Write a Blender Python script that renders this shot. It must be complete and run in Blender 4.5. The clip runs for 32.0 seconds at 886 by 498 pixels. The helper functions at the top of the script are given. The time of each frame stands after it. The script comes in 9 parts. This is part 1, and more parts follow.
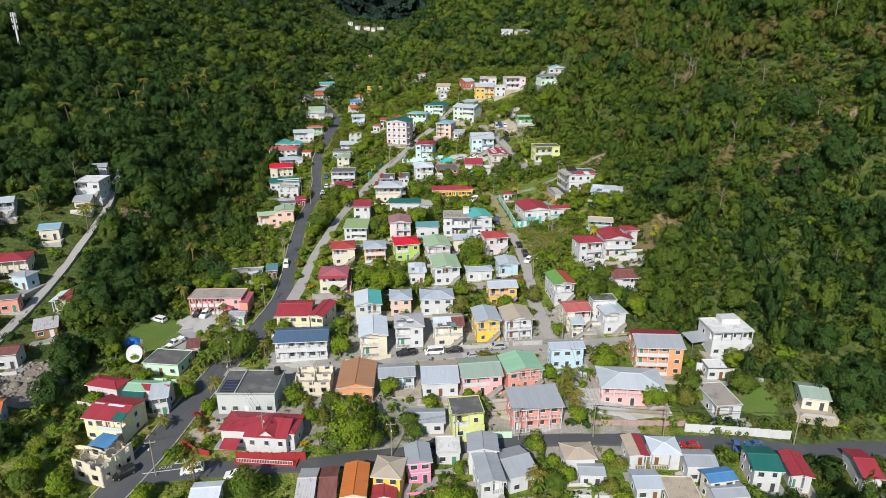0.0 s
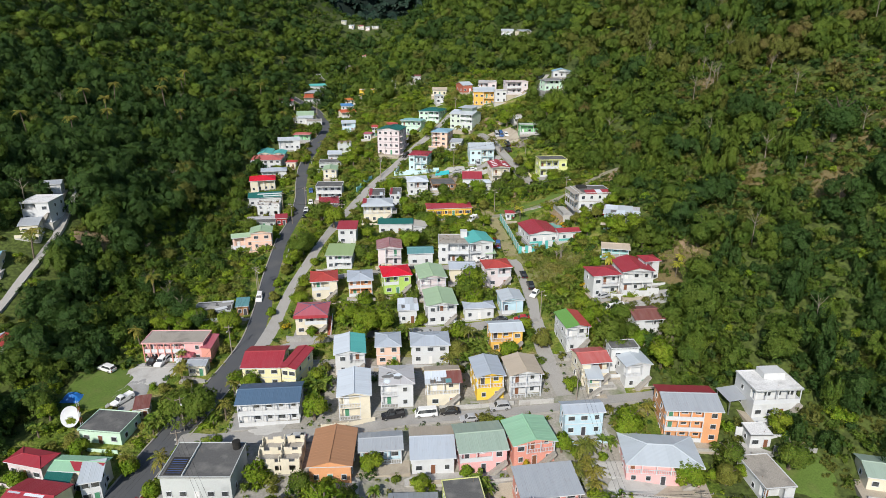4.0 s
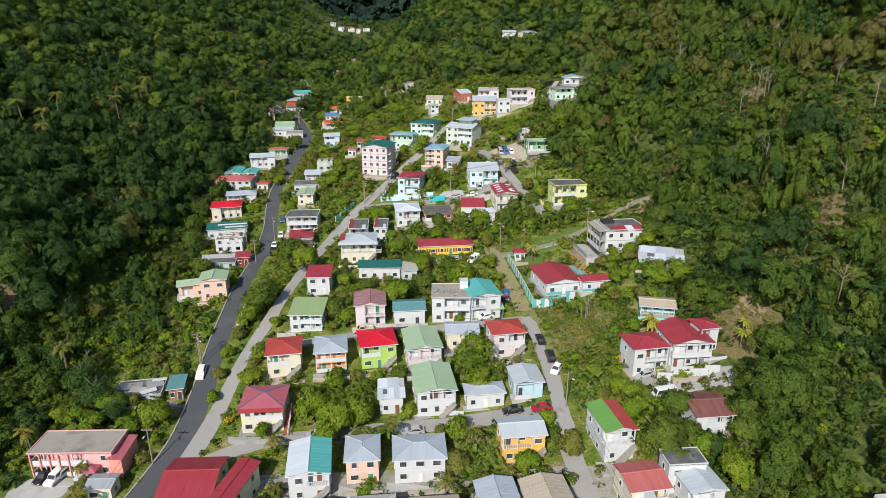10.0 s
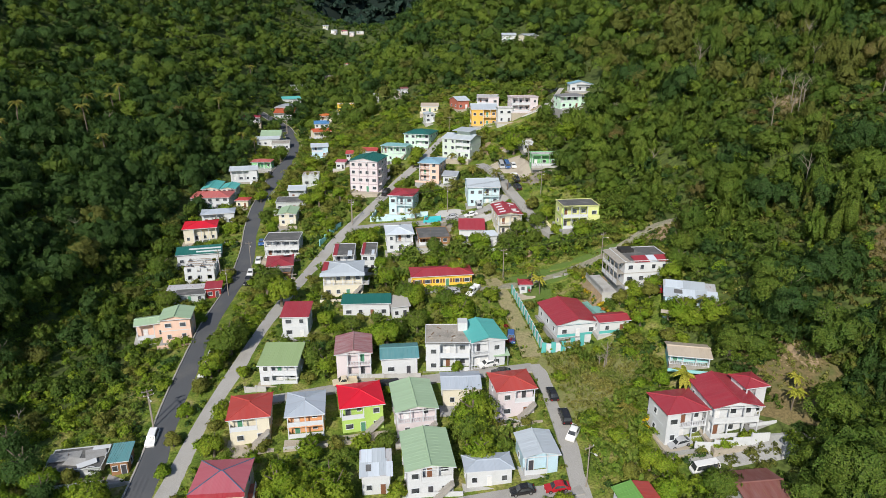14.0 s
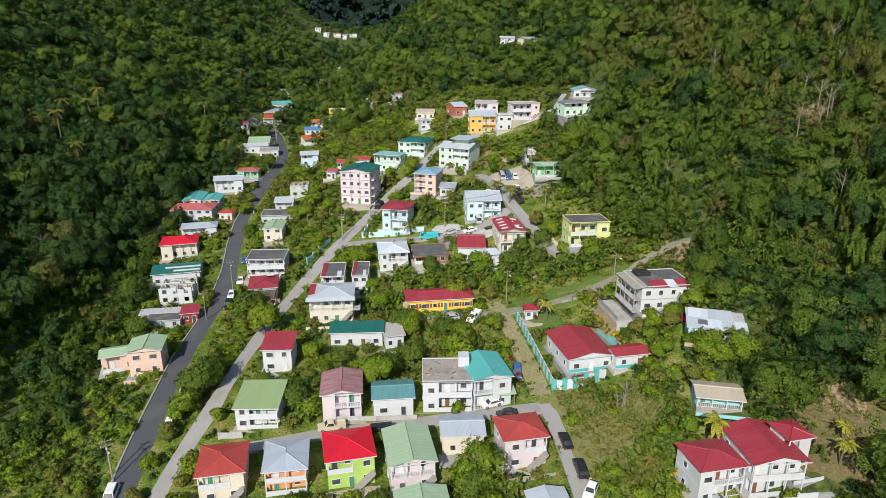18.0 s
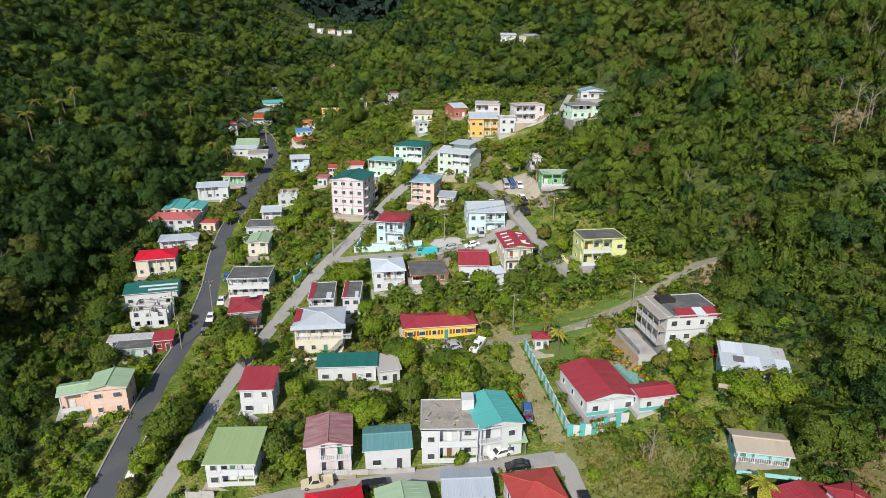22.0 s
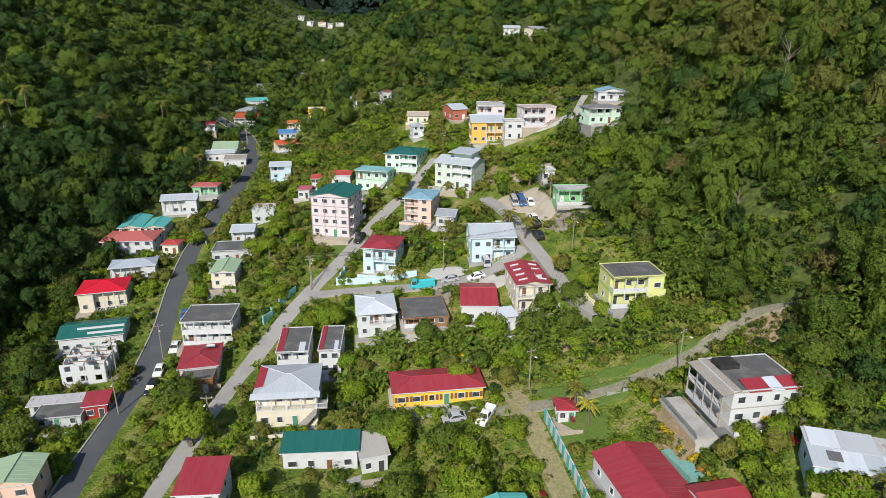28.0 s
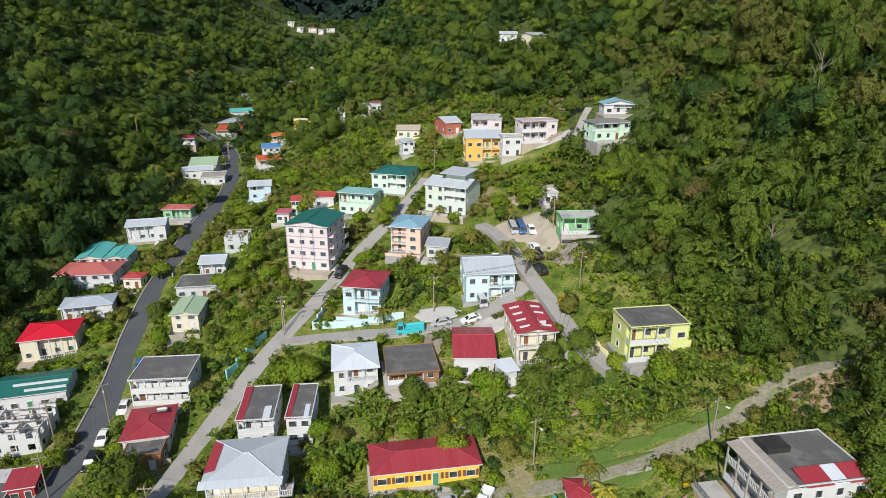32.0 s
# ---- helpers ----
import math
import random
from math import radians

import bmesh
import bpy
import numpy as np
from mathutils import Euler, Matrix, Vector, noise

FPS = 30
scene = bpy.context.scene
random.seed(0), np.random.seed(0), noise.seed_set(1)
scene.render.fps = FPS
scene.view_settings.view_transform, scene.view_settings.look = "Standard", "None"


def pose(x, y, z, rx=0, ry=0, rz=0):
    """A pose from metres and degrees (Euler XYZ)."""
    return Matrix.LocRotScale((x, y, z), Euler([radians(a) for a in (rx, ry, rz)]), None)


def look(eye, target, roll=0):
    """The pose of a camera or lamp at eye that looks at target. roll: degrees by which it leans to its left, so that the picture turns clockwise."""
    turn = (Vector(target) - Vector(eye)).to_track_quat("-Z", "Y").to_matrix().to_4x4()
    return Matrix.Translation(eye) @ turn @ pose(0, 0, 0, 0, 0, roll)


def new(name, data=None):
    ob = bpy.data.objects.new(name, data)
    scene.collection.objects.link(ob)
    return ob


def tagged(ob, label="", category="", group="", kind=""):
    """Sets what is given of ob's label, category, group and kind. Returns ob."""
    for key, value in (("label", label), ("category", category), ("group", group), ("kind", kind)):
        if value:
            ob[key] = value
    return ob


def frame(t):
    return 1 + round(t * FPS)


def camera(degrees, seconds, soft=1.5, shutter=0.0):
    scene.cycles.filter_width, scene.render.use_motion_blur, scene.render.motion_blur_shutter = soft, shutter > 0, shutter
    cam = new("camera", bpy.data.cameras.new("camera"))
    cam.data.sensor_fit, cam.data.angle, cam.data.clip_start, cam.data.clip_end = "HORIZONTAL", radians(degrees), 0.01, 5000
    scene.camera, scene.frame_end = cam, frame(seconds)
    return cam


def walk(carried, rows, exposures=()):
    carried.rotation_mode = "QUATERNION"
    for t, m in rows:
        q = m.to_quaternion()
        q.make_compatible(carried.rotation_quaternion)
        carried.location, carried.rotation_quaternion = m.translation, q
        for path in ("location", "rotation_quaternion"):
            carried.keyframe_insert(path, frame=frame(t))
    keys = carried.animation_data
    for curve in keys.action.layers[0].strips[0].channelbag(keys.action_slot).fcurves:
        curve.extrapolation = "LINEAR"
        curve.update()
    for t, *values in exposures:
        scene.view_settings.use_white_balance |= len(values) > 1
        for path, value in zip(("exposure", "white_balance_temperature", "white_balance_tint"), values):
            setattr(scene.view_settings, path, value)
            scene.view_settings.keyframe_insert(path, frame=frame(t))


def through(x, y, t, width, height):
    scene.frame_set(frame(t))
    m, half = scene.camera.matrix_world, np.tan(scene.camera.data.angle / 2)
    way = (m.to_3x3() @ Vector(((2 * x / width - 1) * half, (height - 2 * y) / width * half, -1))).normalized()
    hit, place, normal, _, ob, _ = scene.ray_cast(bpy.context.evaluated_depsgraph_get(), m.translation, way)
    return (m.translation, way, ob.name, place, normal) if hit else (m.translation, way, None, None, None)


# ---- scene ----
cam = camera(70.2, 32.0, soft=0.66)
METRES, EYE, TILT, LEAN, TURN = 170.0, 70.0, -19.4, 0.0, 0.0
ROWS = [
    (0.0, 0.0, 0.0, 0.0, 0.0, 0.0, -0.0),
    (0.5, 0.0007, 0.0174, 0.0069, -0.02, -0.04, -0.02),
    (1.0, 0.0014, 0.0349, 0.0139, -0.04, -0.09, -0.02),
    (1.5, 0.0022, 0.0524, 0.0207, -0.07, -0.12, -0.03),
    (2.0, 0.003, 0.0703, 0.0275, -0.09, -0.16, -0.03),
    (2.5, 0.0034, 0.0881, 0.0344, -0.13, -0.18, -0.04),
    (3.0, 0.0038, 0.1062, 0.0415, -0.17, -0.19, -0.05),
    (3.5, 0.0042, 0.1247, 0.0486, -0.2, -0.17, -0.06),
    (5.5, 0.0067, 0.2005, 0.0772, -0.3, -0.01, -0.01),
    (6.0, 0.007, 0.2196, 0.0841, -0.33, 0.02, -0.02),
    (6.5, 0.0072, 0.2386, 0.0904, -0.36, 0.04, -0.01),
    (7.0, 0.0071, 0.2578, 0.096, -0.4, 0.08, -0.0),
    (7.5, 0.008, 0.2773, 0.1019, -0.41, 0.09, -0.0),
    (8.0, 0.0084, 0.2972, 0.1071, -0.43, 0.13, 0.01),
    (8.5, 0.0084, 0.3176, 0.1116, -0.46, 0.13, 0.05),
    (9.0, 0.0084, 0.3386, 0.1164, -0.49, 0.13, 0.07),
    (9.5, 0.0084, 0.3597, 0.123, -0.51, 0.12, 0.1),
    (10.0, 0.0088, 0.3803, 0.1311, -0.52, 0.13, 0.14),
    (10.5, 0.0087, 0.4002, 0.139, -0.56, 0.15, 0.14),
    (11.0, 0.0089, 0.4176, 0.146, -0.57, 0.17, 0.15),
    (11.5, 0.0093, 0.4351, 0.1529, -0.59, 0.18, 0.17),
    (12.0, 0.0098, 0.4512, 0.1589, -0.61, 0.2, 0.17),
    (12.5, 0.0105, 0.4661, 0.1638, -0.65, 0.25, 0.22),
    (13.0, 0.0114, 0.4801, 0.168, -0.69, 0.27, 0.23),
    (13.5, 0.0121, 0.4935, 0.1715, -0.73, 0.33, 0.22),
    (14.0, 0.0126, 0.506, 0.1748, -0.77, 0.37, 0.29),
    (14.5, 0.0123, 0.5178, 0.177, -0.84, 0.42, 0.3),
    (16.5, 0.0088, 0.5603, 0.1873, -1.14, 0.58, 0.27),
    (17.0, 0.0088, 0.5696, 0.1925, -1.2, 0.63, 0.28),
    (17.5, 0.0086, 0.5789, 0.1972, -1.25, 0.66, 0.29),
    (18.0, 0.0084, 0.5889, 0.2015, -1.3, 0.66, 0.28),
    (18.5, 0.0083, 0.5994, 0.2048, -1.34, 0.64, 0.28),
    (19.0, 0.0078, 0.6099, 0.2082, -1.4, 0.57, 0.28),
    (19.5, 0.0074, 0.6206, 0.2124, -1.44, 0.51, 0.27),
    (20.0, 0.0071, 0.6316, 0.2171, -1.49, 0.47, 0.27),
    (20.5, 0.0069, 0.6426, 0.2217, -1.53, 0.45, 0.28),
    (21.0, 0.0064, 0.6537, 0.2264, -1.57, 0.4, 0.29),
    (21.5, 0.0059, 0.665, 0.2305, -1.6, 0.38, 0.28),
    (22.0, 0.0054, 0.6765, 0.2343, -1.64, 0.34, 0.28),
    (22.5, 0.0049, 0.6881, 0.2385, -1.67, 0.29, 0.28),
    (23.0, 0.0043, 0.6999, 0.2429, -1.71, 0.24, 0.27),
    (23.5, 0.0038, 0.7124, 0.2473, -1.75, 0.2, 0.27),
    (24.0, 0.0038, 0.7255, 0.2515, -1.78, 0.14, 0.26),
    (24.5, 0.0038, 0.7389, 0.2555, -1.81, 0.08, 0.26),
    (26.5, 0.0055, 0.7959, 0.2737, -1.9, -0.19, 0.26),
    (27.0, 0.0059, 0.8102, 0.2784, -1.93, -0.19, 0.28),
    (27.5, 0.0064, 0.8242, 0.2829, -1.96, -0.2, 0.29),
    (28.0, 0.0069, 0.838, 0.2877, -1.99, -0.19, 0.3),
    (28.5, 0.008, 0.8515, 0.2932, -2.01, -0.19, 0.36),
    (29.0, 0.0091, 0.8652, 0.2989, -2.04, -0.16, 0.42),
    (29.5, 0.0107, 0.8785, 0.3046, -2.06, -0.13, 0.49),
    (30.0, 0.0125, 0.8915, 0.3098, -2.1, -0.08, 0.56),
    (30.5, 0.0146, 0.9041, 0.3148, -2.11, -0.02, 0.63),
    (31.0, 0.0168, 0.9164, 0.3196, -2.12, 0.02, 0.68),
    (31.5, 0.0188, 0.9287, 0.3245, -2.14, 0.07, 0.72),
    (32.0, 0.0206, 0.9408, 0.3298, -2.17, 0.13, 0.76),
]
walk(cam, [(t, pose(0, 0, EYE, TILT, LEAN, TURN) @ pose(METRES * x, METRES * y, METRES * z, 90 + pitch, roll, yaw)) for t, x, y, z, yaw, pitch, roll in ROWS], [(0, 0.22), (32, 0.22)])


# ---- light: morning sun from behind the camera, a little to its left, clear sky ----
SUN_DIR = Vector((-0.25, -0.77, 0.60)).normalized()
world = bpy.data.worlds.new("sky")
scene.world = world
world.use_nodes = True
wn = world.node_tree
sky = wn.nodes.new("ShaderNodeTexSky")
sky.sky_type, sky.sun_disc = 'NISHITA', False
sky.sun_elevation = math.asin(SUN_DIR.z)
sky.sun_rotation = math.atan2(SUN_DIR.x, SUN_DIR.y)
sky.air_density, sky.dust_density = 1.0, 0.6
wn.nodes["Background"].inputs["Strength"].default_value = 0.105
wn.links.new(sky.outputs[0], wn.nodes["Background"].inputs["Color"])
sun = new("sun", bpy.data.lights.new("sun", 'SUN'))
sun.data.energy, sun.data.angle, sun.data.color = 4.2, radians(0.53), (1.0, 0.94, 0.84)
sun.matrix_world = look(tuple(SUN_DIR * 200), (0, 0, 0))

# ---- materials ----
MATS = {}


def node_mat(name, base, rough=0.8, var=0.12, scale=0.6, fine=9.0, bump=0.15, metal=0.0, dirt=0.25, dirt_colour=(0.16, 0.13, 0.1), spec=0.3):
    """Paint, concrete, soil: a base colour broken by stains at a large scale and grain at a small one."""
    if name in MATS:
        return MATS[name]
    m = bpy.data.materials.new(name)
    m.use_nodes = True
    nt = m.node_tree
    b = nt.nodes["Principled BSDF"]
    co = nt.nodes.new("ShaderNodeTexCoord")
    big, small = nt.nodes.new("ShaderNodeTexNoise"), nt.nodes.new("ShaderNodeTexNoise")
    big.inputs["Scale"].default_value, big.inputs["Detail"].default_value = scale, 6
    small.inputs["Scale"].default_value, small.inputs["Detail"].default_value = fine, 4
    info = nt.nodes.new("ShaderNodeObjectInfo")
    add = nt.nodes.new("ShaderNodeVectorMath")
    mul = nt.nodes.new("ShaderNodeMath")
    mul.operation = 'MULTIPLY'
    mul.inputs[1].default_value = 57.0
    nt.links.new(info.outputs["Random"], mul.inputs[0])
    nt.links.new(co.outputs["Object"], add.inputs[0])
    nt.links.new(mul.outputs[0], add.inputs[1])
    nt.links.new(add.outputs[0], big.inputs["Vector"])
    nt.links.new(add.outputs[0], small.inputs["Vector"])
    ramp = nt.nodes.new("ShaderNodeValToRGB")
    ramp.color_ramp.elements[0].position, ramp.color_ramp.elements[1].position = 0.3, 0.75
    lo = tuple(c * (1 - var) for c in base)
    hi = tuple(min(1, c * (1 + var * 0.7)) for c in base)
    ramp.color_ramp.elements[0].color, ramp.color_ramp.elements[1].color = (*lo, 1), (*hi, 1)
    nt.links.new(small.outputs["Fac"], ramp.inputs["Fac"])
    stain = nt.nodes.new("ShaderNodeValToRGB")
    stain.color_ramp.elements[0].position, stain.color_ramp.elements[1].position = 0.5, 0.78
    stain.color_ramp.elements[0].color, stain.color_ramp.elements[1].color = (0, 0, 0, 1), (dirt, dirt, dirt, 1)
    nt.links.new(big.outputs["Fac"], stain.inputs["Fac"])
    mix = nt.nodes.new("ShaderNodeMixRGB")
    mix.inputs["Color2"].default_value = (*dirt_colour, 1)
    nt.links.new(stain.outputs["Color"], mix.inputs["Fac"])
    nt.links.new(ramp.outputs["Color"], mix.inputs["Color1"])
    nt.links.new(mix.outputs["Color"], b.inputs["Base Color"])
    b.inputs["Roughness"].default_value, b.inputs["Metallic"].default_value = rough, metal
    b.inputs["Specular IOR Level"].default_value = spec
    bp = nt.nodes.new("ShaderNodeBump")
    bp.inputs["Strength"].default_value, bp.inputs["Distance"].default_value = bump, 0.03
    nt.links.new(small.outputs["Fac"], bp.inputs["Height"])
    nt.links.new(bp.outputs["Normal"], b.inputs["Normal"])
    MATS[name] = m
    return m


def roof_mat(name, base, fade=0.25, rust=0.2, rough=0.5, metal=0.0, rust_colour=(0.2, 0.1, 0.06)):
    """Profiled metal sheet: seams between sheets, faded and rust-stained; u runs along the eave, v down the slope."""
    if name in MATS:
        return MATS[name]
    m = bpy.data.materials.new(name)
    m.use_nodes = True
    nt = m.node_tree
    N, L = nt.nodes.new, nt.links.new
    b = nt.nodes["Principled BSDF"]
    uv = N("ShaderNodeUVMap")
    sep = N("ShaderNodeSeparateXYZ")
    L(uv.outputs[0], sep.inputs[0])
    info = N("ShaderNodeObjectInfo")
    # a shade for each sheet
    sheet = N("ShaderNodeMath"); sheet.operation = 'DIVIDE'; sheet.inputs[1].default_value = 0.86
    L(sep.outputs["X"], sheet.inputs[0])
    fl = N("ShaderNodeMath"); fl.operation = 'FLOOR'
    L(sheet.outputs[0], fl.inputs[0])
    ad = N("ShaderNodeMath"); ad.operation = 'MULTIPLY_ADD'; ad.inputs[1].default_value = 91.0
    L(info.outputs["Random"], ad.inputs[0]); L(fl.outputs[0], ad.inputs[2])
    wn_ = N("ShaderNodeTexWhiteNoise"); wn_.noise_dimensions = '1D'
    L(ad.outputs[0], wn_.inputs["W"])
    # stains drawn out down the slope
    mapp = N("ShaderNodeMapping"); mapp.inputs["Scale"].default_value = (1.6, 0.35, 1)
    L(uv.outputs[0], mapp.inputs["Vector"])
    off = N("ShaderNodeCombineXYZ")
    sc = N("ShaderNodeMath"); sc.operation = 'MULTIPLY'; sc.inputs[1].default_value = 40.0
    L(info.outputs["Random"], sc.inputs[0]); L(sc.outputs[0], off.inputs[0]); L(sc.outputs[0], off.inputs[2])
    L(off.outputs[0], mapp.inputs["Location"])
    no = N("ShaderNodeTexNoise"); no.inputs["Scale"].default_value, no.inputs["Detail"].default_value = 0.9, 7
    L(mapp.outputs[0], no.inputs["Vector"])
    dark = tuple(c * 0.92 for c in base)
    light = tuple(min(1, c * (1 - fade) + fade * 0.55 + 0.0) if fade else c for c in base)
    r1 = N("ShaderNodeMixRGB")
    r1.inputs["Color1"].default_value, r1.inputs["Color2"].default_value = (*dark, 1), (*base, 1)
    L(wn_.outputs["Value"], r1.inputs["Fac"])
    f2 = N("ShaderNodeMapRange"); f2.inputs[1].default_value, f2.inputs[2].default_value = 0.35, 0.75
    f2.inputs[4].default_value = fade
    L(no.outputs["Fac"], f2.inputs[0])
    r2 = N("ShaderNodeMixRGB"); r2.inputs["Color2"].default_value = (*light, 1)
    L(f2.outputs[0], r2.inputs["Fac"]); L(r1.outputs[0], r2.inputs["Color1"])
    no2 = N("ShaderNodeTexNoise"); no2.inputs["Scale"].default_value, no2.inputs["Detail"].default_value = 2.1, 8
    L(mapp.outputs[0], no2.inputs["Vector"])
    f3 = N("ShaderNodeMapRange"); f3.inputs[1].default_value, f3.inputs[2].default_value = 0.56, 0.72
    f3.inputs[4].default_value = rust
    L(no2.outputs["Fac"], f3.inputs[0])
    r3 = N("ShaderNodeMixRGB"); r3.inputs["Color2"].default_value = (*rust_colour, 1)
    L(f3.outputs[0], r3.inputs["Fac"]); L(r2.outputs[0], r3.inputs["Color1"])
    L(r3.outputs[0], b.inputs["Base Color"])
    b.inputs["Roughness"].default_value, b.inputs["Metallic"].default_value = rough, metal
    b.inputs["Specular IOR Level"].default_value = 0.35
    wave = N("ShaderNodeMath"); wave.operation = 'SINE'
    k = N("ShaderNodeMath"); k.operation = 'MULTIPLY'; k.inputs[1].default_value = 2 * math.pi / 0.215
    L(sep.outputs["X"], k.inputs[0]); L(k.outputs[0], wave.inputs[0])
    bp = N("ShaderNodeBump"); bp.inputs["Strength"].default_value, bp.inputs["Distance"].default_value = 0.2, 0.02
    L(wave.outputs[0], bp.inputs["Height"]); L(bp.outputs["Normal"], b.inputs["Normal"])
    MATS[name] = m
    return m


ROOFS = {
    "crimson": ((0.33, 0.035, 0.05), 0.2, 0.1), "red": ((0.42, 0.06, 0.05), 0.2, 0.15), "brightred": ((0.62, 0.015, 0.035), 0.05, 0.03),
    "rose": ((0.42, 0.1, 0.13), 0.3, 0.1), "salmon": ((0.45, 0.11, 0.1), 0.35, 0.1), "orangered": ((0.5, 0.1, 0.03), 0.2, 0.2),
    "orange": ((0.55, 0.17, 0.045), 0.15, 0.1), "brown": ((0.4, 0.21, 0.115), 0.1, 0.08), "rust": ((0.18, 0.06, 0.05), 0.3, 0.6),
    "grey": ((0.33, 0.36, 0.4), 0.3, 0.2), "greydark": ((0.2, 0.2, 0.2), 0.2, 0.1), "lightgrey": ((0.46, 0.51, 0.56), 0.25, 0.1),
    "greyblue": ((0.4, 0.45, 0.52), 0.3, 0.12), "white": ((0.6, 0.66, 0.73), 0.1, 0.1), "beige": ((0.46, 0.39, 0.31), 0.25, 0.12),
    "blue": ((0.075, 0.13, 0.21), 0.12, 0.04), "bluebright": ((0.07, 0.22, 0.45), 0.25, 0.1), "lightblue": ((0.22, 0.4, 0.52), 0.3, 0.1),
    "paleteal": ((0.19, 0.39, 0.39), 0.3, 0.1), "teal": ((0.1, 0.26, 0.28), 0.3, 0.1), "turquoise": ((0.1, 0.42, 0.4), 0.15, 0.03), "darkgreen": ((0.015, 0.13, 0.11), 0.15, 0.05),
    "mint": ((0.28, 0.5, 0.34), 0.25, 0.1), "sage": ((0.29, 0.38, 0.32), 0.3, 0.12), "green": ((0.14, 0.32, 0.07), 0.2, 0.05),
    "sagegreen": ((0.28, 0.38, 0.18), 0.2, 0.1), "palegreen": ((0.34, 0.47, 0.31), 0.2, 0.08), "maroonstripe": ((0.3, 0.12, 0.13), 0.6, 0.3),
    "concrete": ((0.42, 0.4, 0.37), 0.2, 0.2), "dark": ((0.14, 0.14, 0.14), 0.2, 0.2),
    "patch": ((0.45, 0.45, 0.47), 0.2, 0.9), "brokenred": ((0.3, 0.13, 0.1), 0.5, 0.6),
}
FLATS = {"dark": (0.12, 0.12, 0.12), "concrete": (0.36, 0.33, 0.29), "lightgreyflat": (0.5, 0.5, 0.5), "pinkflat": (0.5, 0.42, 0.42), "white": (0.72, 0.72, 0.72),
         "beige": (0.46, 0.39, 0.31)}
WALLS = {
    "white": (0.575, 0.59, 0.605), "cream": (0.655, 0.605, 0.485), "paleyellow": (0.76, 0.72, 0.45), "yellow": (0.8, 0.52, 0.07), "ochre": (0.74, 0.44, 0.1),
    "orange": (0.68, 0.34, 0.17), "peach": (0.72, 0.5, 0.4), "salmon": (0.68, 0.31, 0.25), "pink": (0.76, 0.42, 0.42), "hotpink": (0.78, 0.25, 0.42),
    "pinkwhite": (0.62, 0.555, 0.575), "lime": (0.4, 0.57, 0.14), "limeyellow": (0.62, 0.65, 0.28), "palemint": (0.54, 0.62, 0.54), "mint": (0.55, 0.75, 0.6), "lightblue": (0.46, 0.62, 0.71),
    "cyanwhite": (0.52, 0.69, 0.725), "grey": (0.5, 0.53, 0.53), "tealw": (0.3, 0.62, 0.62), "wood": (0.3, 0.16, 0.08), "redbrown": (0.4, 0.13, 0.09), "deepred": (0.32, 0.035, 0.035),
    "green": (0.22, 0.52, 0.24),
}
SAY = {"paleteal": "pale teal", "greyblue": "blue-grey", "lightgrey": "light grey", "brightred": "bright red", "palegreen": "pale green", "sagegreen": "sage green", "darkgreen": "dark green",
       "bluebright": "bright blue", "lightblue": "light blue", "greydark": "dark grey", "orangered": "orange-red", "maroonstripe": "maroon-striped grey",
       "patch": "patched grey", "brokenred": "broken rusty red", "lightgreyflat": "light grey", "pinkflat": "pale pink", "dark": "dark grey", "paleyellow": "pale yellow",
       "hotpink": "bright pink", "palemint": "pale mint", "pinkwhite": "pinkish white", "limeyellow": "lime yellow", "cyanwhite": "pale cyan", "tealw": "teal", "wood": "brown wooden",
       "redbrown": "red-brown", "deepred": "deep red", "blue": "slate blue"}


def roof_of(key):
    base, fade, rust = ROOFS[key]
    return roof_mat("roof_sheet_" + key, base, fade, rust, 0.45 if key not in ("rust", "patch") else 0.7)


def wall_of(key):
    return node_mat("wall_paint_" + key, WALLS[key], 0.75, 0.08, 0.5, 7, 0.08, dirt=0.32, dirt_colour=tuple(c * 0.55 for c in WALLS[key]))


def flat_of(key):
    return node_mat("roof_slab_" + key, FLATS[key], 0.9, 0.2, 0.35, 4, 0.3, dirt=0.55, dirt_colour=(0.3, 0.29, 0.27) if key == "dark" else (0.06, 0.06, 0.055))


TRIM = node_mat("white_trim", (0.57, 0.59, 0.62), 0.6, 0.04, 0.8, 9, 0.03, dirt=0.08)
CONCRETE = node_mat("bare_concrete", (0.36, 0.34, 0.31), 0.9, 0.15, 0.4, 5, 0.3, dirt=0.4)
ASPHALT = node_mat("asphalt", (0.088, 0.093, 0.103), 0.9, 0.18, 0.15, 12, 0.3, dirt=0.45, dirt_colour=(0.15, 0.145, 0.135))
LANE = node_mat("pale_lane_concrete", (0.35, 0.34, 0.325), 0.92, 0.15, 0.22, 6, 0.3, dirt=0.35, dirt_colour=(0.17, 0.15, 0.12))
DIRT = node_mat("dirt_track", (0.3, 0.265, 0.14), 0.95, 0.3, 0.35, 2.2, 0.6, dirt=0.6, dirt_colour=(0.11, 0.16, 0.035))
TRACK = node_mat("grassy_track", (0.29, 0.27, 0.2), 0.95, 0.3, 0.4, 2.0, 0.5, dirt=0.7, dirt_colour=(0.1, 0.17, 0.03))
TIMBER = node_mat("weathered_timber", (0.22, 0.15, 0.1), 0.85, 0.25, 1.5, 14, 0.3)
STEEL = node_mat("galvanised_steel", (0.45, 0.46, 0.47), 0.45, 0.1, 1, 10, 0.05, metal=0.8)
RUBBER = node_mat("black_rubber", (0.02, 0.02, 0.02), 0.8, 0.1)
DARK = node_mat("dark_interior", (0.03, 0.03, 0.03), 0.9, 0.2)
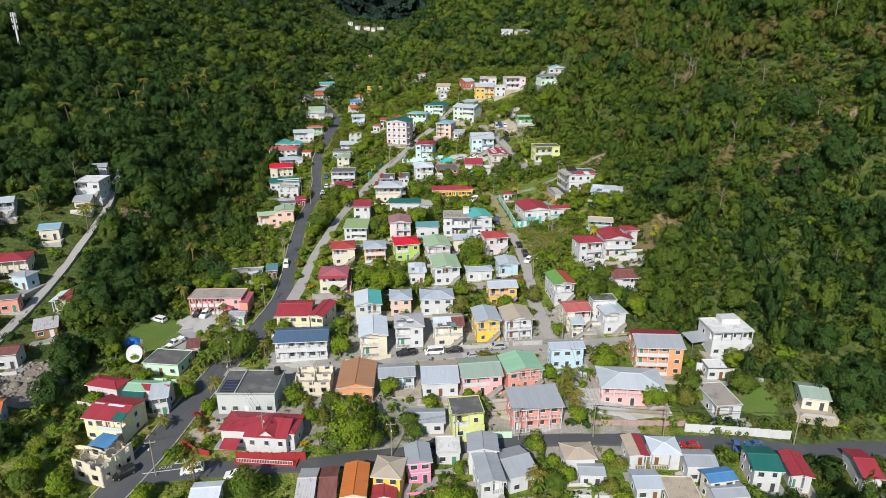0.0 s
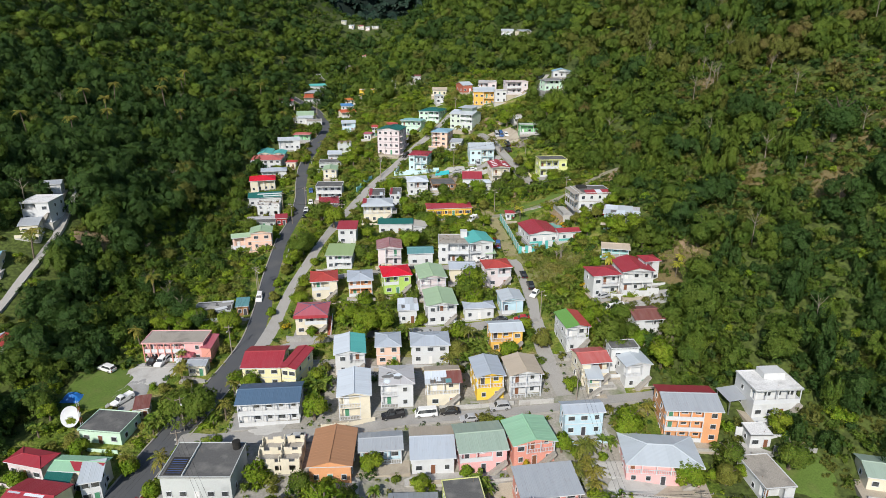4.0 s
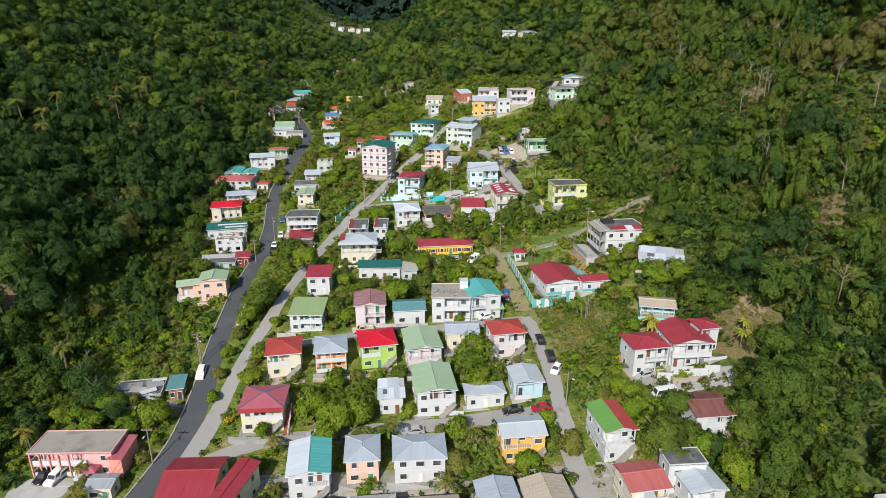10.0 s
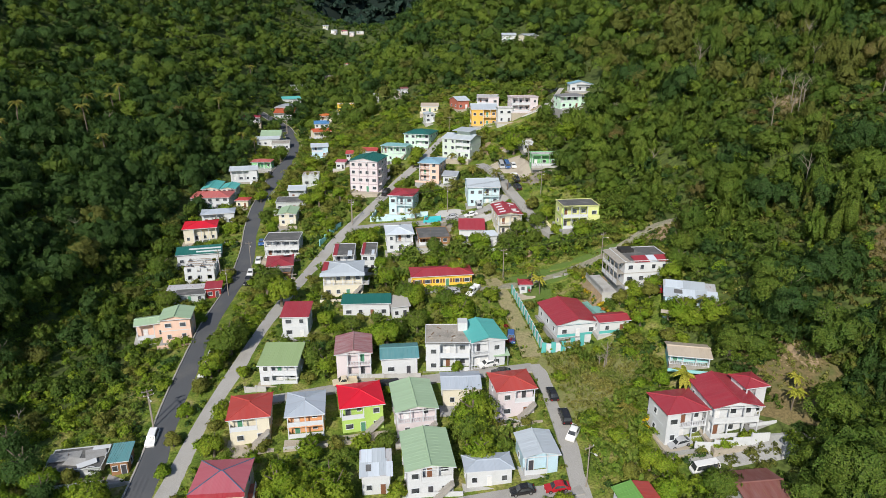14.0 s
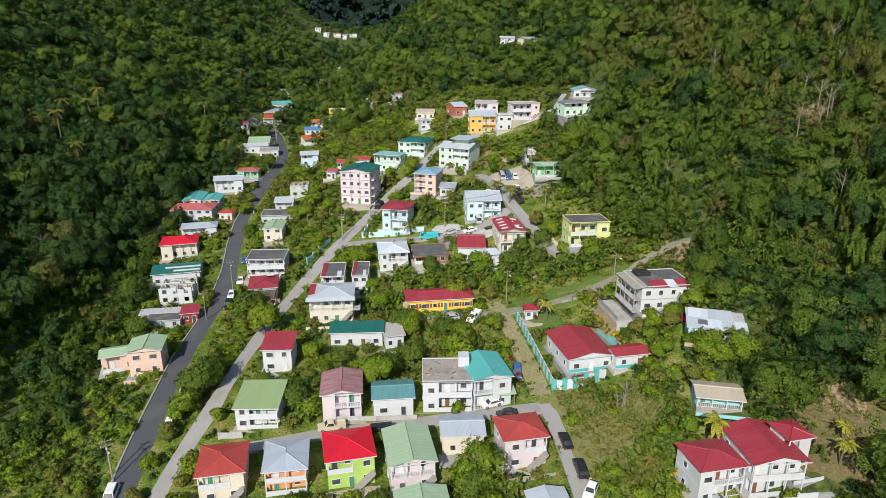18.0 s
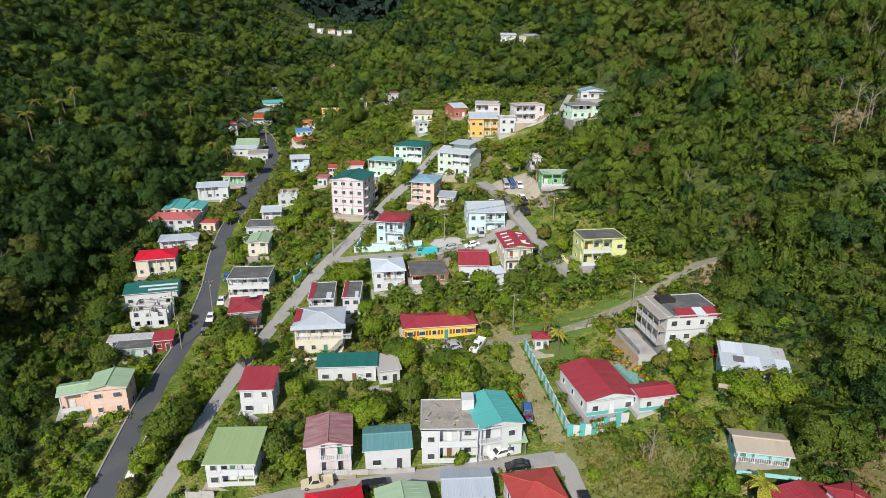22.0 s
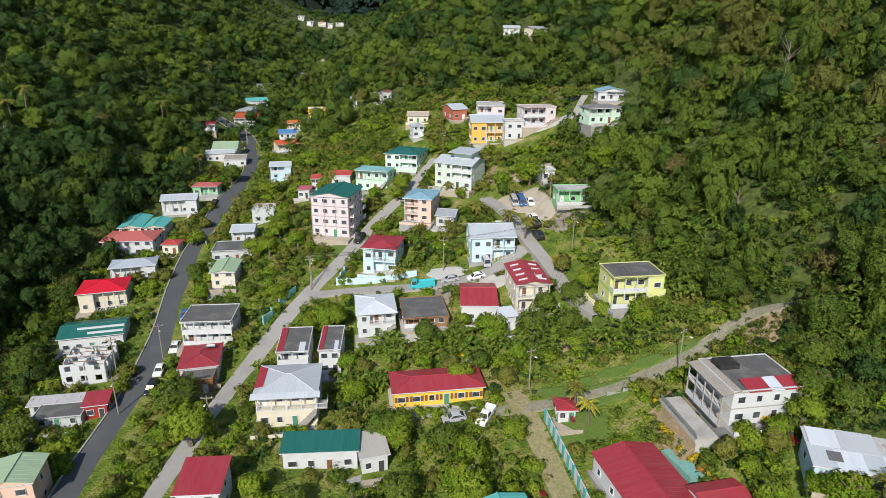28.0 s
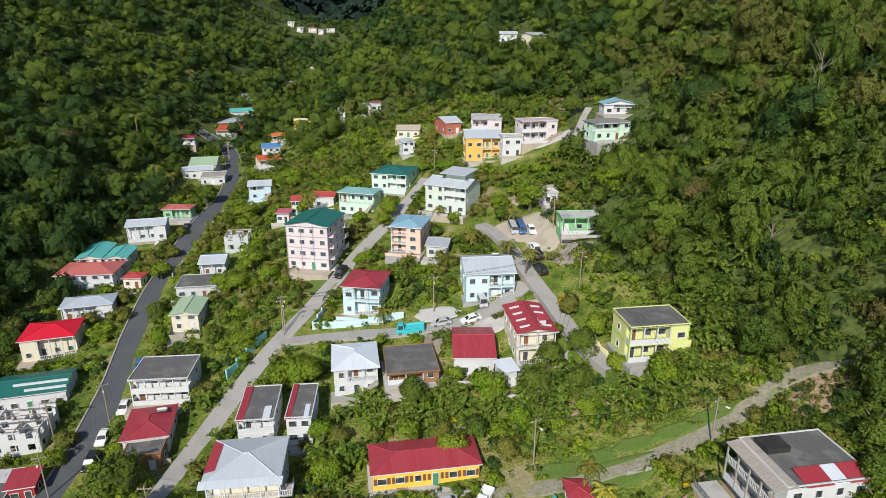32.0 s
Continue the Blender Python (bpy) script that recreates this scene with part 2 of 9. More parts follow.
GLASS = node_mat("dark_window_glass", (0.045, 0.05, 0.055), 0.15, 0.5, 0.8, 2, 0.0, dirt=0.5, dirt_colour=(0.2, 0.21, 0.2), spec=0.6)


def leaf_mat(name, base, base2, through=0.4, patch=0.16, cells=2.9, cover=0.6):
    """Leaves: two greens mixed by place; small leaf cells with gaps between them, each with a shade and a tilt of its own."""
    m = bpy.data.materials.new(name)
    m.use_nodes = True
    nt = m.node_tree
    N, L = nt.nodes.new, nt.links.new
    b = nt.nodes["Principled BSDF"]
    geo = N("ShaderNodeNewGeometry")
    no = N("ShaderNodeTexNoise"); no.inputs["Scale"].default_value, no.inputs["Detail"].default_value = patch, 3
    L(geo.outputs["Position"], no.inputs["Vector"])
    mr = N("ShaderNodeMapRange"); mr.inputs[1].default_value, mr.inputs[2].default_value = 0.38, 0.62
    L(no.outputs["Fac"], mr.inputs[0])
    mx = N("ShaderNodeMixRGB"); mx.inputs["Color1"].default_value, mx.inputs["Color2"].default_value = (*base, 1), (*base2, 1)
    L(mr.outputs[0], mx.inputs["Fac"])
    vo = N("ShaderNodeTexVoronoi"); vo.inputs["Scale"].default_value = cells
    L(geo.outputs["Position"], vo.inputs["Vector"])
    sep = N("ShaderNodeSeparateColor")
    L(vo.outputs["Color"], sep.inputs[0])
    mr2 = N("ShaderNodeMapRange"); mr2.inputs[3].default_value, mr2.inputs[4].default_value = 0.55, 1.4
    L(sep.outputs[0], mr2.inputs[0])
    hv = N("ShaderNodeHueSaturation")
    L(mr2.outputs[0], hv.inputs["Value"]); L(mx.outputs[0], hv.inputs["Color"])
    mr3 = N("ShaderNodeMapRange"); mr3.inputs[3].default_value, mr3.inputs[4].default_value = 0.485, 0.515
    L(sep.outputs[1], mr3.inputs[0]); L(mr3.outputs[0], hv.inputs["Hue"])
    L(hv.outputs[0], b.inputs["Base Color"])
    tilt = N("ShaderNodeVectorMath"); tilt.operation = 'SUBTRACT'; tilt.inputs[1].default_value = (0.5, 0.5, 0.4)
    L(vo.outputs["Color"], tilt.inputs[0])
    scl = N("ShaderNodeVectorMath"); scl.operation = 'SCALE'; scl.inputs["Scale"].default_value = 1.15
    L(tilt.outputs[0], scl.inputs[0])
    ad = N("ShaderNodeVectorMath"); L(geo.outputs["Normal"], ad.inputs[0]); L(scl.outputs[0], ad.inputs[1])
    nz = N("ShaderNodeVectorMath"); nz.operation = 'NORMALIZE'
    L(ad.outputs[0], nz.inputs[0]); L(nz.outputs[0], b.inputs["Normal"])
    b.inputs["Roughness"].default_value, b.inputs["Specular IOR Level"].default_value = 0.6, 0.2
    tr = N("ShaderNodeBsdfTranslucent")
    L(hv.outputs[0], tr.inputs["Color"]); L(nz.outputs[0], tr.inputs["Normal"])
    ms = N("ShaderNodeMixShader"); ms.inputs[0].default_value = through
    L(b.outputs[0], ms.inputs[1]); L(tr.outputs[0], ms.inputs[2])
    gap = N("ShaderNodeMath"); gap.operation = 'GREATER_THAN'; gap.inputs[1].default_value = cover
    L(vo.outputs["Distance"], gap.inputs[0])
    clear = N("ShaderNodeBsdfTransparent")
    mg = N("ShaderNodeMixShader")
    L(gap.outputs[0], mg.inputs[0]); L(ms.outputs[0], mg.inputs[1]); L(clear.outputs[0], mg.inputs[2])
    L(mg.outputs[0], nt.nodes["Material Output"].inputs["Surface"])
    MATS[name] = m
    return m


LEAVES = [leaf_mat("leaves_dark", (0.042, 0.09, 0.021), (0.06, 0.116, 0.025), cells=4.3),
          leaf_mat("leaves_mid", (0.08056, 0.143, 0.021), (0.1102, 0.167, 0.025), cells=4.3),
          leaf_mat("leaves_olive", (0.1325, 0.158, 0.031), (0.1611, 0.175, 0.04), cells=4.3),
          leaf_mat("leaves_dry", (0.2173, 0.178, 0.064), (0.159, 0.168, 0.04), cells=4.3),
          leaf_mat("leaves_bright", (0.1049, 0.17, 0.022), (0.1325, 0.188, 0.027), cells=4.3)]
FINE_LEAVES = [leaf_mat("fine_leaves_dark", (0.05088, 0.11, 0.026), (0.06996, 0.138, 0.03), cells=5.2),
               leaf_mat("fine_leaves_mid", (0.1166, 0.19, 0.025), (0.159, 0.222, 0.032), cells=5.2),
               leaf_mat("fine_leaves_olive", (0.1855, 0.21, 0.037), (0.2332, 0.24, 0.05), cells=5.2)]
LEAVES.append(leaf_mat("leaves_fresh", (0.1325, 0.21, 0.025), (0.1643, 0.228, 0.031), cells=4.3))
GARDEN_LEAF = leaf_mat("leaves_garden", (0.1717, 0.279, 0.0199), (0.2512, 0.323, 0.0298), 0.4, 0.2, 4.5, 0.62)
FIELD_GRASS = leaf_mat("field_grass", (0.33, 0.31, 0.085), (0.2, 0.26, 0.052), 0.4, 0.25, 7.0)
PALM_LEAF = leaf_mat("palm_leaves", (0.158, 0.192, 0.0339), (0.271, 0.237, 0.0452), 0.3, 0.3, 6.0, 0.62)
BANANA_LEAF = leaf_mat("banana_leaves", (0.15, 0.245, 0.032), (0.2, 0.27, 0.045), 0.4, 0.3, 3.0, 0.75)
# far mountain leaves: cloud shade is put into this near-black green
SHADED_LEAF = leaf_mat("cloud_shaded_leaves", (0.015, 0.035, 0.025), (0.021, 0.046, 0.03), 0.15, 0.02, 0.5, 0.9)
BARK = node_mat("bark", (0.16, 0.13, 0.1), 0.9, 0.3, 1.0, 8, 0.5)


def ground_mat():
    m = bpy.data.materials.new("grassy_ground")
    m.use_nodes = True
    nt = m.node_tree
    N, L = nt.nodes.new, nt.links.new
    b = nt.nodes["Principled BSDF"]
    geo = N("ShaderNodeNewGeometry")

    def noise_at(scale, detail):
        n = N("ShaderNodeTexNoise")
        n.inputs["Scale"].default_value, n.inputs["Detail"].default_value = scale, detail
        L(geo.outputs["Position"], n.inputs["Vector"])
        return n
    mid, fine = noise_at(0.25, 5), noise_at(2.2, 4)
    r = N("ShaderNodeValToRGB")
    e = r.color_ramp.elements
    e[0].position, e[0].color = 0.3, (0.065, 0.115, 0.02, 1)
    e[1].position, e[1].color = 0.74, (0.32, 0.27, 0.16, 1)
    k = e.new(0.48); k.color = (0.14, 0.2, 0.035, 1)
    k = e.new(0.6); k.color = (0.22, 0.24, 0.065, 1)
    L(mid.outputs["Fac"], r.inputs["Fac"])
    r2 = N("ShaderNodeValToRGB")
    r2.color_ramp.elements[0].color, r2.color_ramp.elements[1].color = (0.6, 0.6, 0.6, 1), (1.25, 1.2, 1.1, 1)
    r2.color_ramp.elements[0].position, r2.color_ramp.elements[1].position = 0.3, 0.7
    L(fine.outputs["Fac"], r2.inputs["Fac"])
    mx = N("ShaderNodeMixRGB"); mx.blend_type = 'MULTIPLY'; mx.inputs["Fac"].default_value = 1
    L(r.outputs[0], mx.inputs["Color1"]); L(r2.outputs[0], mx.inputs["Color2"])
    L(mx.outputs[0], b.inputs["Base Color"])
    b.inputs["Roughness"].default_value = 0.95
    b.inputs["Specular IOR Level"].default_value = 0.1
    bp = N("ShaderNodeBump"); bp.inputs["Strength"].default_value, bp.inputs["Distance"].default_value = 0.9, 0.5
    L(fine.outputs["Fac"], bp.inputs["Height"]); L(bp.outputs["Normal"], b.inputs["Normal"])
    return m


GROUND = ground_mat()
YARD_EARTH = node_mat("trodden_yard", (0.32, 0.305, 0.275), 0.95, 0.25, 0.2, 2.0, 0.4, dirt=1.0, dirt_colour=(0.1, 0.14, 0.035))
# ground of the woods, with the shade under the trees mixed into its dark green
SHADED_FLOOR = node_mat("shaded_woods_floor", (0.08, 0.11, 0.024), 0.95, 0.6, 0.3, 1.1, 1.0, dirt=0.8, dirt_colour=(0.025, 0.035, 0.012))
# soil of the far mountain, darkened in its colour for the same cloud shade
SHADED_SOIL = node_mat("cloud_shaded_floor", (0.009, 0.021, 0.015), 0.95, 0.5, 0.05, 0.3, 0.5, dirt=0.3, dirt_colour=(0.01, 0.02, 0.014))
LAWN = node_mat("mown_grass", (0.1, 0.16, 0.03), 0.95, 0.25, 0.3, 3, 0.5, dirt=0.5, dirt_colour=(0.16, 0.16, 0.06))
SOIL = node_mat("bare_soil", (0.3, 0.22, 0.14), 0.95, 0.25, 0.3, 2.5, 0.6, dirt=0.5, dirt_colour=(0.1, 0.11, 0.04))
ROCKY = node_mat("grey_rubble", (0.27, 0.24, 0.2), 0.95, 0.35, 0.4, 2.0, 0.9, dirt=0.5, dirt_colour=(0.12, 0.1, 0.07))
# the lie of the land: long profiles down the valley, metres, read at these distances
LONG = (70, 110, 140, 175, 215, 260, 310, 380, 470, 580, 650, 740, 950)
ACROSS = (-170, -120, -90, -60, -30, 0, 30, 60, 90, 130)
west_hill = (0, 5, 10, 18, 27, 32, 36, 43, 50, 66, 82, 108, 118)
west_foot = (-9, -7, -5, 2, 15, 16, 18, 28, 26, 42, 56, 78, 75)
ravine = (-12.5, -10, -9, -5, -1, 0.5, 5, 14, 14, 31, 43, 69, 69)
road_side = (-14.5, -11, -9.6, -6.4, -1.8, 0.5, 6.2, 12.7, 18, 33, 43, 67, 71)
west_spur = (-15, -10, -8, -4.5, 2.5, 5, 13, 20, 33, 48, 57, 77, 84)
spur = (-16, -13.2, -7.6, -3.9, 1.3, 6.7, 17, 31, 48, 66, 76, 94, 106)
east_spur = (-17, -13.6, -8.2, -2.3, 3, 10.3, 23, 38, 59, 82, 96, 114, 136)
east_foot = (-17.6, -14.4, -11.3, 0.8, 12, 22, 37, 51, 70, 95, 111, 130, 160)
east_slope = (-19, -17, -4, 9, 25, 42, 56, 68, 82, 106, 123, 144, 182)
east_hill = (-12, -10, 12, 31, 52, 68, 78, 88, 100, 124, 142, 166, 210)
PROFILES = (west_hill, west_foot, ravine, road_side, west_spur, spur, east_spur, east_foot, east_slope, east_hill)


def hermite(knots, values, at):
    """A smooth curve through values at the knots; straight beyond both ends."""
    k = np.asarray(knots, float)
    s = np.gradient(values, k, axis=0)
    i = np.clip(np.searchsorted(k, at) - 1, 0, len(k) - 2)
    h = k[i + 1] - k[i]
    u = np.clip((at - k[i]) / h, 0, 1)
    a, b = values[i], values[i + 1]
    return (a * (2 * u**3 - 3 * u**2 + 1) + b * (3 * u**2 - 2 * u**3)
            + h * (s[i] * (u**3 - 2 * u**2 + u) + s[i + 1] * (u**3 - u**2)))


def height(x, y):
    """The ground's height at x, y (numbers or arrays)."""
    x, y = np.broadcast_arrays(np.asarray(x, float), np.asarray(y, float))
    flat_x, flat_y = x.ravel(), y.ravel()
    yc = np.clip(flat_y, 70, 950)
    rows = np.stack([hermite(LONG, np.array(p, float), yc) for p in PROFILES])
    xc = np.clip(flat_x, -170, 130)
    k = np.array(ACROSS, float)
    s = np.gradient(rows, k, axis=0)
    i = np.clip(np.searchsorted(k, xc) - 1, 0, len(k) - 2)
    n = np.arange(len(xc))
    h = k[i + 1] - k[i]
    u = (xc - k[i]) / h
    a, b = rows[i, n], rows[i + 1, n]
    z = (a * (2 * u**3 - 3 * u**2 + 1) + b * (3 * u**2 - 2 * u**3)
         + h * (s[i, n] * (u**3 - 2 * u**2 + u) + s[i + 1, n] * (u**3 - u**2)))
    rise = np.clip((flat_y - 90) / 120, 0.1, 1)
    z = z + np.clip(-170 - flat_x, 0, 600) * 0.5 * rise + np.clip(flat_x - 130, 0, 600) * 0.6 * rise
    # beyond the last houses the valley floor dips, then a mountain closes the valley
    z = z - np.clip(flat_y - 960, 0, 140) * 0.3 + np.clip(flat_y - 1150, 0, 1200) * 0.62 - np.clip(70 - flat_y, 0, 400) * 0.05
    return z.reshape(x.shape) if x.shape else float(z[0])


# ---- helpers for building ----
def mesh_from(name, verts, faces, mats=(), face_mats=None, uvs=None, smooth=False):
    me = bpy.data.meshes.new(name)
    me.from_pydata([tuple(v) for v in verts], [], [tuple(f) for f in faces])
    for m in mats:
        me.materials.append(m)
    if face_mats is not None:
        me.polygons.foreach_set("material_index", face_mats)
    if uvs is not None:
        layer = me.uv_layers.new(name="UVMap")
        flat = [c for f in uvs for uv in f for c in uv]
        layer.data.foreach_set("uv", flat)
    if smooth:
        me.polygons.foreach_set("use_smooth", [True] * len(me.polygons))
    me.update()
    return me


class Shape:
    """Collects boxes, prisms and sheets into one mesh."""

    def __init__(self):
        self.v, self.f = [], []

    def quad_set(self, verts, faces):
        n = len(self.v)
        self.v += [tuple(p) for p in verts]
        self.f += [tuple(n + i for i in q) for q in faces]
        return self

    def box(self, x0, y0, z0, x1, y1, z1):
        return self.quad_set([(x0, y0, z0), (x1, y0, z0), (x1, y1, z0), (x0, y1, z0), (x0, y0, z1), (x1, y0, z1), (x1, y1, z1), (x0, y1, z1)],
                             [(0, 3, 2, 1), (4, 5, 6, 7), (0, 1, 5, 4), (1, 2, 6, 5), (2, 3, 7, 6), (3, 0, 4, 7)])

    def bar(self, a, b, r, sides=4):
        """A bar of radius r from a to b; a pair of radii tapers it."""
        a, b = Vector(a), Vector(b)
        r0, r1 = r if isinstance(r, tuple) else (r, r)
        d = (b - a).normalized()
        u = d.orthogonal().normalized()
        w = d.cross(u)
        vs = []
        for p, q in ((a, r0), (b, r1)):
            for i in range(sides):
                t = 2 * math.pi * (i + 0.5) / sides
                vs.append(p + (u * math.cos(t) + w * math.sin(t)) * q)
        fs = [(i, (i + 1) % sides, sides + (i + 1) % sides, sides + i) for i in range(sides)]
        fs += [tuple(range(sides))[::-1], tuple(range(sides, 2 * sides))]
        return self.quad_set(vs, fs)

    def mesh(self, name, mat):
        return mesh_from(name, self.v, self.f, (mat,))


def part(name, data, parent, m=None, label=""):
    """Links a mesh as one part under a thing or under a part."""
    ob = new(name, data)
    ob.parent = parent
    if m is not None:
        ob.matrix_basis = m
    if label:
        ob["label"] = label
    return ob


SHARED = {}


def shared(key, make):
    if key not in SHARED:
        SHARED[key] = make()
    return SHARED[key]


def village(X, Y):
    """How far inside the built-up spur a place lies: 1 inside, 0 on the wooded slopes."""
    east = np.interp(Y, [90, 120, 165, 200, 238, 262, 300, 380, 420], [64, 56, 46, 52, 66, 56, 40, 52, 20])
    west = np.interp(Y, [90, 130, 170, 230, 260, 330, 400, 480, 600], [-92, -86, -76, -64, -68, -80, -84, -100, -120])
    east = np.where(Y > 420, -999, east)
    return ((X < east) & (X > west)).astype(float)


# ---- ground ----
def spread(lo, hi, step, far, grow):
    a = list(np.arange(lo, hi + 0.1, step))
    s = step
    while a[-1] < far[1]:
        s *= grow
        a.append(a[-1] + s)
    s = step
    while a[0] > far[0]:
        s *= grow
        a.insert(0, a[0] - s)
    return np.array(a)


gx, gy = spread(-200, 170, 3.0, (-2600, 2600), 1.12), spread(60, 480, 3.0, (-1500, 2600), 1.12)
GX, GY = np.meshgrid(gx, gy)
GZ = height(GX, GY)
rough_ground = np.array([noise.fractal((x * 0.05, y * 0.05, 0), 1.0, 2.0, 3) for x, y in zip(GX.ravel(), GY.ravel())]).reshape(GX.shape)
far_off = np.clip((np.abs(GX + 15) - 60) / 60, 0, 1)
GZ = GZ + (rough_ground * 0.15 - np.abs(rough_ground) * 0.9 * far_off) * np.clip((GY - 60) / 60, 0, 1)
nx, ny = len(gx), len(gy)
faces = [(j * nx + i, j * nx + i + 1, (j + 1) * nx + i + 1, (j + 1) * nx + i) for j in range(ny - 1) for i in range(nx - 1)]
ground = new("ground", mesh_from("ground", np.stack([GX.ravel(), GY.ravel(), GZ.ravel()], 1), faces, (GROUND, SHADED_FLOOR, YARD_EARTH, SHADED_SOIL), smooth=True))
mid_xy = np.array([p.center[:2] for p in ground.data.polygons])
ground.data.polygons.foreach_set("material_index", ((village(mid_xy[:, 0], mid_xy[:, 1]) < 0.5) & ~((mid_xy[:, 1] > 415) & (mid_xy[:, 1] < 500) & (mid_xy[:, 0] > -95) & (mid_xy[:, 0] < -15))).astype(np.int32))
street_plots = (mid_xy[:, 1] > 109) & (mid_xy[:, 1] < 161) & (mid_xy[:, 0] > -44) & (mid_xy[:, 0] < 42) & (mid_xy[:, 0] < 62 - 0.12 * mid_xy[:, 1])
# beyond 965 m the ground takes the soil colour with cloud shade painted in
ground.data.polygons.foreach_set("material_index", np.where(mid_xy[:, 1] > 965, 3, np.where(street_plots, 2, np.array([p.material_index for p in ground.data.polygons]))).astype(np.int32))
tagged(ground, "grassy valley ground with patches of bare soil", "ground", kind="structure")


# ---- roads ----
def smooth_line(pts, step=2.0):
    """Even points along a rounded line through pts."""
    p = np.array(pts, float)
    d = np.r_[0, np.cumsum(np.hypot(*np.diff(p, axis=0).T))]
    s = np.arange(0, d[-1], step)
    out = np.stack([np.interp(s, d, p[:, 0]), np.interp(s, d, p[:, 1])], 1)
    for _ in range(6):
        out[1:-1] = (out[:-2] + 2 * out[1:-1] + out[2:]) / 4
    return out


ROAD_LINES = []


def road(name, pts, width, mat, label, lift=0.12, kerb=0.0):
    line = smooth_line(pts)
    ROAD_LINES.append((line, width * (0.5 if mat in (DIRT, TRACK) else 1.0)))
    t = np.gradient(line, axis=0)
    t /= np.linalg.norm(t, axis=1)[:, None]
    nrm = np.stack([-t[:, 1], t[:, 0]], 1)
    across = (-0.5, -0.25, 0, 0.25, 0.5)
    zc = height(line[:, 0], line[:, 1])
    for _ in range(4):
        zc[1:-1] = (zc[:-2] + zc[1:-1] + zc[2:]) / 3
    vs, fs = [], []
    for i, p in enumerate(line):
        zs = [max(zc[i], height(*(p + nrm[i] * a * width)) * 0.35 + zc[i] * 0.65) for a in across]
        top = max(zs) * 0.5 + zc[i] * 0.5 + lift
        for a in across:
            q = p + nrm[i] * a * width
            vs.append((q[0], q[1], top - 0.03 * abs(a)))
        for a in (-0.5, 0.5):
            q = p + nrm[i] * a * width
            vs.append((q[0], q[1], top - 1.6))
    for i in range(len(line) - 1):
        a, b = i * 7, (i + 1) * 7
        fs += [(a + k + 1, a + k, b + k, b + k + 1) for k in range(4)]
        fs += [(a + 5, b + 5, b, a)[::-1], (a + 6, b + 6, b + 4, a + 4)]
    ob = new(name, mesh_from(name, vs, fs, (mat,)))
    tagged(ob, label, "road", kind="structure")
    if kerb:
        sh = Shape()
        for side in (-1, 1):
            for i in range(len(line) - 1):
                a, b = line[i] + nrm[i] * side * width / 2, line[i + 1] + nrm[i + 1] * side * width / 2
                a2, b2 = line[i] + nrm[i] * side * (width / 2 + 0.3), line[i + 1] + nrm[i + 1] * side * (width / 2 + 0.3)
                za, zb = vs[i * 7][2] + kerb, vs[(i + 1) * 7][2] + kerb
                sh.quad_set([(*a, za), (*b, zb), (*b2, zb), (*a2, za), (*a, za - 0.5), (*b, zb - 0.5), (*b2, zb - 0.8), (*a2, za - 0.8)],
                            [(0, 1, 2, 3)[::side], (0, 4, 5, 1)[::side], (3, 2, 6, 7)[::side]])
        part("kerb", sh.mesh("kerb", CONCRETE), ob, label="low concrete kerb and gutter edge")
    return ob


road("main_road", [(-72, 70), (-63, 90), (-58.6, 108), (-57, 122), (-55, 135), (-52, 148), (-49, 160), (-47, 172), (-48, 188), (-49.8, 202), (-51.2, 218), (-53.2, 236),
                   (-53.5, 258), (-56.2, 282), (-60, 300), (-63.2, 320), (-64.3, 340), (-65.8, 356), (-65.6, 372), (-64.5, 384), (-65.7, 399), (-72, 427), (-79, 453), (-88, 478),
                   (-98, 489), (-108, 493)], 6.5, ASPHALT, "dark asphalt valley road with low concrete kerbs", kerb=0.16)
road("upper_road", [(-61, 628), (-59, 645), (-58, 662), (-60, 680)], 4.5, ASPHALT, "dark asphalt road higher up the valley")
road("lane_upper", [(-46, 160), (-44.5, 170), (-43.4, 180), (-42.6, 195), (-40.8, 207), (-39, 220), (-37.5, 236), (-35.6, 250), (-32, 266), (-28.5, 278), (-25, 287), (-20, 297),
                    (-15.5, 308), (-10, 322), (-4, 333), (1, 343), (6.6, 356)], 3.8, LANE, "narrow pale concrete lane climbing the spur")
road("front_street", [(-60, 99), (-52, 101.5), (-33.5, 102), (-22.8, 104), (-11.9, 107.6), (-2.7, 110.7), (8.8, 112.9), (18, 113.6), (30.3, 114.5), (50, 113.8), (75, 113.6), (94, 114), (150, 112)],
     5.2, ASPHALT, "dark asphalt street along the lowest row of houses")
road("second_street", [(-53, 136), (-41.7, 135.2), (-32, 134.8), (-23, 135), (-17, 136.8), (-11, 138.9), (-3.5, 140.3), (7, 141.2), (15, 142.5), (23.3, 143.6), (29, 145), (38, 147.5), (47, 150), (56, 152)],
     4.4, LANE, "grey concrete street between rows of houses")
road("third_street", [(-46.5, 162), (-42, 165), (-39, 168.2), (-35, 170), (-28, 171.6), (-22, 172.3), (-13.7, 173.2), (-5.8, 173.9), (4, 174.4), (12.7, 175.6), (21, 176.5), (27.5, 177.6)],
     4.2, LANE, "grey concrete street with parked cars")
road("fourth_street", [(-42, 200.4), (-35, 200), (-26, 201.6), (-19, 204), (-8.4, 206), (0, 207.6), (6, 208.8), (14, 209.8), (24, 210.4)], 3.8, LANE, "pale concrete street across the spur")
road("side_lane", [(24.2, 211), (25.2, 205), (25.8, 198), (26.2, 191), (26.5, 185), (26.7, 178), (25.8, 170), (26, 163), (27.2, 155), (28.8, 146)], 3.8, LANE, "worn grey lane down the slope")
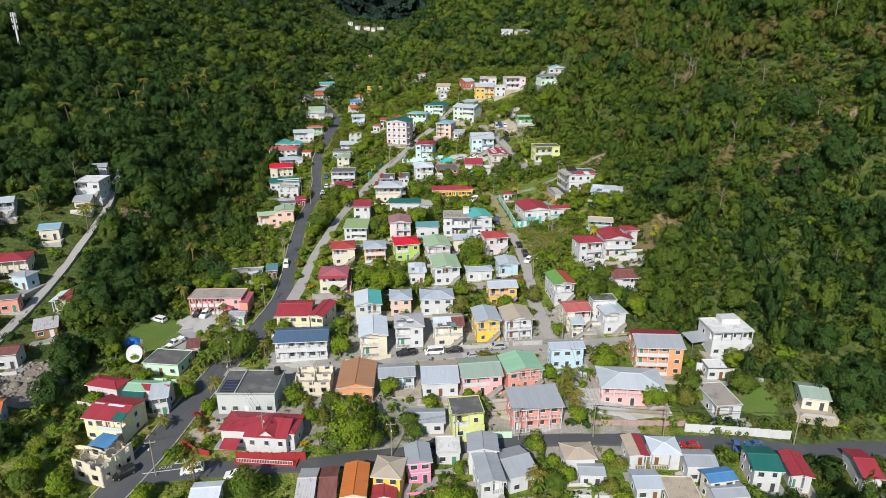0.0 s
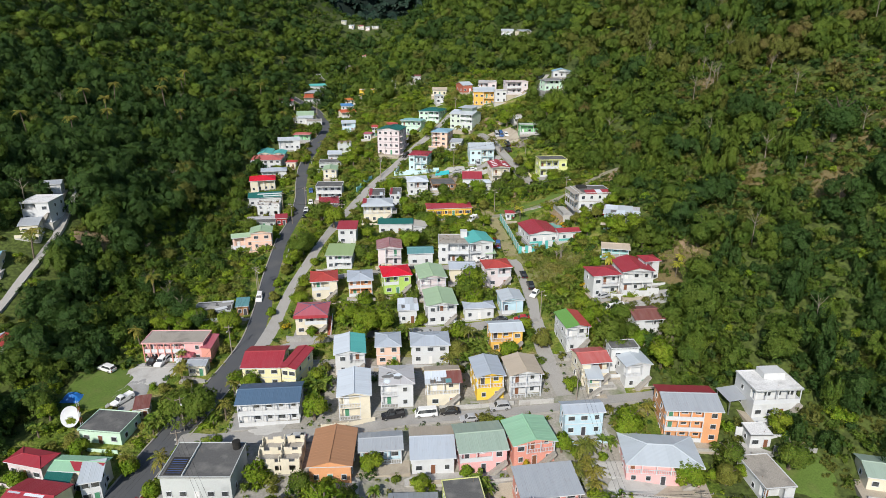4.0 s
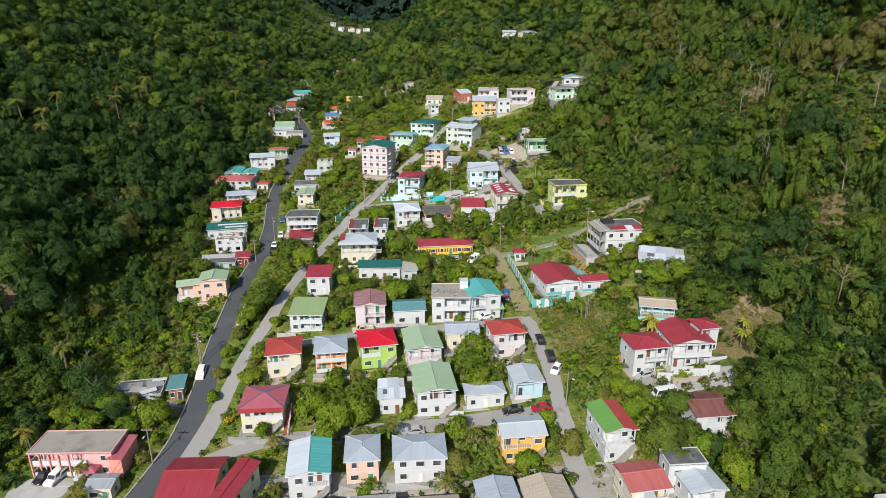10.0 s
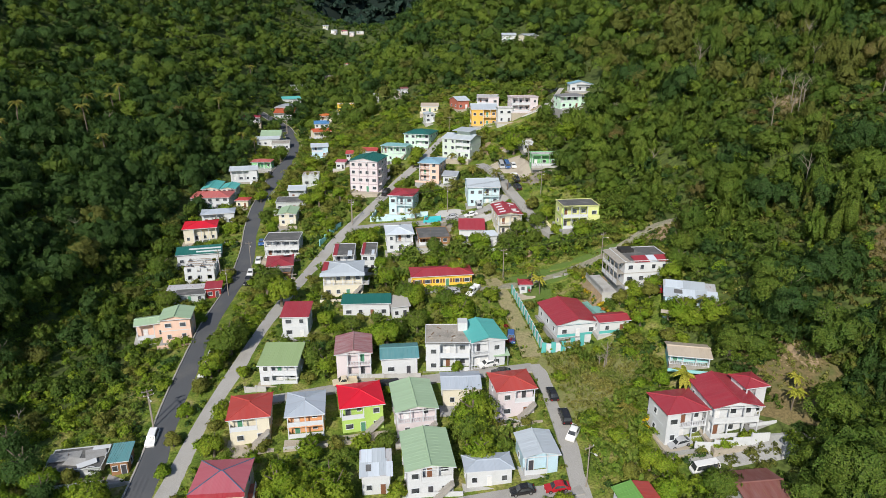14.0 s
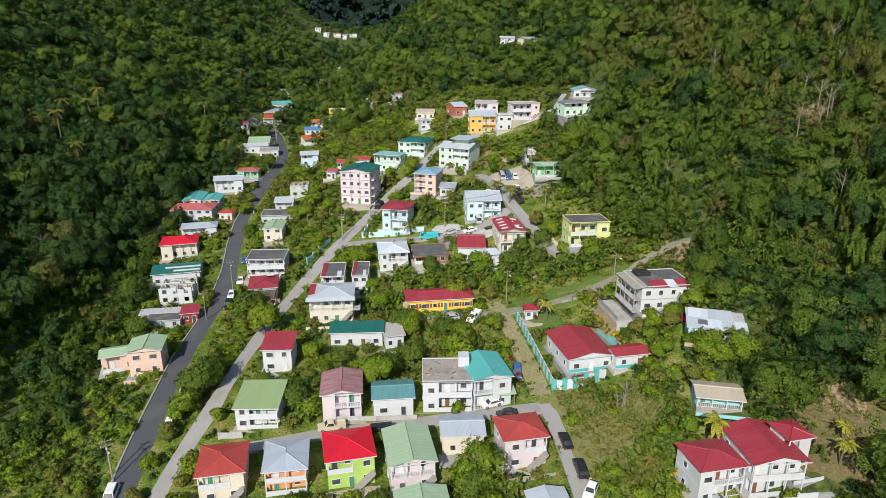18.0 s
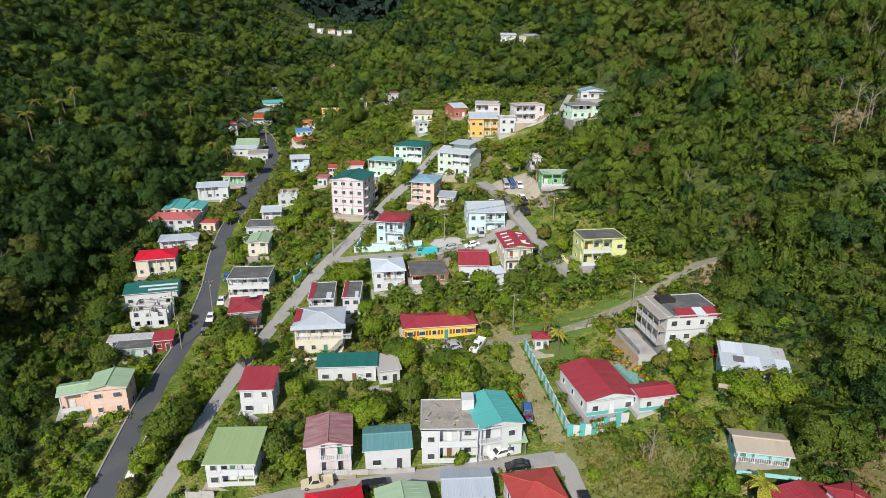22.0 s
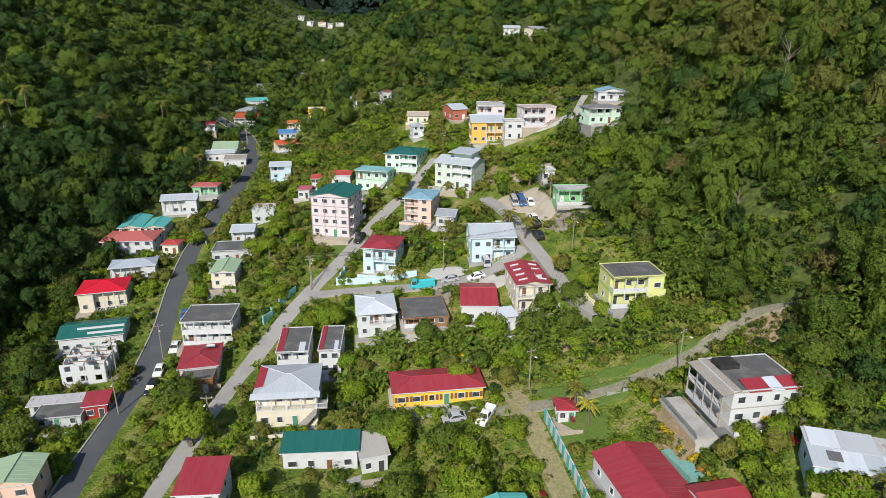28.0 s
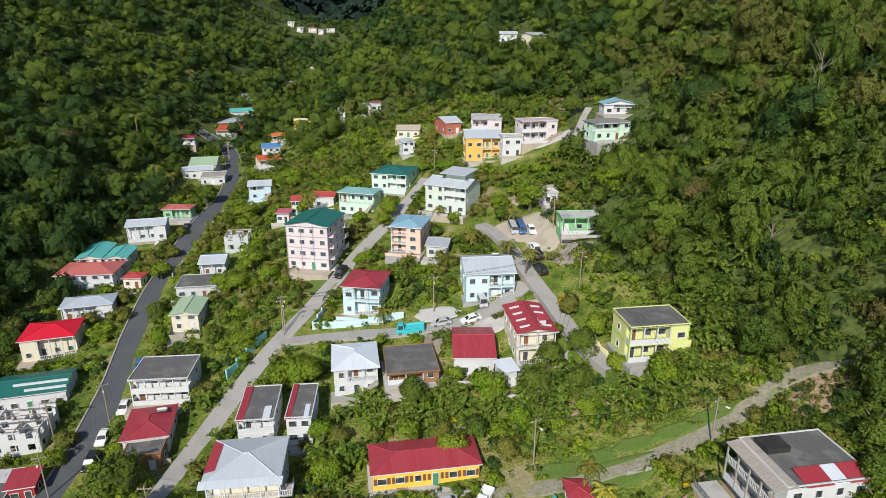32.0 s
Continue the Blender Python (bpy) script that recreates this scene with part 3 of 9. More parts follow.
road("dirt_track", [(18, 249), (19.4, 245), (20.4, 241), (22.2, 229.5), (23.5, 220), (24.1, 212.5)], 5.4, DIRT, "grassy dirt track with two wheel ruts")
road("cross_lane", [(-25, 286), (-16, 286.3), (-7, 286), (1, 285.3), (10.6, 285.8), (17.5, 287.7), (23, 291), (27.5, 296)], 4.2, LANE, "pale lane along the upper houses")
road("hill_lane", [(20, 322), (22.5, 318), (25.2, 312), (27.1, 303), (28.7, 295), (31, 287.8), (32.5, 280.5), (34, 274.2), (36, 269), (38.2, 264.6)], 5.6, LANE, "steep pale concrete lane with a railing")
road("hill_track", [(14, 244.5), (19, 244.5), (28, 245.3), (35.4, 246), (41.8, 246.6), (47.7, 247.5), (53, 249), (58, 252), (66, 251), (71, 246)], 2.8, TRACK, "worn dirt track across the grassy hillside")
road("west_road", [(-113, 120), (-114, 145), (-114.5, 171), (-115, 187), (-115, 196), (-115.5, 210), (-121, 229), (-128, 251)], 2.8, LANE, "pale road along the foot of the western hill")
road("top_lane", [(48.7, 347.5), (51.2, 354.6), (54.9, 362.6), (57, 366)], 2.8, LANE, "steep lane to the topmost houses")


# ---- houses ----
def roof_slab(verts, faces, uvs, mat, thick=0.1):
    """A roof slope with thickness: the top faces, and the same dropped by thick, with edges all round."""
    n = len(verts)
    v = [tuple(p) for p in verts] + [(p[0], p[1], p[2] - thick) for p in verts]
    f, uv = list(faces), list(uvs)
    edges = {}
    for q in faces:
        for a, b in zip(q, q[1:] + q[:1]):
            edges[(a, b)] = True
    for q in faces:
        f.append(tuple(n + i for i in q[::-1]))
        uv.append([(0.1, 0.1)] * len(q))
    for a, b in edges:
        if (b, a) not in edges:
            f.append((a, n + a, n + b, b))
            uv.append([(0.1, 0.1)] * 4)
    return mesh_from("roof", v, f, (mat,), uvs=uv)


def slope_uv(verts, q, along):
    """u along the eave direction, v down the slope, both in metres."""
    out = []
    for i in q:
        p = verts[i]
        if along == 'x':
            out.append((p[0], math.hypot(p[1], p[2])))
        else:
            out.append((p[1], math.hypot(p[0], p[2])))
    return out


def ribbed_slope(q, along, mat, thick=0.1, step=0.86):
    """A gable slope of profiled sheets as one mesh: q is eave a, eave b, ridge c, ridge d; a raised rib at each sheet's edge."""
    a, b, c, d = (Vector(p) for p in q)
    nrm = (b - a).cross(d - a).normalized()
    n = max(2, round((b - a).length / step))
    cuts = []
    for i in range(n):
        s0, w = i / n, 0.05 / (b - a).length
        cuts += [(s0, 0.0), (s0 + w, 0.018), (s0 + 2 * w, 0.018), (s0 + 3 * w, 0.0)]
    cuts.append((1.0, 0.0))
    v, f, uv = [], [], []
    for s, up in cuts:
        v += [a.lerp(b, s) + nrm * up, d.lerp(c, s) + nrm * up, a.lerp(b, s) - Vector((0, 0, thick)), d.lerp(c, s) - Vector((0, 0, thick))]
    length, run = (b - a).length, (d - a).length
    for i in range(len(cuts) - 1):
        k, m = 4 * i, 4 * i + 4
        u0, u1 = cuts[i][0] * length, cuts[i + 1][0] * length
        f += [(k, m, m + 1, k + 1), (k + 2, k + 3, m + 3, m + 2), (k, k + 2, m + 2, m), (k + 1, m + 1, m + 3, k + 3)]
        uv += [[(u0, 0), (u1, 0), (u1, run), (u0, run)], [(0, 0)] * 4, [(u0, 0)] * 4, [(u0, 0)] * 4]
    e = 4 * (len(cuts) - 1)
    f += [(0, 1, 3, 2), (e, e + 2, e + 3, e + 1)]
    uv += [[(0, 0)] * 4] * 2
    return mesh_from("roof", v, f, (mat,), uvs=uv)


def make_roof(ob, kind, w, d, h, pitch, mat, mat2=None, cap_mat=None):
    """Roof parts over a w by d plan with its eave at height h; mat2: the second slope."""
    hx, hy = w / 2, d / 2
    if kind in ("gx", "gy"):
        span = d if kind == "gx" else w
        rise = span / 2 * math.tan(radians(pitch))
        if kind == "gx":
            front = [(-hx, -hy, h), (hx, -hy, h), (hx, 0, h + rise), (-hx, 0, h + rise)]
            back = [(hx, hy, h), (-hx, hy, h), (-hx, 0, h + rise), (hx, 0, h + rise)]
            ends, al = ((-hx, 0, h + rise + 0.03), (hx, 0, h + rise + 0.03)), 'x'
        else:
            front = [(hx, -hy, h), (hx, hy, h), (0, hy, h + rise), (0, -hy, h + rise)]
            back = [(-hx, hy, h), (-hx, -hy, h), (0, -hy, h + rise), (0, hy, h + rise)]
            ends, al = ((0, -hy, h + rise + 0.03), (0, hy, h + rise + 0.03)), 'y'
        q = (0, 1, 2, 3)
        first = mat2 if (mat2 and kind == "gy") else mat
        second = mat2 if (mat2 and kind == "gx") else mat
        for vs, mm in ((front, first), (back, second)):
            part("roof_slope", ribbed_slope(vs, al, mm), ob)
        cap = Shape().bar(ends[0], ends[1], 0.13, 6)
        part("ridge_cap", cap.mesh("ridge_cap", mat), ob)
        return rise
    if kind == "hip":
        run = min(hx, hy)
        rise = run * math.tan(radians(pitch))
        if hx >= hy:
            r0, r1 = (-(hx - hy) - 0.01, 0, h + rise), ((hx - hy) + 0.01, 0, h + rise)
            v = [(-hx, -hy, h), (hx, -hy, h), (hx, hy, h), (-hx, hy, h), r0, r1]
            fs = [(0, 1, 5, 4), (2, 3, 4, 5), (1, 2, 5), (3, 0, 4)]
        else:
            r0, r1 = (0, -(hy - hx) - 0.01, h + rise), (0, (hy - hx) + 0.01, h + rise)
            v = [(-hx, -hy, h), (hx, -hy, h), (hx, hy, h), (-hx, hy, h), r0, r1]
            fs = [(0, 1, 4), (1, 2, 5, 4), (2, 3, 5), (3, 0, 4, 5)]
        als = ['x' if abs(v[f[0]][1] - v[f[1]][1]) < 0.01 else 'y' for f in fs]
        s = part("roof", roof_slab(v, fs, [slope_uv(v, f, a) for f, a in zip(fs, als)], mat), ob)
        caps = Shape()
        for a, b in ((0, 4), (1, 4 if hx < hy else 5), (2, 5), (3, 5 if hx < hy else 4), (4, 5)):
            if (Vector(v[a]) - Vector(v[b])).length > 0.1:
                caps.bar((v[a][0], v[a][1], v[a][2] + 0.02), (v[b][0], v[b][1], v[b][2] + 0.02), 0.1, 5)
        part("ridge_cap", caps.mesh("ridge_cap", cap_mat or mat), s)
        return rise
    if kind in ("shed", "canopy"):
        rise = d * math.tan(radians(min(pitch, 10)))
        v = [(-hx, -hy, h), (hx, -hy, h), (hx, hy, h + rise), (-hx, hy, h + rise)]
        part("roof", ribbed_slope(v, 'x', mat), ob)
        return rise
    return 0


def window_meshes(w, h):
    def frame_mesh():
        t, v, f = 0.07, [], []
        for yy in (-0.1, 0.02):
            for q in ((-w / 2 - t, -t), (w / 2 + t, -t), (w / 2 + t, h + t), (-w / 2 - t, h + t), (-w / 2, 0), (w / 2, 0), (w / 2, h), (-w / 2, h)):
                v.append((q[0], yy - (0.07 if yy < 0 and q[1] == -t else 0), q[1]))
        for i in range(4):
            j = (i + 1) % 4
            f += [(i, j, 4 + j, 4 + i), (8 + j, 8 + i, 12 + i, 12 + j), (j, i, 8 + i, 8 + j), (4 + i, 4 + j, 12 + j, 12 + i)]
        return mesh_from("window_frame", v, f, (TRIM,))

    def pane_mesh():
        # louvred glass: one folded sheet
        v, f, n = [], [], 6
        for i in range(n):
            z0, z1 = h * i / n, h * (i + 1) / n
            v += [(-w / 2, -0.06, z0), (w / 2, -0.06, z0), (w / 2, -0.01, z1), (-w / 2, -0.01, z1)]
            f.append((4 * i, 4 * i + 1, 4 * i + 2, 4 * i + 3))
            if i:
                f.append((4 * i - 1, 4 * i - 2, 4 * i + 1, 4 * i))
        return mesh_from("pane", v, f, (GLASS,))
    return shared(("frame", w, h), frame_mesh), shared(("pane", w, h), pane_mesh)


def add_window(ob, x, y, z, turn, w=1.2, h=1.15):
    fm, pm = window_meshes(w, h)
    win = part("window", fm, ob, pose(x, y, z, 0, 0, turn))
    part("pane", pm, win)


DOOR_PAINT = [node_mat("door_" + n, c, 0.5, 0.1, 1, 6, 0.05) for n, c in (("brown", (0.2, 0.09, 0.05)), ("white", (0.7, 0.7, 0.7)), ("green", (0.08, 0.25, 0.15)), ("dark", (0.06, 0.06, 0.07)))]


def add_door(ob, x, y, z, turn, k=0):
    def leaf():
        s = Shape()
        s.box(-0.42, -0.05, 0, 0.42, 0.0, 2.0)
        for a in (-0.34, 0.04):
            for b in (0.2, 1.1):
                s.box(a, -0.07, b, a + 0.3, -0.05, b + 0.7)
        return s.mesh("door", DOOR_PAINT[k])

    def jamb():
        s = Shape()
        s.box(-0.52, -0.08, 0, -0.42, 0.02, 2.1).box(0.42, -0.08, 0, 0.52, 0.02, 2.1).box(-0.42, -0.08, 2.0, 0.42, 0.02, 2.1)
        return s.mesh("door_frame", TRIM)
    dr = part("door", shared(("door", k), leaf), ob, pose(x, y, z, 0, 0, turn))
    part("door_frame", shared("jamb", jamb), dr)


def railing_mesh(length, mat, solid=False, high=0.95):
    key = ("rail", round(length, 1), mat.name, solid)

    def make():
        s = Shape()
        n = max(2, int(length / 0.32))
        s.box(-length / 2, -0.05, high - 0.08, length / 2, 0.05, high)
        if solid:
            s.box(-length / 2, -0.06, 0, length / 2, 0.06, high - 0.08)
        else:
            s.box(-length / 2, -0.04, 0.06, length / 2, 0.04, 0.12)
            for i in range(n + 1):
                x = -length / 2 + length * i / n
                s.box(x - 0.035, -0.03, 0.1, x + 0.035, 0.03, high - 0.06)
        return s.mesh("railing", mat)
    return shared(key, make)


def post_mesh(high, mat):
    key = ("post", round(high, 1), mat.name)

    def make():
        s = Shape()
        s.quad_set([(a * q, b * q, zz) for zz, q in ((0, 0.13), (0.15, 0.13), (0.2, 0.09), (high - 0.2, 0.09), (high - 0.14, 0.13), (high, 0.13)) for a, b in ((-1, -1), (1, -1), (1, 1), (-1, 1))],
                   [(4 * i + j, 4 * i + (j + 1) % 4, 4 * i + 4 + (j + 1) % 4, 4 * i + 4 + j) for i in range(5) for j in range(4)])
        return s.mesh("post", mat)
    return shared(key, make)


SOLAR_BLUE = node_mat("solar_blue", (0.06, 0.1, 0.24), 0.25, 0.08, 0.5, 4, 0.05)
FOOTPRINTS = []
YARD = [node_mat("yard_concrete_" + n, c, 0.92, 0.15, 0.3, 5, 0.3, dirt=0.5) for n, c in (("pale", (0.45, 0.445, 0.43)), ("grey", (0.33, 0.33, 0.325)), ("warm", (0.42, 0.37, 0.3)))]
TYPE_SAY = {"gx": "gabled", "gy": "gabled", "hip": "hipped", "flat": "flat", "shed": "lean-to", "ruin": "missing", "canopy": "lean-to"}
COUNT_SAY = {1: "single-storey", 2: "two-storey", 3: "three-storey", 4: "four-storey"}


def house(x, y, rot, w, d, floor, h, storeys, roof, roof_key, wall_key, veranda=0, second="", extra="", far=False):
    """A house: plan w by d under its eaves, front towards its own -y, ground floor at height floor, eave h above."""
    rnd = random.Random(int(x * 31 + y * 17))
    split = SAY.get(second, second)
    rs, ws = SAY.get(roof_key, roof_key), SAY.get(wall_key, wall_key)
    if roof == "ruin":
        label = f"roofless {COUNT_SAY[storeys]} {ws} concrete house shell, open to the sky"
    elif roof == "canopy":
        label = f"open carport with a {rs} sheet roof on steel posts"
    else:
        kind_say = "concrete" if roof == "flat" else "sheet-metal"
        both = f" and {split}" if second else ""
        label = f"{COUNT_SAY[storeys]} {ws} house with {rs}{both} {TYPE_SAY[roof]} {kind_say} roof"
        if veranda and len(label.split()) < 10:
            label += " and railed veranda"
        if len(label.split()) > 12:
            label = label.replace(" sheet-metal", "")
    ob = new("carport" if roof == "canopy" else "house")
    ob.matrix_basis = pose(x, y, floor, 0, 0, rot)
    tagged(ob, label, "carport" if roof == "canopy" else "house", group="houses of the village")
    FOOTPRINTS.append((x, y, math.radians(rot), w / 2 + 0.8, d / 2 + 0.8))
    ca, sa = math.cos(radians(rot)), math.sin(radians(rot))

    def ground_at(px, py):
        return height(x + px * ca - py * sa, y + px * sa + py * ca) - floor
    low = min(ground_at(a, b) for a in (-w / 2, w / 2) for b in (-d / 2, d / 2)) - 0.6
    low = min(low, -0.5)
    over = 0.0 if roof in ("flat", "ruin") else 0.42
    front_in = 1.75 if veranda and d > 5 else over
    hx, y0, y1 = w / 2 - over, -d / 2 + front_in, d / 2 - over
    wall = wall_of(wall_key)
    sh = h / storeys
    pitch = {"gx": 14, "gy": 12.5, "hip": 13, "shed": 7, "canopy": 8}.get(roof, 0) + rnd.uniform(-1.5, 1.5)
    rise = w / 2 * math.tan(radians(pitch)) if roof == "gy" else (d / 2 * math.tan(radians(pitch)) if roof == "gx" else 0)
    t = 0.18
    if roof == "canopy":
        for px in (-hx, hx):
            for py in (-d / 2 + 0.2, d / 2 - 0.2):
                part("post", post_mesh(h - low, STEEL), ob, pose(px, py, low))
    elif roof == "ruin":
        s = Shape()
        broken = [h * rnd.uniform(0.82, 1.0) for _ in range(8)]
        n = 8
        # walls with open window holes, uneven along the top
        for (ax, ay, bx, by) in ((-hx, y0, hx, y0), (hx, y0, hx, y1), (hx, y1, -hx, y1), (-hx, y1, -hx, y0), (-hx, 0, hx, 0), (0.2, y0, 0.2, y1)):
            length = math.hypot(bx - ax, by - ay)
            ux, uy = (bx - ax) / length, (by - ay) / length
            bays = max(2, int(length / 2.4))
            for i in range(bays):
                a, b = length * i / bays, length * (i + 1) / bays
                top = broken[(i + int(ax)) % n]
                for lo, hi, s0, s1 in ((low, 0.9, a, b), (0.9, 2.1, a, a + (b - a) * 0.28), (0.9, 2.1, a + (b - a) * 0.72, b), (2.1, max(2.3, sh + 0.8), a, b),
                                       (sh + 0.8, sh + 2.0, a, a + (b - a) * 0.3), (sh + 0.8, sh + 2.0, a + (b - a) * 0.7, b), (sh + 2.0, top, a, b)):
                    hi = min(hi, top)
                    if hi <= lo + 0.02:
                        continue
                    p, q = (ax + ux * s0, ay + uy * s0), (ax + ux * s1, ay + uy * s1)
                    nx_, ny_ = -uy * t / 2, ux * t / 2
                    s.quad_set([(p[0] - nx_, p[1] - ny_, lo), (q[0] - nx_, q[1] - ny_, lo), (q[0] + nx_, q[1] + ny_, lo), (p[0] + nx_, p[1] + ny_, lo),
                                (p[0] - nx_, p[1] - ny_, hi), (q[0] - nx_, q[1] - ny_, hi), (q[0] + nx_, q[1] + ny_, hi), (p[0] + nx_, p[1] + ny_, hi)],
                               [(0, 3, 2, 1), (4, 5, 6, 7), (0, 1, 5, 4), (1, 2, 6, 5), (2, 3, 7, 6), (3, 0, 4, 7)])
        part("wall", s.mesh("wall", wall), ob)
        for k in range(storeys):
            part("floor_slab", Shape().box(-hx + 0.1, y0 + 0.1, k * sh - 0.15, hx - 0.1, y1 - 0.1, k * sh).mesh("floor_slab", CONCRETE), ob)
        if extra in ("beams", "tarp"):
            for i in range(4):
                yy = y0 + (y1 - y0) * (i + 0.5) / 4
                part("rafter", Shape().box(-hx, yy - 0.05, h - 0.14, hx, yy + 0.05, h - 0.02).mesh("rafter", TIMBER), ob)
        if extra == "tarp":
            v = [(-hx, 0, h + 0.3), (hx * 0.3, 0.2, h + 0.2), (hx * 0.2, y1, h + 0.7), (-hx, y1, h + 0.5)]
            part("tarpaulin", roof_slab(v, [(0, 1, 2, 3)], [slope_uv(v, (0, 1, 2, 3), 'x')], roof_of("bluebright"), 0.03), ob, label="blue tarpaulin over the rafters")
    else:
        # outer wall as one shell with gable ends; the veranda is a recess beside a solid bay
        yfront = -d / 2 + over
        if front_in > 1:
            zv = (storeys - veranda) * sh if storeys > veranda else low
            sd = 1 if rnd.random() < 0.5 else -1
            share = 0.0 if extra == "redside" else rnd.choice((0.0, 0.3, 0.46, 0.3))
            bay_x = -hx + 2 * hx * share if sd > 0 else hx - 2 * hx * share
            ra, rb = (bay_x, hx) if sd > 0 else (-hx, bay_x)
            v, f = [], []

            def prism(x0, x1, ya, yb, z0, z1):
                n = len(v)
                v.extend([(x0, ya, z0), (x1, ya, z0), (x1, yb, z0), (x0, yb, z0), (x0, ya, z1), (x1, ya, z1), (x1, yb, z1), (x0, yb, z1)])
                f.extend([tuple(n + i for i in q) for q in ((0, 1, 5, 4), (1, 2, 6, 5), (2, 3, 7, 6), (3, 0, 4, 7), (4, 5, 6, 7))])
            prism(-hx, hx, y0, y1, low, h)
            if share:
                prism(*((-hx, bay_x) if sd > 0 else (bay_x, hx)), yfront, y0, low, h)
            if zv > 0.5:
                prism(ra, rb, yfront, y0, low, zv - 0.02)
        else:
            v = [(-hx, y0, low), (hx, y0, low), (hx, y1, low), (-hx, y1, low), (-hx, y0, h), (hx, y0, h), (hx, y1, h), (-hx, y1, h)]
            f = [(0, 1, 5, 4), (1, 2, 6, 5), (2, 3, 7, 6), (3, 0, 4, 7), (4, 5, 6, 7)]
            ra = rb = None
        if roof == "gy":
            n = len(v)
            v += [(-hx, yfront, h), (hx, yfront, h), (0, yfront, h + rise - 0.12), (-hx, y1, h), (hx, y1, h), (0, y1, h + rise - 0.12)]
            f += [(n, n + 1, n + 2), (n + 4, n + 3, n + 5)]
        if roof == "gx":
            n = len(v)
            v += [(-hx, yfront, h), (-hx, y1, h), (-hx, 0, h + rise - 0.12), (hx, yfront, h), (hx, y1, h), (hx, 0, h + rise - 0.12)]
            f += [(n + 1, n, n + 2), (n + 3, n + 4, n + 5)]
        part("wall", mesh_from("wall", v, f, (wall,)), ob)
        reach = 0.35
        for trial in (2.6, 1.8, 1.1) if extra != "turquoise_trim" else ():
            gap = 99.0
            for px in (-hx, 0, hx):
                py = -d / 2 - trial
                wx, wy = x + px * ca - py * sa, y + px * sa + py * ca
                for line, width in ROAD_LINES:
                    gap = min(gap, float(np.min(np.hypot(line[:, 0] - wx, line[:, 1] - wy))) - width / 2)
            if gap > 0.4:
                reach = trial
                break
        side = 1.5 if y < 172 else (0.7 if y < 600 else 0.1)
        ter = Shape().box(-hx - side, -d / 2 - reach, low - 0.4, hx + side, y1 + side * 0.6, -0.02)
        if extra in ("sheets", "stilts"):
            ter = Shape().box(-hx + 0.1, -d / 2 + 1.6, low - 0.4, hx - 0.1, y1, -0.02)
        part("terrace", ter.mesh("terrace", YARD[rnd.randrange(3)]), ob, label="concrete terrace with a retaining wall")
        if reach > 1 and rnd.random() < 0.75 and not far:
            part("parapet_wall", Shape().box(-hx - 0.7, -d / 2 - reach, -0.02, hx + 0.7, -d / 2 - reach + 0.16, rnd.uniform(0.5, 0.9)).mesh("parapet_wall", wall if rnd.random() < 0.5 else YARD[rnd.randrange(3)]), ob)
        if roof in ("gx", "gy", "hip", "shed"):
            m2 = roof_of(second) if second and second in ROOFS else None
            make_roof(ob, roof, w, d, h + 0.02, pitch, roof_of(roof_key), m2, roof_of("blue") if extra == "bluecaps" else None)
            s = Shape()
            s.box(-w / 2, -d / 2 - 0.03, h - 0.16, w / 2, -d / 2 + 0.02, h + 0.0)
            part("fascia", s.mesh("fascia", TRIM), ob)
        else:
            slab = Shape().box(-w / 2 - 0.2, -d / 2 - 0.2, h - 0.02, w / 2 + 0.2, d / 2 + 0.2, h + 0.16)
            part("roof_slab", slab.mesh("roof_slab", flat_of(roof_key)), ob)
            rim = Shape()
            for a in ((-w / 2 - 0.2, -d / 2 - 0.2, w / 2 + 0.2, -d / 2 - 0.05), (-w / 2 - 0.2, d / 2 + 0.05, w / 2 + 0.2, d / 2 + 0.2),
                      (-w / 2 - 0.2, -d / 2 - 0.05, -w / 2 - 0.05, d / 2 + 0.05), (w / 2 + 0.05, -d / 2 - 0.05, w / 2 + 0.2, d / 2 + 0.05)):
                rim.box(a[0], a[1], h - 0.08, a[2], a[3], h + 0.3)
            part("parapet", rim.mesh("parapet", wall), ob)
            for _ in range(1):
                cx, cy = rnd.uniform(-w / 2.6, w / 2.6), rnd.uniform(-d / 2.6, d / 2.6)
                part("starter_bar", Shape().bar((cx, cy, h + 0.15), (cx + 0.05, cy, h + 0.9), 0.03).mesh("starter_bar", TIMBER), ob)
    if roof in ("canopy",):
        make_roof(ob, "shed", w, d, h, pitch, roof_of(roof_key))
        return ob
    if roof == "ruin":
        return ob
    # openings, storey by storey
    nfront = max(2, int((2 * hx) / 2.5))
    nside = max(1, int((y1 - y0) / 3.4))
    yfront = -d / 2 + over
    for k in range(storeys):
        z = k * sh
        wz = z + 0.85
        deep = front_in > 1 and k >= storeys - veranda
        doors = 0
        for i in range(nfront):
            px = -hx + 2 * hx * (i + 0.5) / nfront
            inside = deep and ra - 0.1 < px < rb + 0.1
            yy = (y0 if inside else yfront) - 0.01
            if deep and min(abs(px - ra), abs(px - rb)) < 0.7:
                px += 0.5 if abs(px - ra) < abs(px - rb) else -0.5
                inside, yy = True, y0 - 0.01
                if not (ra + 0.5 < px < rb - 0.5):
                    continue
            if (inside and not doors) or (k == 0 and not deep and i == nfront // 2):
                add_door(ob, px, yy, z + 0.02, 0, rnd.randrange(4))
                doors += 1
            else:
                add_window(ob, px, yy, wz + 0.1, 0, *rnd.choice(((1.1, 1.0), (0.85, 1.0), (1.3, 0.95))))
        for i in range(nside):
            py = y0 + (y1 - y0) * (i + 0.5) / nside
            if x < 12 or y < 200:
                add_window(ob, hx + 0.01, py, wz + 0.1, 90, 0.85, 1.0)
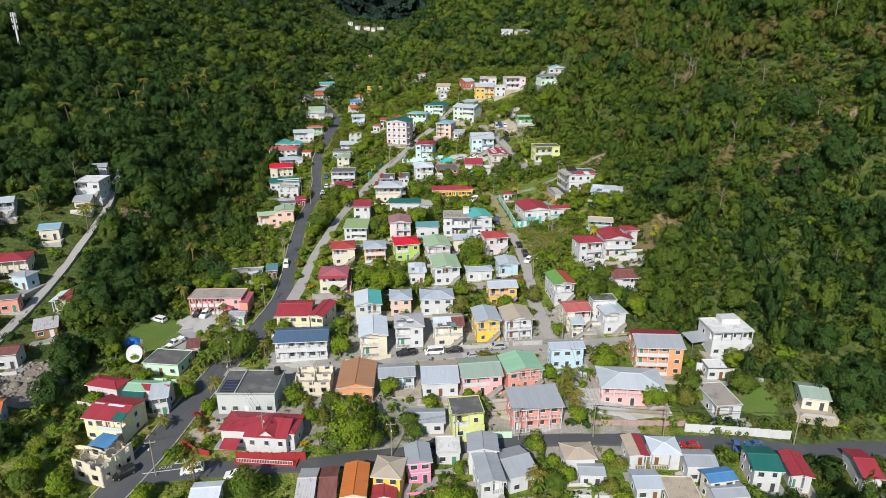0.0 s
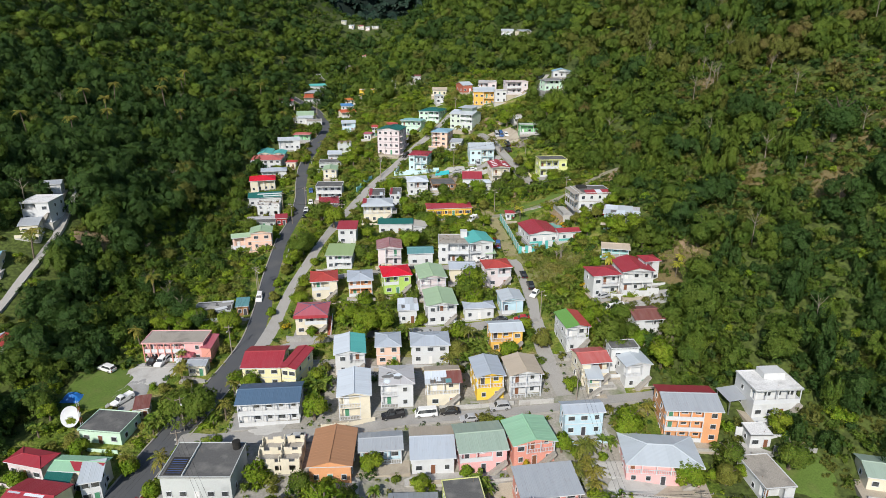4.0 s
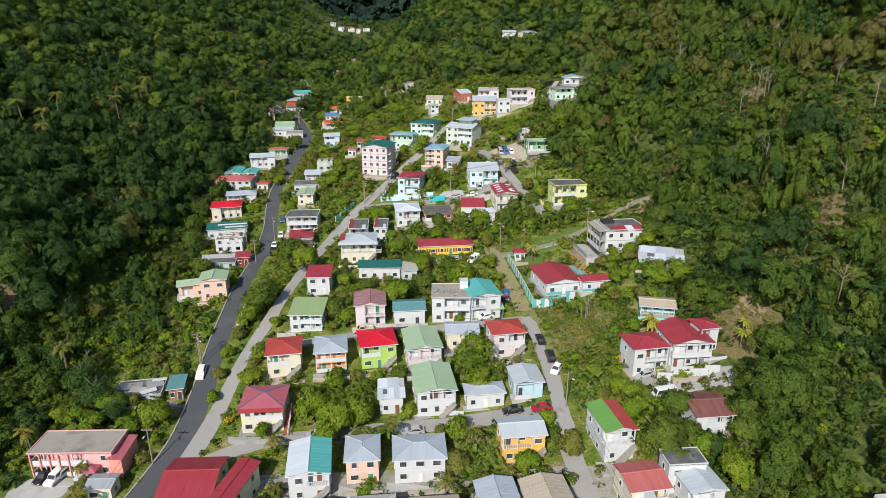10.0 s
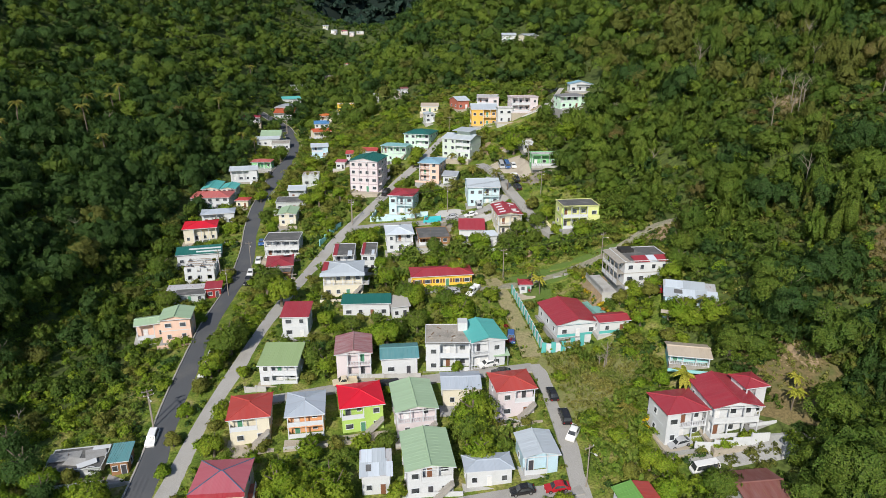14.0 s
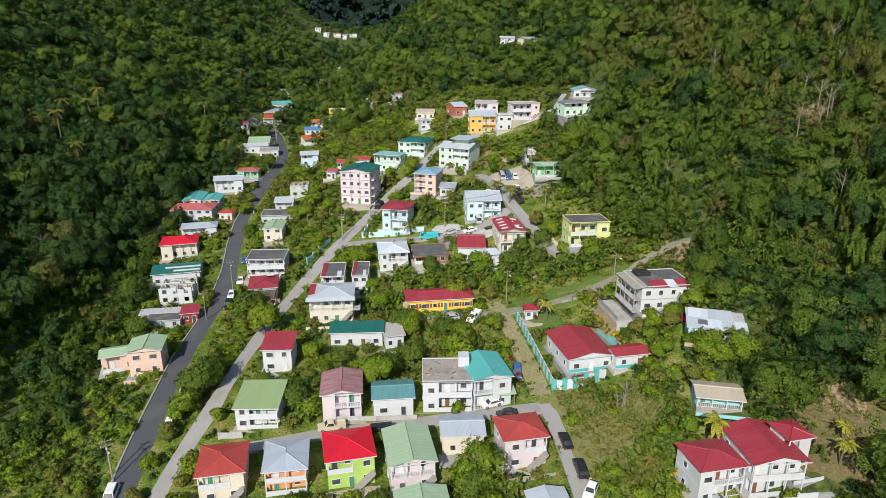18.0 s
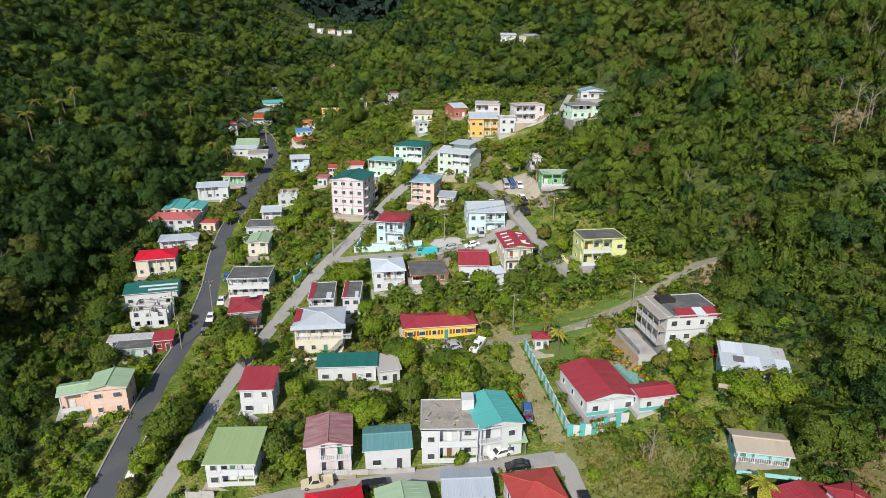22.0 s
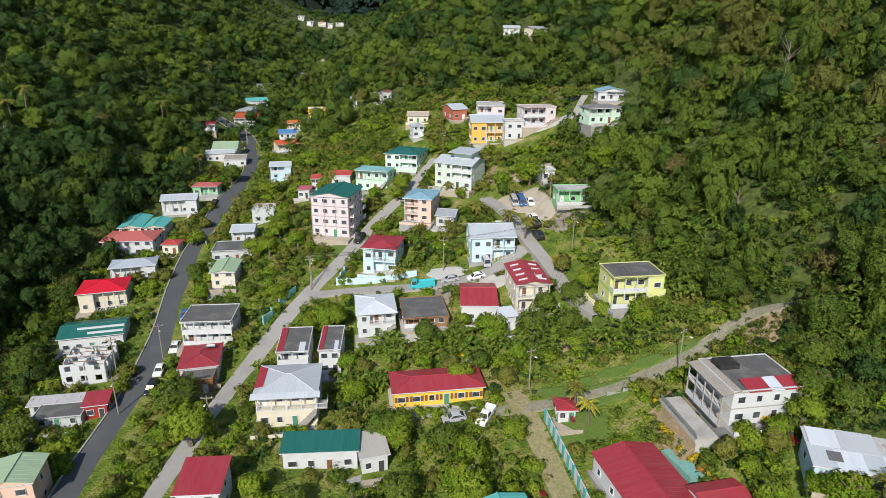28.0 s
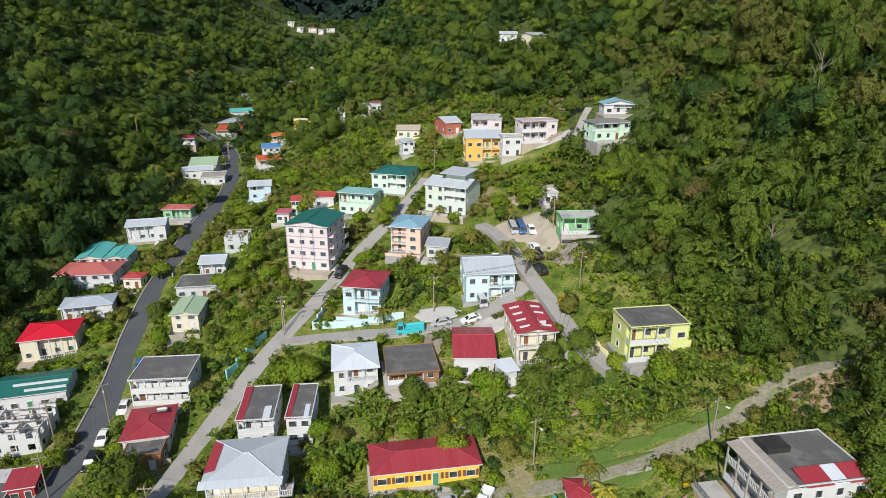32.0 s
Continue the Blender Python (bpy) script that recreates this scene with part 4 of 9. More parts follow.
            if x > -12 or y < 200:
                add_window(ob, -hx - 0.01, py, wz + 0.1, -90, 0.85, 1.0)
    if veranda and front_in > 1:
        trim = TRIM if wall_key not in ("white",) or rnd.random() < 0.7 else wall
        yf = -d / 2 + over + 0.08
        vw, vc = rb - ra, (ra + rb) / 2
        posts = max(2, int(vw / 2.4) + 1)
        solid = rnd.random() < 0.3 or roof == "flat"
        for k in range(storeys - veranda, storeys):
            z = k * sh
            slab = Shape().box(ra, yf - 0.12, (low if k == 0 else z - 0.18), rb, y0, z + 0.01)
            part("veranda_floor", slab.mesh("veranda_floor", CONCRETE if k == 0 else wall), ob)
            part("railing", railing_mesh(round(vw - 0.1, 1), trim, solid), ob, pose(vc, yf, z))
            part("railing", railing_mesh(round(y0 - yf - 0.1, 1), trim, solid), ob, pose(rb - 0.06 if sd > 0 else ra + 0.06, (y0 + yf) / 2, z, 0, 0, 90))
            if not share:
                part("railing", railing_mesh(round(y0 - yf - 0.1, 1), trim, solid), ob, pose(ra + 0.06 if sd > 0 else rb - 0.06, (y0 + yf) / 2, z, 0, 0, 90))
            for i in range(posts):
                px = ra + 0.12 + (vw - 0.24) * i / (posts - 1)
                part("post", post_mesh(sh - 0.12 if k < storeys - 1 else sh - 0.05, trim), ob, pose(px, yf, z))
        if storeys > 1 and veranda == 1:
            n, run, prof = 12, 3.2, []
            xs0 = hx - 0.3 - run
            for i in range(n):
                prof += [(xs0 + run * i / n, sh * i / n), (xs0 + run * i / n, sh * (i + 1) / n)]
            prof += [(xs0 + run + 0.3, sh), (xs0 + run + 0.3, sh - 0.3), (xs0 + 0.4, low), (xs0, low)]
            q = len(prof)
            vs = [(a, yf - 1.25, b) for a, b in prof] + [(a, yf - 0.2, b) for a, b in prof]
            fs = [tuple(range(q)), tuple(range(2 * q - 1, q - 1, -1))] + [((i + 1) % q, i, q + i, q + (i + 1) % q) for i in range(q)]
            part("stair", mesh_from("stair", vs, fs, (CONCRETE,)), ob, label="outside concrete stair")
    if extra == "solar":
        sp = part("solar_panel", Shape().box(-0.9, -0.6, 0, 0.9, 0.6, 0.08).mesh("solar_panel", GLASS), ob, pose(w * 0.22, d * 0.16, h + rise * 0.6 + (0.9 if roof == "hip" else 0.35), -20, 0, 0), "dark solar water heater panel")
        part("collector_tank", Shape().bar((-0.8, 0.75, 0.25), (0.8, 0.75, 0.25), 0.22, 10).mesh("collector_tank", TRIM), sp)
    if extra == "tank":
        part("roof_panel", Shape().box(-hx + 0.5, -d / 2 + 0.5, h + 0.16, -hx + 3.8, -d / 2 + 5.4, h + 0.2).mesh("roof_panel", DARK), ob, label="black panel on the flat roof")
        part("roof_upstand", Shape().box(-hx + 3.9, -d / 2 + 0.1, h + 0.1, -hx + 4.1, d / 2, h + 0.5).mesh("roof_upstand", wall), ob)
        for i in range(7):
            part("roof_line", Shape().box(-hx + 0.8, -d / 2 + 0.9 + i * 0.62, h + 0.17, -hx + 3.4, -d / 2 + 1.02 + i * 0.62, h + 0.24).mesh("roof_line", SOLAR_BLUE), ob, label="blue solar strip on the flat roof")
        part("water_tank", Shape().bar((hx - 1.2, d / 2 - 1.4, h + 0.16), (hx - 1.2, d / 2 - 1.4, h + 1.7), 0.75, 14).mesh("water_tank", RUBBER), ob, label="black plastic water tank")
    if extra == "redbits":
        for pa, pb, key_ in ((-0.3, 0.02, "crimson"), (0.02, 0.2, "white"), (0.2, 0.5, "crimson")):
            vv = [(w * pa, -d / 2 - 0.35, h + 0.05), (w * pb, -d / 2 - 0.35, h + 0.05), (w * pb, -d / 2 + d * 0.27, h + 0.62), (w * pa, -d / 2 + d * 0.27, h + 0.62)]
            part("roof_strip", roof_slab(vv, [(0, 1, 2, 3)], [slope_uv(vv, (0, 1, 2, 3), 'x')], roof_of(key_)), ob, label=f"{key_} sheet strip on the flat roof")
    if extra == "redends":
        for pa, pb, pc, key_ in ((-0.52, -0.3, 1.0, "crimson"), (0.2, 0.4, 0.35, "white")):
            vv = [(w * pa, -d / 2 - 0.25, h + 0.18), (w * pb, -d / 2 - 0.25, h + 0.18), (w * pb, -d / 2 + d * pc, h + 0.34), (w * pa, -d / 2 + d * pc, h + 0.34)]
            part("roof_strip", roof_slab(vv, [(0, 1, 2, 3)], [slope_uv(vv, (0, 1, 2, 3), 'x')], roof_of(key_)), ob, label=f"{key_} sheet strip on the flat roof")
    if extra == "dormers":
        for k in range(4):
            py = -d / 2 + d * (k + 0.7) / 4.6
            for sg in (-1, 1):
                part("roof_rib", Shape().box(-w * 0.12, -0.13, 0, w * 0.12, 0.13, 0.28).mesh("roof_rib", TRIM), ob, pose(sg * w * 0.26, py, h + rise * 0.48, 0, sg * pitch, 0), label="raised white roof rib")
        dm = part("dormer", Shape().box(-0.6, -0.5, 0, 0.6, 1.2, 0.9).mesh("dormer", TRIM), ob, pose(w * 0.2, -d / 2 + d * 0.25, h + rise * 0.45))
        vv = [(-0.8, -0.6, 0.9), (0.8, -0.6, 0.9), (0.8, 1.3, 1.25), (-0.8, 1.3, 1.25)]
        part("dormer_roof", roof_slab(vv, [(0, 1, 2, 3)], [slope_uv(vv, (0, 1, 2, 3), 'x')], roof_of("crimson")), dm)
    if extra == "penthouse":
        part("penthouse_wall", Shape().box(-w * 0.12, -d * 0.1, h + 0.6, w * 0.32, d * 0.42, h + rise + 1.5).mesh("penthouse_wall", wall), ob, label="small roof-top room")
        vv = [(-w * 0.2, -d * 0.3, h + rise + 1.5), (w * 0.4, -d * 0.3, h + rise + 1.5), (w * 0.4, d * 0.5, h + rise + 1.9), (-w * 0.2, d * 0.5, h + rise + 1.9)]
        part("penthouse_roof", roof_slab(vv, [(0, 1, 2, 3)], [slope_uv(vv, (0, 1, 2, 3), 'x')], roof_of("lightgrey")), ob)
    if extra == "sidebalcony":
        for k in range(storeys):
            for py in (y0 + 1.6, y1 - 1.8):
                bl = part("balcony", Shape().box(hx, py - 1.1, k * sh - 0.1, hx + 1.3, py + 1.1, k * sh + 0.06).mesh("balcony", wall), ob)
                part("railing", railing_mesh(2.2, wall, True), bl, pose(hx + 1.25, py, k * sh, 0, 0, 90))
    if extra == "terrace":
        part("stair_head", Shape().box(hx - 2.4, d / 2 - 3.2, h + 0.1, hx - 0.3, d / 2 - 0.8, h + 2.2).mesh("stair_head", wall), ob, label="small stair head on the flat roof")
        for i in range(13):
            qx, qy = rnd.uniform(-hx + 0.6, hx - 2.6), rnd.uniform(-d / 2 + 0.8, d / 2 - 0.8)
            part("rubble", Shape().bar((qx, qy, h + 0.2), (qx + rnd.uniform(-1, 1), qy + rnd.uniform(-1, 1), h + 0.35), 0.12).mesh("rubble", TIMBER if i % 2 else CONCRETE), ob, label="building rubble left on the roof")
    if storeys > 1 and not far:
        band_mat = {"redbits": CONCRETE, "limebands": wall_of("lime"), "sidebalcony": node_mat("grey_grid_line", (0.36, 0.3, 0.33), 0.8, 0.1)}.get(extra, TRIM)
        zs = [k * sh for k in range(1, storeys)] + ([0.05] if extra in ("limebands", "sidebalcony") else [])
        half_band = 0.2 if extra == "limebands" else 0.09
        for z in zs:
            s = Shape().box(-hx - 0.04, (y0 if front_in > 1 else yfront - 0.04), z - half_band, hx + 0.04, y1 + 0.04, z + half_band)
            part("storey_band", s.mesh("storey_band", band_mat), ob)
        if extra in ("limebands", "sidebalcony"):
            for fx in ((-1, -0.3, 0.3, 1) if extra == "sidebalcony" else (-1, 1)):
                part("pilaster", Shape().box(fx * hx - 0.1, yfront - 0.05, low, fx * hx + 0.1, yfront + 0.12, h).mesh("pilaster", band_mat), ob)
    if extra == "limebands":
        part("stair_wall", mesh_from("stair_wall", [(-1.5, -d / 2 - 1.2, low), (hx, -d / 2 - 1.2, low), (hx, -d / 2 - 1.2, sh + 0.9), (hx - 1.2, -d / 2 - 1.2, sh + 0.9), (-1.5, -d / 2 - 1.2, 0.9),
                                                    (-1.5, -d / 2 - 1.0, low), (hx, -d / 2 - 1.0, low), (hx, -d / 2 - 1.0, sh + 0.9), (hx - 1.2, -d / 2 - 1.0, sh + 0.9), (-1.5, -d / 2 - 1.0, 0.9)],
                                     [(0, 1, 2, 3, 4), (9, 8, 7, 6, 5), (3, 2, 7, 8), (4, 3, 8, 9), (2, 1, 6, 7), (0, 4, 9, 5)], (wall,)), ob, label="sloping wall of an outside stair")
    if extra == "crossgable":
        # a gabled wing in front, a porch roof and a red terrace
        gx_, gw, gy_ = w * 0.14, w * 0.52, -d / 2 - 1.0
        part("wing_wall", mesh_from("wing_wall", [(gx_ - gw / 2, gy_, low), (gx_ + gw / 2, gy_, low), (gx_ + gw / 2, gy_, h), (gx_ + gw * 0.22, gy_, h), (gx_ + gw * 0.02, gy_, h + 1.3), (gx_ - gw * 0.18, gy_, h), (gx_ - gw / 2, gy_, h),
                                                  (gx_ - gw / 2, 0, low), (gx_ + gw / 2, 0, low), (gx_ + gw / 2, 0, h), (gx_ - gw / 2, 0, h)],
                                    [(0, 1, 2, 3, 4, 5, 6), (1, 8, 9, 2), (7, 0, 6, 10)], (wall,)), ob)
        for e0, e1 in ((gx_ - gw * 0.24, gx_ + gw * 0.02), (gx_ + gw * 0.28, gx_ + gw * 0.02)):
            vv = [(e0, gy_ - 0.35, h - 0.25), (e0, 1.0, h + 0.9), (e1, 1.0, h + 1.5), (e1, gy_ - 0.35, h + 1.5)]
            vv = vv if e0 > e1 else [vv[1], vv[0], vv[3], vv[2]]
            part("gable_roof", roof_slab(vv, [(0, 1, 2, 3)], [slope_uv(vv, (0, 1, 2, 3), 'y')], roof_of(roof_key)), ob)
        vv = [(gx_ - gw / 2 - 0.3, gy_ - 0.4, h - 0.1), (gx_ + gw / 2 + 0.3, gy_ - 0.4, h - 0.1), (gx_ + gw / 2 + 0.3, 0, h + 1.35), (gx_ - gw / 2 - 0.3, 0, h + 1.35)]
        part("wing_roof", roof_slab(vv, [(0, 1, 2, 3)], [slope_uv(vv, (0, 1, 2, 3), 'x')], roof_of(roof_key)), ob)
        for q_ in (-0.34, 0.02, 0.36):
            add_window(ob, gx_ + gw * q_, gy_ - 0.01, 1.9, 0, 0.85, 1.0)
        vv = [(-w * 0.42, -d / 2 - 3.0, 1.9), (-w * 0.2, -d / 2 - 3.0, 1.9), (-w * 0.2, -d / 2 - 0.2, 2.5), (-w * 0.42, -d / 2 - 0.2, 2.5)]
        part("porch_roof", roof_slab(vv, [(0, 1, 2, 3)], [slope_uv(vv, (0, 1, 2, 3), 'x')], roof_of(roof_key)), ob, label="small crimson porch roof")
        part("red_terrace", Shape().box(-w * 0.2, -d / 2 - 4.4, low - 0.4, w / 2 + 1.2, -d / 2 - 1.1, 0.05).mesh("red_terrace", wall_of("deepred")), ob, label="red-painted terrace in front of the house")
        part("railing", railing_mesh(round(w * 0.7, 1), TRIM), ob, pose(w * 0.15 + 0.6, -d / 2 - 4.3, 0.05))
        for i in range(5):
            part("planter", Shape().bar((-w * 0.14 + i * w * 0.14, -d / 2 - 1.9, 0.05), (-w * 0.14 + i * w * 0.14, -d / 2 - 1.9, 0.6), (0.3, 0.42), 9).mesh("planter", CONCRETE), ob)
    if extra == "patchroof":
        for x0_, x1_, f0, f1, key_ in ((0.24, 0.5, 0.05, 0.55, "darkgreen"), (-0.1, 0.3, 0.86, 0.99, "white"), (-0.45, -0.2, 0.9, 0.99, "greyblue")):
            run = d / 2
            vv = [(w * a, -d / 2 + run * b, h + 0.07 + run * b * math.tan(radians(pitch))) for a, b in ((x0_, f0), (x1_, f0), (x1_, f1), (x0_, f1))]
            part("roof_patch", roof_slab(vv, [(0, 1, 2, 3)], [slope_uv(vv, (0, 1, 2, 3), 'x')], roof_of(key_), 0.03), ob, label=f"{SAY.get(key_, key_)} sheet patching the roof")
    if extra == "bluecaps":
        vv = [(-w / 2 - 0.02, -d / 2 - 0.12, h - 0.75), (w / 2 + 0.02, -d / 2 - 0.12, h - 0.75), (w / 2 + 0.02, -d / 2 - 0.03, h + 0.06), (-w / 2 - 0.02, -d / 2 - 0.03, h + 0.06)]
        part("eave_skirt", ribbed_slope(vv, 'x', roof_of("crimson"), 0.05), ob, label="deep crimson sheet skirt along the eave")
        part("side_stair", Shape().box(hx + 0.1, -d / 2 - 2.4, low, hx + 1.1, -d / 2 + 1.0, 0.4).box(hx + 0.1, -d / 2 + 1.0, low, hx + 1.1, -d / 2 + 3.0, 1.6).box(hx + 0.1, -d / 2 + 3.0, low, hx + 1.1, -d / 2 + 5.4, 2.8).mesh("side_stair", wall_of("redbrown")), ob, label="red-carpeted outside stair")
        part("railing", railing_mesh(7.6, TRIM), ob, pose(hx + 1.12, -d / 2 + 1.4, 1.7, 0, -18, 90))
    if extra == "redside":
        run = d / 2 if d < w else w / 2
        up = math.tan(radians(pitch))
        vv = [(-w / 2 - 0.05, d / 2 - 0.3, h + 0.1), (-w / 2 - 0.05, -d / 2 + 2.4, h + 0.1), (-w / 2 + 1.5, -d / 2 + 2.4, h + 0.1 + 1.55 * up), (-w / 2 + 1.5, d / 2 - 1.7, h + 0.1 + 1.55 * up)]
        part("roof_strip", roof_slab(vv, [(0, 1, 2, 3)], [slope_uv(vv, (0, 1, 2, 3), 'y')], roof_of("crimson"), 0.04), ob, label="crimson sheets along one side of the roof")
        vv = [(-w / 2 - 0.25, -d / 2 - 0.7, h - 0.25), (w / 2 + 0.25, -d / 2 - 0.7, h - 0.25), (w / 2 + 0.25, -d / 2 + 0.5, h + 0.22), (-w / 2 - 0.25, -d / 2 + 0.5, h + 0.22)]
        part("eave_roof", ribbed_slope(vv, 'x', roof_of(roof_key), 0.05), ob, label="pale sheet eave over the veranda")
        bl = part("balcony", Shape().box(hx, -d / 2 + 0.5, sh - 0.15, hx + 1.7, -d / 2 + 3.2, sh + 0.02).mesh("balcony", CONCRETE), ob, label="small side balcony")
        part("railing", railing_mesh(2.6, TRIM), bl, pose(hx + 1.65, -d / 2 + 1.85, sh, 0, 0, 90))
        part("railing", railing_mesh(1.6, TRIM), bl, pose(hx + 0.85, -d / 2 + 0.55, sh))
    if extra == "shutters":
        brown = DOOR_PAINT[0]
        for i in range(nfront):
            px = -hx + 2 * hx * (i + 0.5) / nfront
            for sg in (-1, 1):
                part("shutter", shared("shutter", lambda: Shape().box(-0.24, -0.05, 0, 0.24, 0, 1.1).mesh("shutter", brown)), ob, pose(px + sg * 0.98, (y0 if front_in > 1 else yfront) - 0.02, 0.9), label="brown timber shutter")
    if extra == "turquoise_trim":
        teal = roof_of("turquoise")
        part("plinth_band", Shape().box(-hx - 0.03, yfront - 0.03, 0.1, hx + 0.03, yfront, 0.75).mesh("plinth_band", teal), ob, label="turquoise painted band")
        part("eave_band", Shape().box(-hx - 0.03, yfront - 0.05, h - 0.45, hx + 0.03, yfront, h - 0.17).mesh("eave_band", teal), ob, label="turquoise painted band")
    if extra == "terraces":
        # stepped white terraces with parapets in front and a set-back upper room
        for k, (x0_, x1_, out_, up) in enumerate(((-0.5, 0.5, 2.6, 0.0), (-0.5, 0.3, 5.4, -1.6))):
            ta, tb = w * x0_, w * x1_
            part("terrace_wall", Shape().box(ta, -d / 2 - out_, low - 2.0, tb, -d / 2 - out_ + 0.25, up + 0.9).box(ta, -d / 2 - out_ + 0.25, low - 2.0, tb, -d / 2 - (0 if not k else 2.6), up).mesh("terrace_wall", wall), ob, label="white terrace with a parapet")
        part("roof_room", Shape().box(-w * 0.1, d * 0.05, h + 0.16, w * 0.36, d * 0.46, h + 1.5).mesh("roof_room", wall), ob, label="low white room on the flat roof")
    if extra == "sheets":
        # overlapping sheets of different age on a low roof
        up = math.tan(radians(min(pitch, 10)))
        for k, (a0, a1, f0, f1, key_) in enumerate(((-0.5, -0.2, 0.0, 0.6, "lightgrey"), (-0.22, 0.12, 0.0, 0.5, "white"), (0.1, 0.34, 0.02, 0.62, "lightgrey"), (0.32, 0.52, -0.03, 0.5, "white"),
                                                    (-0.46, -0.1, 0.52, 1.0, "white"), (-0.12, 0.3, 0.48, 1.02, "lightgrey"), (-0.3, -0.14, 0.18, 0.42, "dark"))):
            vv = [(w * a, -d / 2 + d * b, h + 0.09 + 0.012 * k + d * b * up) for a, b in ((a0, f0), (a1, f0), (a1, f1), (a0, f1))]
            part("roof_sheet", ribbed_slope(vv, 'x', roof_of(key_), 0.03), ob, label=f"{SAY.get(key_, key_)} sheet laid over the roof")
    if extra == "oldsheets":
        # loose weathered sheets over a low flat roof
        for k, (ax_, ay_, lx_, ly_, tz, m_) in enumerate(((-2.4, 0.8, 2.6, 1.5, 6, YARD[1]), (0.4, -1.2, 2.2, 1.1, -12, YARD[0]), (2.8, 0.9, 1.7, 1.6, 18, YARD[1]), (3.4, 2.4, 1.5, 0.5, 4, TRIM), (2.2, -2.1, 1.6, 0.7, 25, TRIM))):
            part("roof_sheet", Shape().box(-lx_, -ly_, 0, lx_, ly_, 0.05).mesh("roof_sheet", m_), ob, pose(ax_, ay_, h + 0.34 + 0.03 * k, 2 * k - 4, 3 - k, tz), "loose weathered sheet on the roof")
    if extra == "patchred":
        run = d / 2
        vv = [(w * a, -d / 2 + run * b, h + 0.07 + run * b * math.tan(radians(pitch))) for a, b in ((0.02, 0.1), (0.5, -0.02), (0.5, 1.0), (-0.2, 1.0))]
        part("roof_patch", roof_slab(vv, [(0, 1, 2, 3)], [slope_uv(vv, (0, 1, 2, 3), 'x')], roof_of("crimson"), 0.03), ob, label="crimson sheets patching the roof")
    if extra == "strips":
        for f0, a0 in ((0.36, -0.22), (0.74, -0.05)):
            yy, zz = -d / 2 + d * (1 - f0) / 2, h + d * (1 - f0) / 2 * math.tan(radians(pitch))
            part("roof_step", Shape().box(w * a0, yy - 0.22, zz - 0.1, w * 0.48, yy + 0.22, zz + 0.3).mesh("roof_step", TRIM), ob, label="white strip along the roof step")
    if extra == "redbits":
        # gallery on the long side over two floors
        for k in range(storeys):
            part("gallery_floor", Shape().box(-hx - 1.7, -d / 2, k * sh - 0.16, -hx, y1, k * sh).mesh("gallery_floor", CONCRETE), ob)
            part("railing", railing_mesh(round(y1 + d / 2 - 0.2, 1), TRIM, k == 0), ob, pose(-hx - 1.62, (y1 - d / 2) / 2, k * sh, 0, 0, 90))
            for i in range(5):
                part("post", post_mesh(sh - 0.1, CONCRETE), ob, pose(-hx - 1.6, -d / 2 + 0.15 + (y1 + d / 2 - 0.3) * i / 4, k * sh))
        vv = [(-hx - 2.0, -d / 2 - 0.4, h - 0.1), (-hx + 1.1, -d / 2 - 0.4, h + 0.36), (-hx + 1.1, y1, h + 0.36), (-hx - 2.0, y1, h - 0.1)]
        part("gallery_roof", roof_slab(vv, [(0, 1, 2, 3)], [slope_uv(vv, (0, 1, 2, 3), 'y')], flat_of("concrete")), ob, label="weathered grey lean-to roof over the gallery")
        part("patio", Shape().box(-hx - 5.4, -d / 2 - 0.6, low - 0.5, -hx - 1.7, y1 + 1.0, -1.5).mesh("patio", YARD[0]), ob, label="concrete patio beside the gallery")
        part("railing", railing_mesh(round(y1 + d / 2 + 1.4, 1), STEEL), ob, pose(-hx - 5.3, (y1 - d / 2) / 2, -1.5, 0, 0, 90))
        bed = [(-hx - 8.2, -d / 2 - 0.9), (-hx - 5.4, -d / 2 - 0.9), (-hx - 5.4, y1 + 0.4), (-hx - 8.2, y1 + 0.4)]
        part("planting_bed", mesh_from("planting_bed", [(a, b, max(ground_at(a, b) + 0.3, -2.1 if k in (1, 2) else -9.0)) for k, (a, b) in enumerate(bed)] + [(a, b, ground_at(a, b) - 0.6) for a, b in bed],
                                       [(0, 1, 2, 3), (0, 4, 5, 1), (1, 5, 6, 2), (2, 6, 7, 3), (3, 7, 4, 0)], (SOIL,)), ob, label="bare brown planting bed below the patio")
        part("roof_hatch", Shape().box(-hx + 1.4, d * 0.12, h + 0.16, -hx + 4.6, d * 0.4, h + 0.95).mesh("roof_hatch", DARK), ob, label="low black box on the flat roof")
    if extra == "parapet":
        for i in range(10):
            part("parapet_post", Shape().box(-hx + 2 * hx * i / 9 - 0.12, -d / 2 - 0.2, h + 0.2, -hx + 2 * hx * i / 9 + 0.12, -d / 2 + 0.04, h + 0.95).mesh("parapet_post", TRIM), ob)
    if extra == "halftorn":
        # front slope: torn white sheets over laths on one half, old maroon sheets on the other
        tg = math.tan(radians(pitch))
        for x0_, x1_, f0, f1, key_, up in ((0.06, 0.52, -0.05, 0.96, "rust", 0.06), (-0.5, -0.2, 0.3, 0.98, "white", 0.09), (-0.3, 0.1, 0.42, 0.99, "white", 0.12), (-0.51, -0.36, -0.02, 0.34, "lightgrey", 0.1),
                                           (-0.2, -0.06, 0.12, 0.46, "white", 0.15), (-0.36, 0.06, 0.0, 0.42, "dark", 0.05), (0.06, 0.22, 0.0, 0.32, "teal", 0.1)):
            vv = [(w * a, -d / 2 + d / 2 * b, h + up + d / 2 * b * tg) for a, b in ((x0_, f0), (x1_, f0), (x1_, f1), (x0_, f1))]
